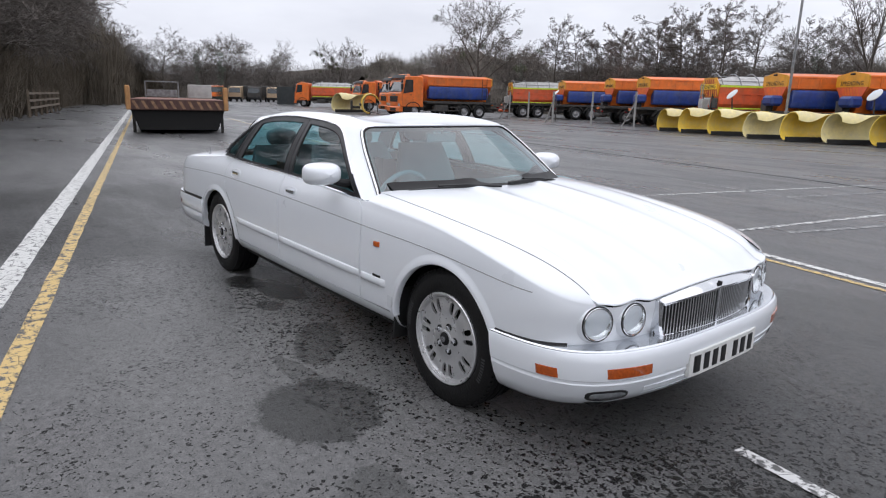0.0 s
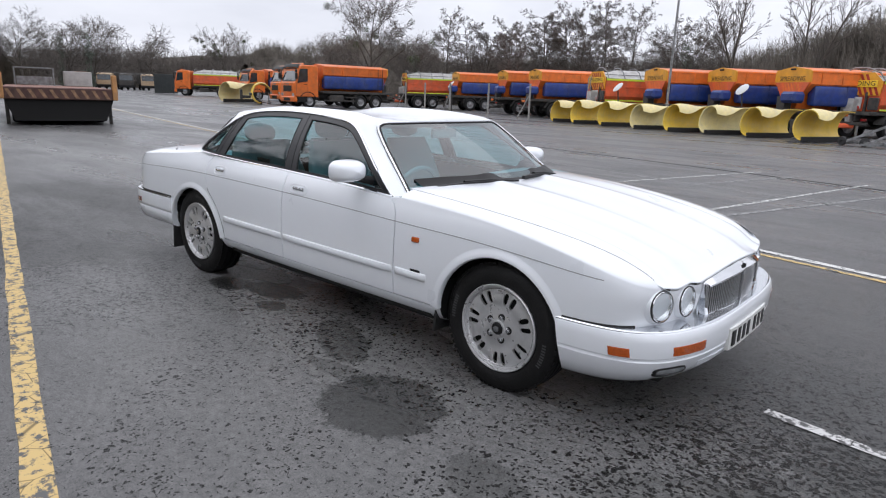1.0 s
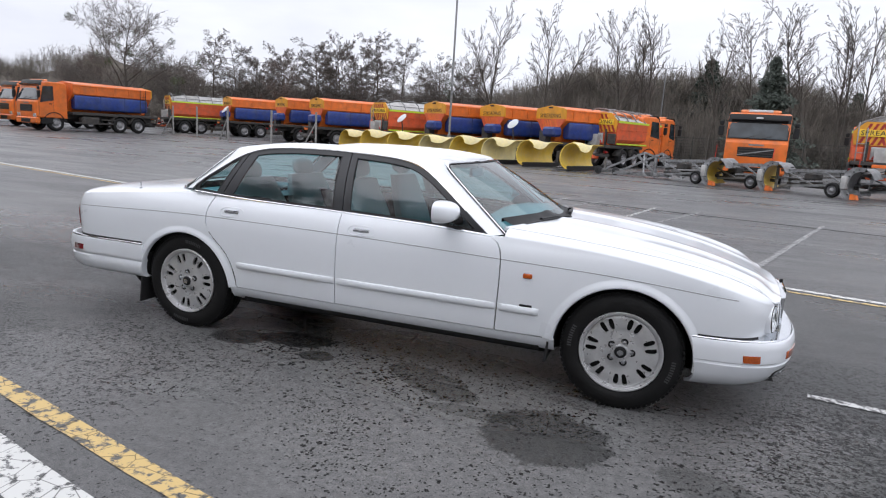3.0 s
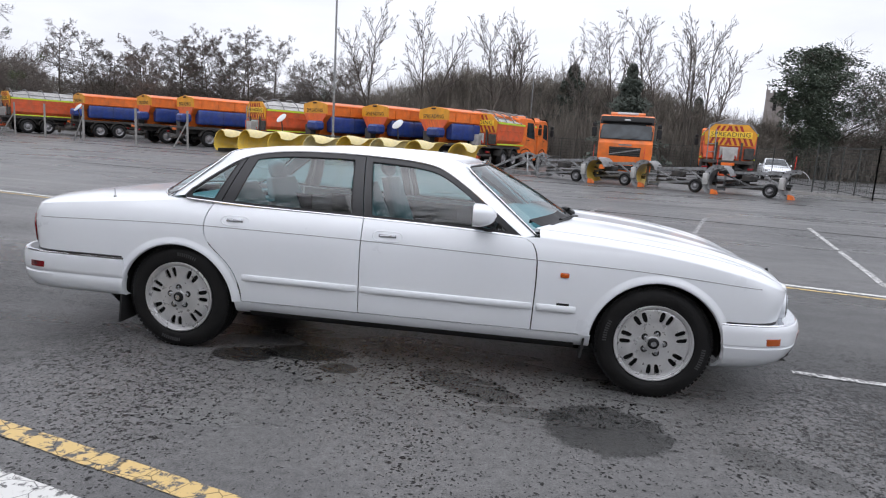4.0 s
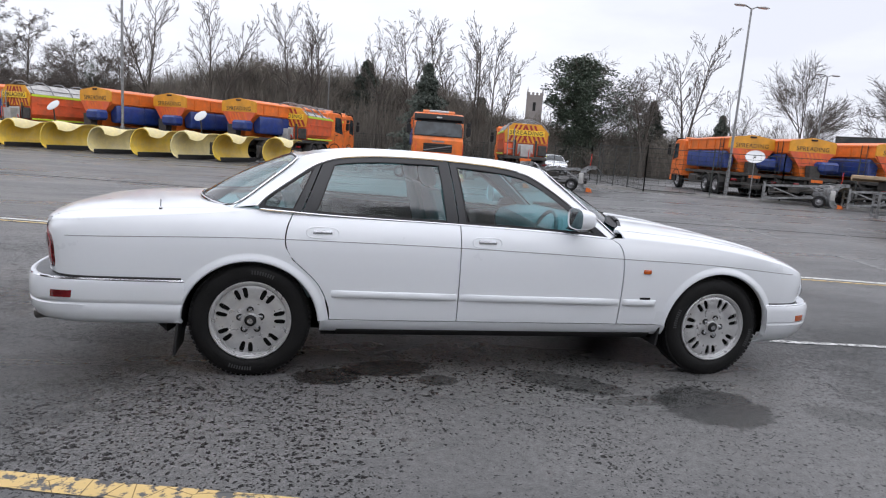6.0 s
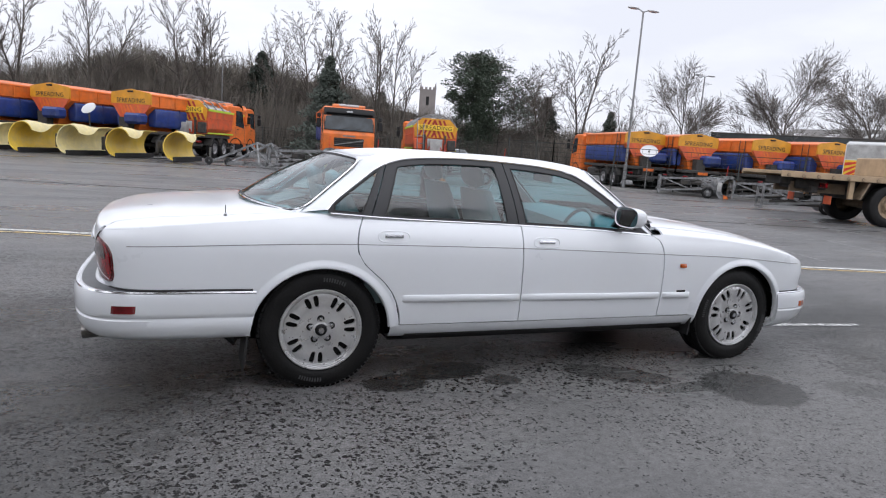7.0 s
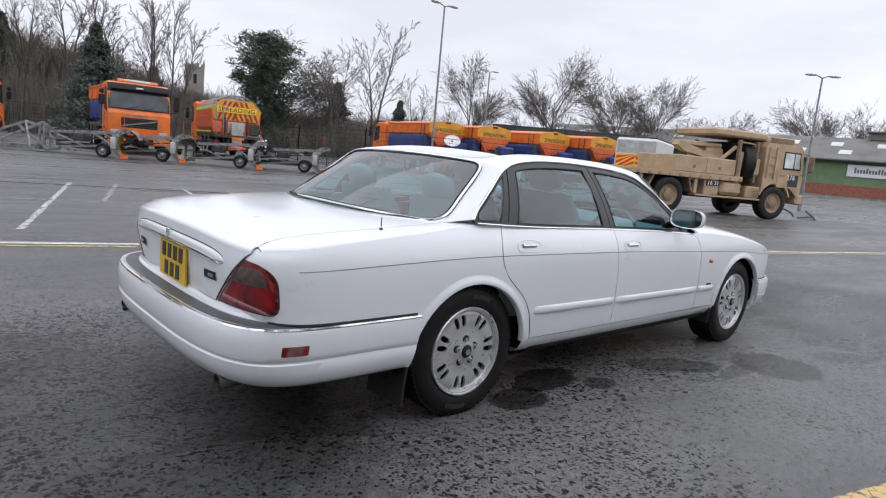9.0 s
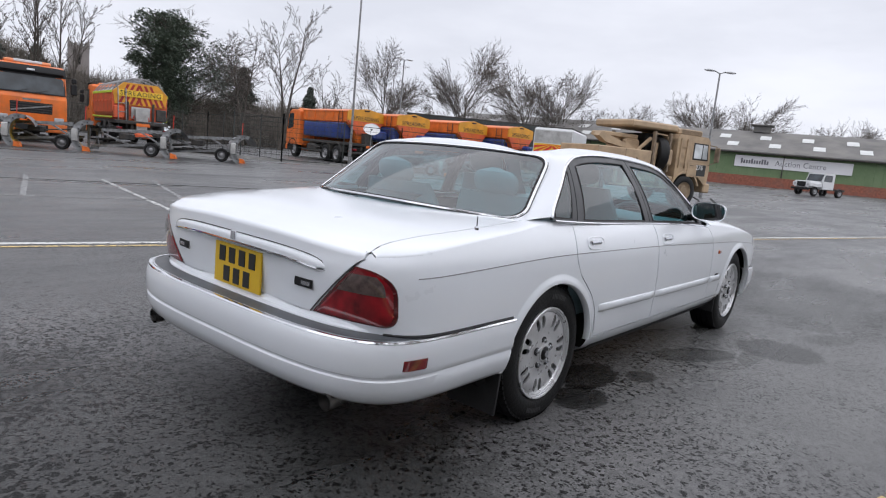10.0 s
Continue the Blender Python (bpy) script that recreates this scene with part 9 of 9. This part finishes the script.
CFG = {
    "round": dict(depth=4, sprig=5, kids=(11, 7, 6, 4), angle=(48, 42, 40, 42), ratio=0.56, taper=0.25, start=0.28, wobble=0.10, rise=0.06),
    "alder": dict(depth=3, sprig=6, kids=(34, 9, 8), angle=(70, 46, 45), ratio=0.32, taper=0.55, start=0.20, wobble=0.06, rise=0.03),
    "tall": dict(depth=4, sprig=4, kids=(20, 7, 6, 5), thin=0.27, angle=(36, 34, 36, 38), ratio=0.27, taper=0.35, start=0.42, wobble=0.06, rise=0.12),
    "poplar": dict(depth=4, sprig=4, kids=(17, 7, 6, 4), thin=0.28, angle=(42, 38, 38), ratio=0.28, taper=0.30, start=0.42, wobble=0.07, rise=0.10),
    "fan": dict(depth=4, sprig=3, kids=(15, 7, 6, 4), angle=(36, 28, 26, 28), ratio=0.58, taper=0.30, start=0.12, wobble=0.05, rise=0.04),
}


def leaf_cloud(shape, rng, centre, rad, n, size):
    """Small tilted leaves scattered through a ball."""
    for _ in range(n):
        v = Vector((rng.gauss(0, 1), rng.gauss(0, 1), rng.gauss(0, 1))).normalized() * rad * (rng.random() ** 0.4)
        c = centre + Vector((v.x, v.y, v.z))
        a = Vector((rng.gauss(0, 1), rng.gauss(0, 1), rng.gauss(0, 1))).normalized()
        b = a.orthogonal().normalized()
        s = size * rng.uniform(0.6, 1.3)
        i = len(shape.v)
        shape.v += [tuple(c + a * s), tuple(c + b * s * 0.6), tuple(c - a * s), tuple(c - b * s * 0.6)]
        shape.f.append((i, i + 1, i + 2, i + 3))


def tree(kind, seed, label, stems=1, ivy=0.0, balls=0, catkins=0.0):
    """A bare tree ten metres high: trunk with limbs, and a crown of twigs."""
    rng = random.Random(seed)
    cfg = CFG[kind]
    trunk, crown, leaves, tips = Shape(), Shape(), Shape(), []
    for s in range(stems):
        d = Vector((rng.uniform(-0.12, 0.12), rng.uniform(-0.12, 0.12), 1)).normalized()
        p = Vector((rng.uniform(-0.6, 0.6), rng.uniform(-0.6, 0.6), -0.1)) if stems > 1 else Vector((0, 0, -0.1))
        L = {"round": 5.6, "fan": 5.6}.get(kind, 8.6) * (1 - 0.12 * s)
        grow(rng, trunk, crown, p, d, L, 0.19 if kind in ("round", "fan") else 0.125, 0, cfg, tips)
    zmax = max(v[2] for v in crown.v)
    k = 10.0 / zmax
    for sh in (trunk, crown):
        sh.v = [(a * k, b * k, c * k) for a, b, c in sh.v]
    tips = [t * k for t in tips]
    root = thing("tree", label, "tree", group="bare trees round the yard")
    part("trunk", trunk, BARK, root, fix=False)
    part("crown", crown, TWIG, root, fix=False)
    if catkins:
        for t in tips:
            if rng.random() < catkins:
                leaf_cloud(leaves, rng, t, 0.14, 2, 0.044)
        part("catkin_cover", leaves, TWIG, root, flat=True, fix=False)
    if ivy:
        lv = Shape()
        for i in range(int(60 * ivy * (1.6 if ivy > 1.5 else 1))):
            z = rng.uniform(0.5, 6.8 if ivy < 1.5 else 8.8)
            wide = 0.45 + (0.25 * math.sin(min(1, z / 6.8) * math.pi) if ivy < 1.5 else 2.5 * min(1.0, z / 7.0) * (1.0 if z < 7.5 else 0.75)) * rng.random() ** 0.6
            a = rng.uniform(0, 6.28)
            c = Vector((math.cos(a) * wide * rng.random(), math.sin(a) * wide * rng.random(), z))
            leaf_cloud(lv, rng, c, 0.42, 70 if ivy < 1.5 else 95, 0.06 if ivy < 1.5 else 0.075)
        if ivy > 1.5:
            for t in tips[:: max(1, len(tips) // 110)]:
                if t.z < 8.2:
                    leaf_cloud(lv, rng, t * 0.8 + Vector((0, 0, 0.9)), 0.5, 60, 0.065)
        part("ivy", lv, IVY, root, "dark green ivy round the trunk", flat=True, fix=False)
    for b in range(balls):
        t = rng.choice(tips)
        mb = Shape()
        leaf_cloud(mb, rng, t, 0.28, 160, 0.05)
        tagged(part("mistletoe", mb, MISTLE, root, "round clump of mistletoe", flat=True, fix=False), kind="stuff")
    return root


def fir(seed):
    rng = random.Random(seed)
    root = thing("conifer", "dark green conifer behind the bare trees", "tree", group="dark conifers")
    part("trunk", Shape().tube([(0, 0, 0), (0, 0, 9.6)], 0.16, 6, r_end=0.02), BARK, root)
    lv = Shape()
    for i in range(2400):
        z = rng.uniform(0.8, 9.9)
        r = 5.6 * (1 - z / 10.2) * rng.uniform(0.3, 1.0) * (0.8 + 0.3 * math.sin(z * 4))
        a = rng.uniform(0, 6.28)
        leaf_cloud(lv, rng, Vector((math.cos(a) * r, math.sin(a) * r, z - 0.25 * r)), 0.34, 7, 0.15)
    part("crown", lv, FIR, root, flat=True, fix=False)
    return root


def stand(source, spots, seed):
    """Plants copies of a tree at (x, y, height)."""
    rng = random.Random(seed)
    for i, (x, y, h) in enumerate(spots):
        m = Matrix.Translation((x, y, 0)) @ Matrix.Rotation(rng.uniform(0, 6.28), 4, "Z") @ Matrix.Diagonal((h / 10 * rng.uniform(0.9, 1.15), h / 10 * rng.uniform(0.9, 1.15), h / 10, 1))
        if i == 0:
            source.matrix_world = m
        else:
            c = copy_thing(source, Matrix.Identity(4))
            c.matrix_basis = m


ROUND_A = tree("round", 3, "bare broad deciduous tree with fine grey twigs")
ROUND_B = tree("round", 8, "bare broad deciduous tree with ivy on its trunk", ivy=0.6)
MISTLETOE = tree("round", 21, "large bare tree hung with balls of mistletoe", balls=14)
ALDER_A = tree("alder", 5, "bare alder with tiered branches and dark catkins", catkins=0.9)
ALDER_B = tree("alder", 12, "bare alder with tiered branches and dark catkins", stems=2, catkins=0.9)
TALL_A = tree("tall", 6, "tall slim bare tree with fine upswept twigs", stems=2)
TALL_B = tree("tall", 17, "tall slim bare tree with upswept branches", stems=2)
POPLAR = tree("poplar", 9, "tall thin bare tree with sparse twigs", stems=2)
IVY_TREE = tree("round", 14, "bare tree smothered in dark green ivy", ivy=3.2)
FAN_A = tree("fan", 4, "bare fan-shaped tree with upswept twigs")
FAN_B = tree("fan", 15, "bare fan-shaped tree with upswept twigs")

stand(ROUND_A, [(-87.9, 23.1, 10.2), (-96.3, 43.6, 10.5), (-55.0, 44.3, 7.7), (-24.4, 61.3, 8.6), (-7.4, 65.2, 10.3), (92.7, 39.6, 11.3)], 1)
stand(ROUND_B, [(-81.9, 25.5, 9.2), (-82.9, 28.8, 9.8), (-41.3, 43.0, 7.2), (-19.2, 54.6, 9.1), (86.2, 41.6, 11.4), (103.5, 21.2, 11.8)], 2)
stand(MISTLETOE, [(-42.6, 38.8, 11.9), (-83.4, 46.8, 10.4)], 3)
stand(ALDER_A, [(-40.4, 46.6, 9.6), (-38.7, 55.7, 8.4), (-29.8, 52.1, 8.9), (-22.9, 51.3, 9.6), (-17.5, 57.9, 8.8), (-30.5, 49.6, 9.2), (-23.7, 48.6, 9.7), (-34.5, 50.5, 8.0)], 4)
stand(ALDER_B, [(-38.2, 48.6, 8.9), (-31.6, 50.9, 8.7), (-26.5, 51.7, 9.4), (-20.8, 58.8, 9.1), (-32.1, 46.4, 8.4), (-27.3, 49.1, 9.7), (-36.0, 47.0, 7.6), (-45.0, 47.0, 6.6)], 5)
stand(TALL_A, [(-13.6, 49.9, 12.1), (-3.2, 49.5, 12.2), (10.7, 52.5, 12.9), (28.2, 42.6, 11.9)], 6)
stand(TALL_B, [(-9.7, 52.8, 13.2), (-1.6, 51.6, 12.6), (13.0, 54.1, 13.7), (15.1, 51.5, 12.8)], 7)
stand(POPLAR, [(4.6, 51.4, 12.0), (6.4, 49.2, 12.5), (27.4, 46.6, 10.6), (33.0, 43.6, 8.6)], 8)
stand(IVY_TREE, [(23.4, 52.8, 11.8)], 9)
IVY_TREE.scale = (1.65, 1.65, 1.18)
stand(FAN_A, [(46.1, 37.7, 12.9), (34.8, 38.2, 9.9), (69.1, 39.5, 14.2), (89.7, 23.1, 13.2)], 10)
stand(FAN_B, [(63.6, 40.8, 13.7), (86.7, 26.0, 13.2), (93.1, 11.5, 11.4)], 11)
FIRS = fir(2)
stand(FIRS, [(4.1, 62.0, 9.4), (7.5, 45.6, 7.7), (16.8, 64.0, 7.0), (33.1, 56.6, 7.6), (38.0, 52.0, 6.4), (1.0, 63.0, 7.5)], 12)

hedge_y = lambda x: -8.0 - 0.25 * x
# trees of the hedge beside and behind the camera
stand(tree("round", 31, "bare hedgerow tree with ivy on its trunk", ivy=1.0), [(x, hedge_y(x) - d, h) for x, d, h in ((-34, 2.5, 12.5), (-52, 3, 14.0), (-75, 2, 14), (-44, 3.5, 13))] + [(-84, 14.6, 12.5), (-92, 17.0, 12.0), (-94, 19.3, 10.6), (-95, 21.6, 8.6), (-97, 16.0, 12.0)], 13)
stand(tree("tall", 33, "slim bare hedgerow tree", stems=3), [(x, hedge_y(x) - d, h) for x, d, h in ((-39, 2.0, 13.5), (-62, 2.5, 14), (-28, 3.0, 12.5), (-17, 3.0, 11.5), (-3, 4.0, 10.5), (16, 4.0, 11), (-88, 2, 13), (-57, 2.0, 13), (5, 5, 10))], 14)


def brush(seed, n, wide, high, reach):
    """One clump of bare scrub as plain arrays of thin stems."""
    rng = random.Random(seed)
    sh = Shape()
    for _ in range(n):
        a = rng.uniform(0, 6.28)
        r = wide * math.sqrt(rng.random())
        p = Vector((math.cos(a) * r, math.sin(a) * r, 0))
        top_h = high * (1 - 0.55 * (r / wide) ** 2) * rng.uniform(0.5, 1.1)
        d = Vector((math.cos(a) * 0.25 * r / wide + rng.gauss(0, 0.16), math.sin(a) * 0.25 * r / wide + rng.gauss(0, 0.16), 1)).normalized()
        q = p + d * top_h
        sh.tube([p, p.lerp(q, 0.5) + Vector((rng.gauss(0, 0.1), rng.gauss(0, 0.1), 0)), q], 0.022, 3, cap=False, r_end=0.007)
        for _ in range(reach):
            t = rng.uniform(0.25, 0.95)
            b = p.lerp(q, t)
            e = b + (d + Vector((rng.gauss(0, 0.7), rng.gauss(0, 0.7), rng.gauss(0.1, 0.4)))).normalized() * rng.uniform(0.35, 0.95)
            w = (e - b).orthogonal().normalized() * 0.012
            k = len(sh.v)
            sh.v += [tuple(b - w), tuple(b + w), tuple(e)]
            sh.f.append((k, k + 1, k + 2))
    return np.array(sh.v), sh.f


def scrub(name, label, spots, clumps, mat):
    """Scrub planted along a line, as one mesh."""
    rng = random.Random(len(spots))
    allv, allf, base = [], [], 0
    for x, y, s, h, *lift in spots:
        v, f = clumps[rng.randrange(len(clumps))]
        a = rng.uniform(0, 6.28)
        c, sn = math.cos(a), math.sin(a)
        w = np.stack([(v[:, 0] * c - v[:, 1] * sn) * s + x, (v[:, 0] * sn + v[:, 1] * c) * s + y, v[:, 2] * h + (lift[0] if lift else 0.0)], axis=1)
        allv.append(w)
        allf += [tuple(i + base for i in q) for q in f]
        base += len(v)
    me = bpy.data.meshes.new(name)
    me.from_pydata(np.concatenate(allv).tolist(), [], allf)
    me.update()
    return tagged(part(name, me, mat), label, "scrub", kind="stuff")


CLUMPS = [brush(k, 70, 1.9, 3.0, 7) for k in range(4)]
rng_s = random.Random(77)
spots = []
for i in range(150):
    x = 24 - 0.85 * i
    for row in range(2):
        spots.append((x + rng_s.uniform(-0.6, 0.6), hedge_y(x) - 1.0 - 1.6 * row + rng_s.uniform(-0.4, 0.4), rng_s.uniform(0.7, 1.0), rng_s.uniform(0.85, 1.2) * (1.15 + 0.85 * row)))
for i in range(70):
    # the hedge bends across the far end of the road and sinks
    f = rng_s.random()
    x, y, h = (float(np.interp(f, [0, 0.55, 1], v)) for v in ((-68, -95, -94), (10.4, 18.0, 24.0), (3.4, 3.3, 1.5)))
    spots.append((x + rng_s.uniform(-2, 2), y + rng_s.uniform(-0.6, 0.6), rng_s.uniform(1.0, 1.5), h * rng_s.uniform(0.75, 1.05)))
scrub("hedge", "tall bare brown hedge beside the yard", spots, CLUMPS, HEDGE_TWIG)
bank_line = [(-135, 82), (-90, 70), (-55, 60), (-35, 64), (-18, 64), (-5, 60), (8, 62), (22, 60), (34, 54), (46, 48), (60, 50), (80, 46)]


def along(line, t):
    """A point a fraction of the way along a polyline."""
    k = t * (len(line) - 1)
    i = min(int(k), len(line) - 2)
    f = k - i
    return tuple(a + (b - a) * f for a, b in zip(line[i], line[i + 1]))


spots = []
for i in range(330):
    t = i / 329
    x, y = along(bank_line, t)
    hgt = 1.2 + (1.3 if 0.34 < t < 0.57 else 0.6 if t < 0.62 else 0.3) * rng_s.uniform(0.4, 1.0)
    spots.append((x + rng_s.uniform(-1, 1), y - rng_s.uniform(1.5, 7.0), rng_s.uniform(0.9, 1.5), hgt * rng_s.uniform(0.7, 1.05)))
def bank(name, label, line, height, depth):
    """An uneven wooded rise behind the scrub."""
    rows = []
    n = 140
    for i in range(n + 1):
        t = i / n
        x, y = along(line, t)
        h = height(t) * (0.72 + 0.22 * noise.noise(Vector((x * 0.045, y * 0.045, 0)))) + 0.5 * noise.noise(Vector((x * 0.35, 3.1, 0.5)))
        h = max(h, 0.6)
        rows.append([(x, y, -0.2), (x + noise.noise(Vector((i * 0.3, 1, 0))) * 0.8, y + depth * 0.25, h * 0.6), (x, y + depth * 0.6, h), (x, y + depth, h * 0.9), (x, y + depth + 3, -0.2)])
    return tagged(part(name, Shape().grid(rows), LEAF_LITTER), label, "wooded bank", kind="structure")


def bank_height(t):
    return float(np.interp(t, [0, 0.12, 0.2, 0.30, 0.37, 0.43, 0.56, 0.63, 0.72, 0.85, 1.0], [12.0, 11.0, 6.0, 4.5, 5.5, 9.5, 9.5, 4.2, 3.2, 3.2, 3.0]))


for i in range(420):
    # thickets on the crest of the bank
    t = rng_s.random()
    x, y = along(bank_line, t)
    f = rng_s.uniform(0.15, 0.6)
    spots.append((x + rng_s.uniform(-1, 1), y + 6.0 * f, rng_s.uniform(1.0, 1.6), rng_s.uniform(0.7, 1.35), bank_height(t) * (0.35 + 0.62 * f)))
scrub("scrub", "grey-brown bare scrub behind the parked lorries", spots, CLUMPS, TWIG_GREEN)


bank("wooded_bank", "dark wooded bank closing the yard", bank_line, bank_height, 6.0)
# solid core of the hedge; the shade between its twigs is in the colour
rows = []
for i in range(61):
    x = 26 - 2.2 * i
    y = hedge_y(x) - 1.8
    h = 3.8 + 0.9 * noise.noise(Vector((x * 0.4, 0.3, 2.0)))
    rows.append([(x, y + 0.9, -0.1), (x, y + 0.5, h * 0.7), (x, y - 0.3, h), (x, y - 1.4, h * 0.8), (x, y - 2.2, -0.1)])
tagged(part("hedge_bank", Shape().grid(rows), HEDGE_SHADE), "solid core of the tall hedge, coloured dark as its inner shade", "hedge", kind="structure")

far_line = [(-205, -40), (-200, 5), (-185, 48), (-136, 80)]
bank("far_wood", "low grey wood far beyond the yard", far_line, lambda t: 10.0, 8.0)
scrub("far_scrub", "bare grey scrub far beyond the yard", [(*[c + rng_s.uniform(-3, 3) for c in along(far_line, rng_s.random())], rng_s.uniform(1.5, 2.4), rng_s.uniform(1.3, 2.0), rng_s.uniform(0, 6.5)) for _ in range(170)], CLUMPS, TWIG)
stand(tree("round", 41, "bare hedgerow tree with dense fine twigs"), [(x, hedge_y(x) - d, h) for x, d, h in ((-18, 1.5, 11), (-25, 5, 13), (-31, 1.8, 12), (-37, 5, 14), (-48, 1.5, 13), (-55, 5, 15), (-67, 2, 14), (-12, 6, 12), (-78, 1.5, 15), (-86, 3, 15), (-60, 1.5, 14), (-42, 2, 13), (-22, 3.0, 11.5), (-7, 4.5, 10.0), (3, 4.5, 10.5))], 15)
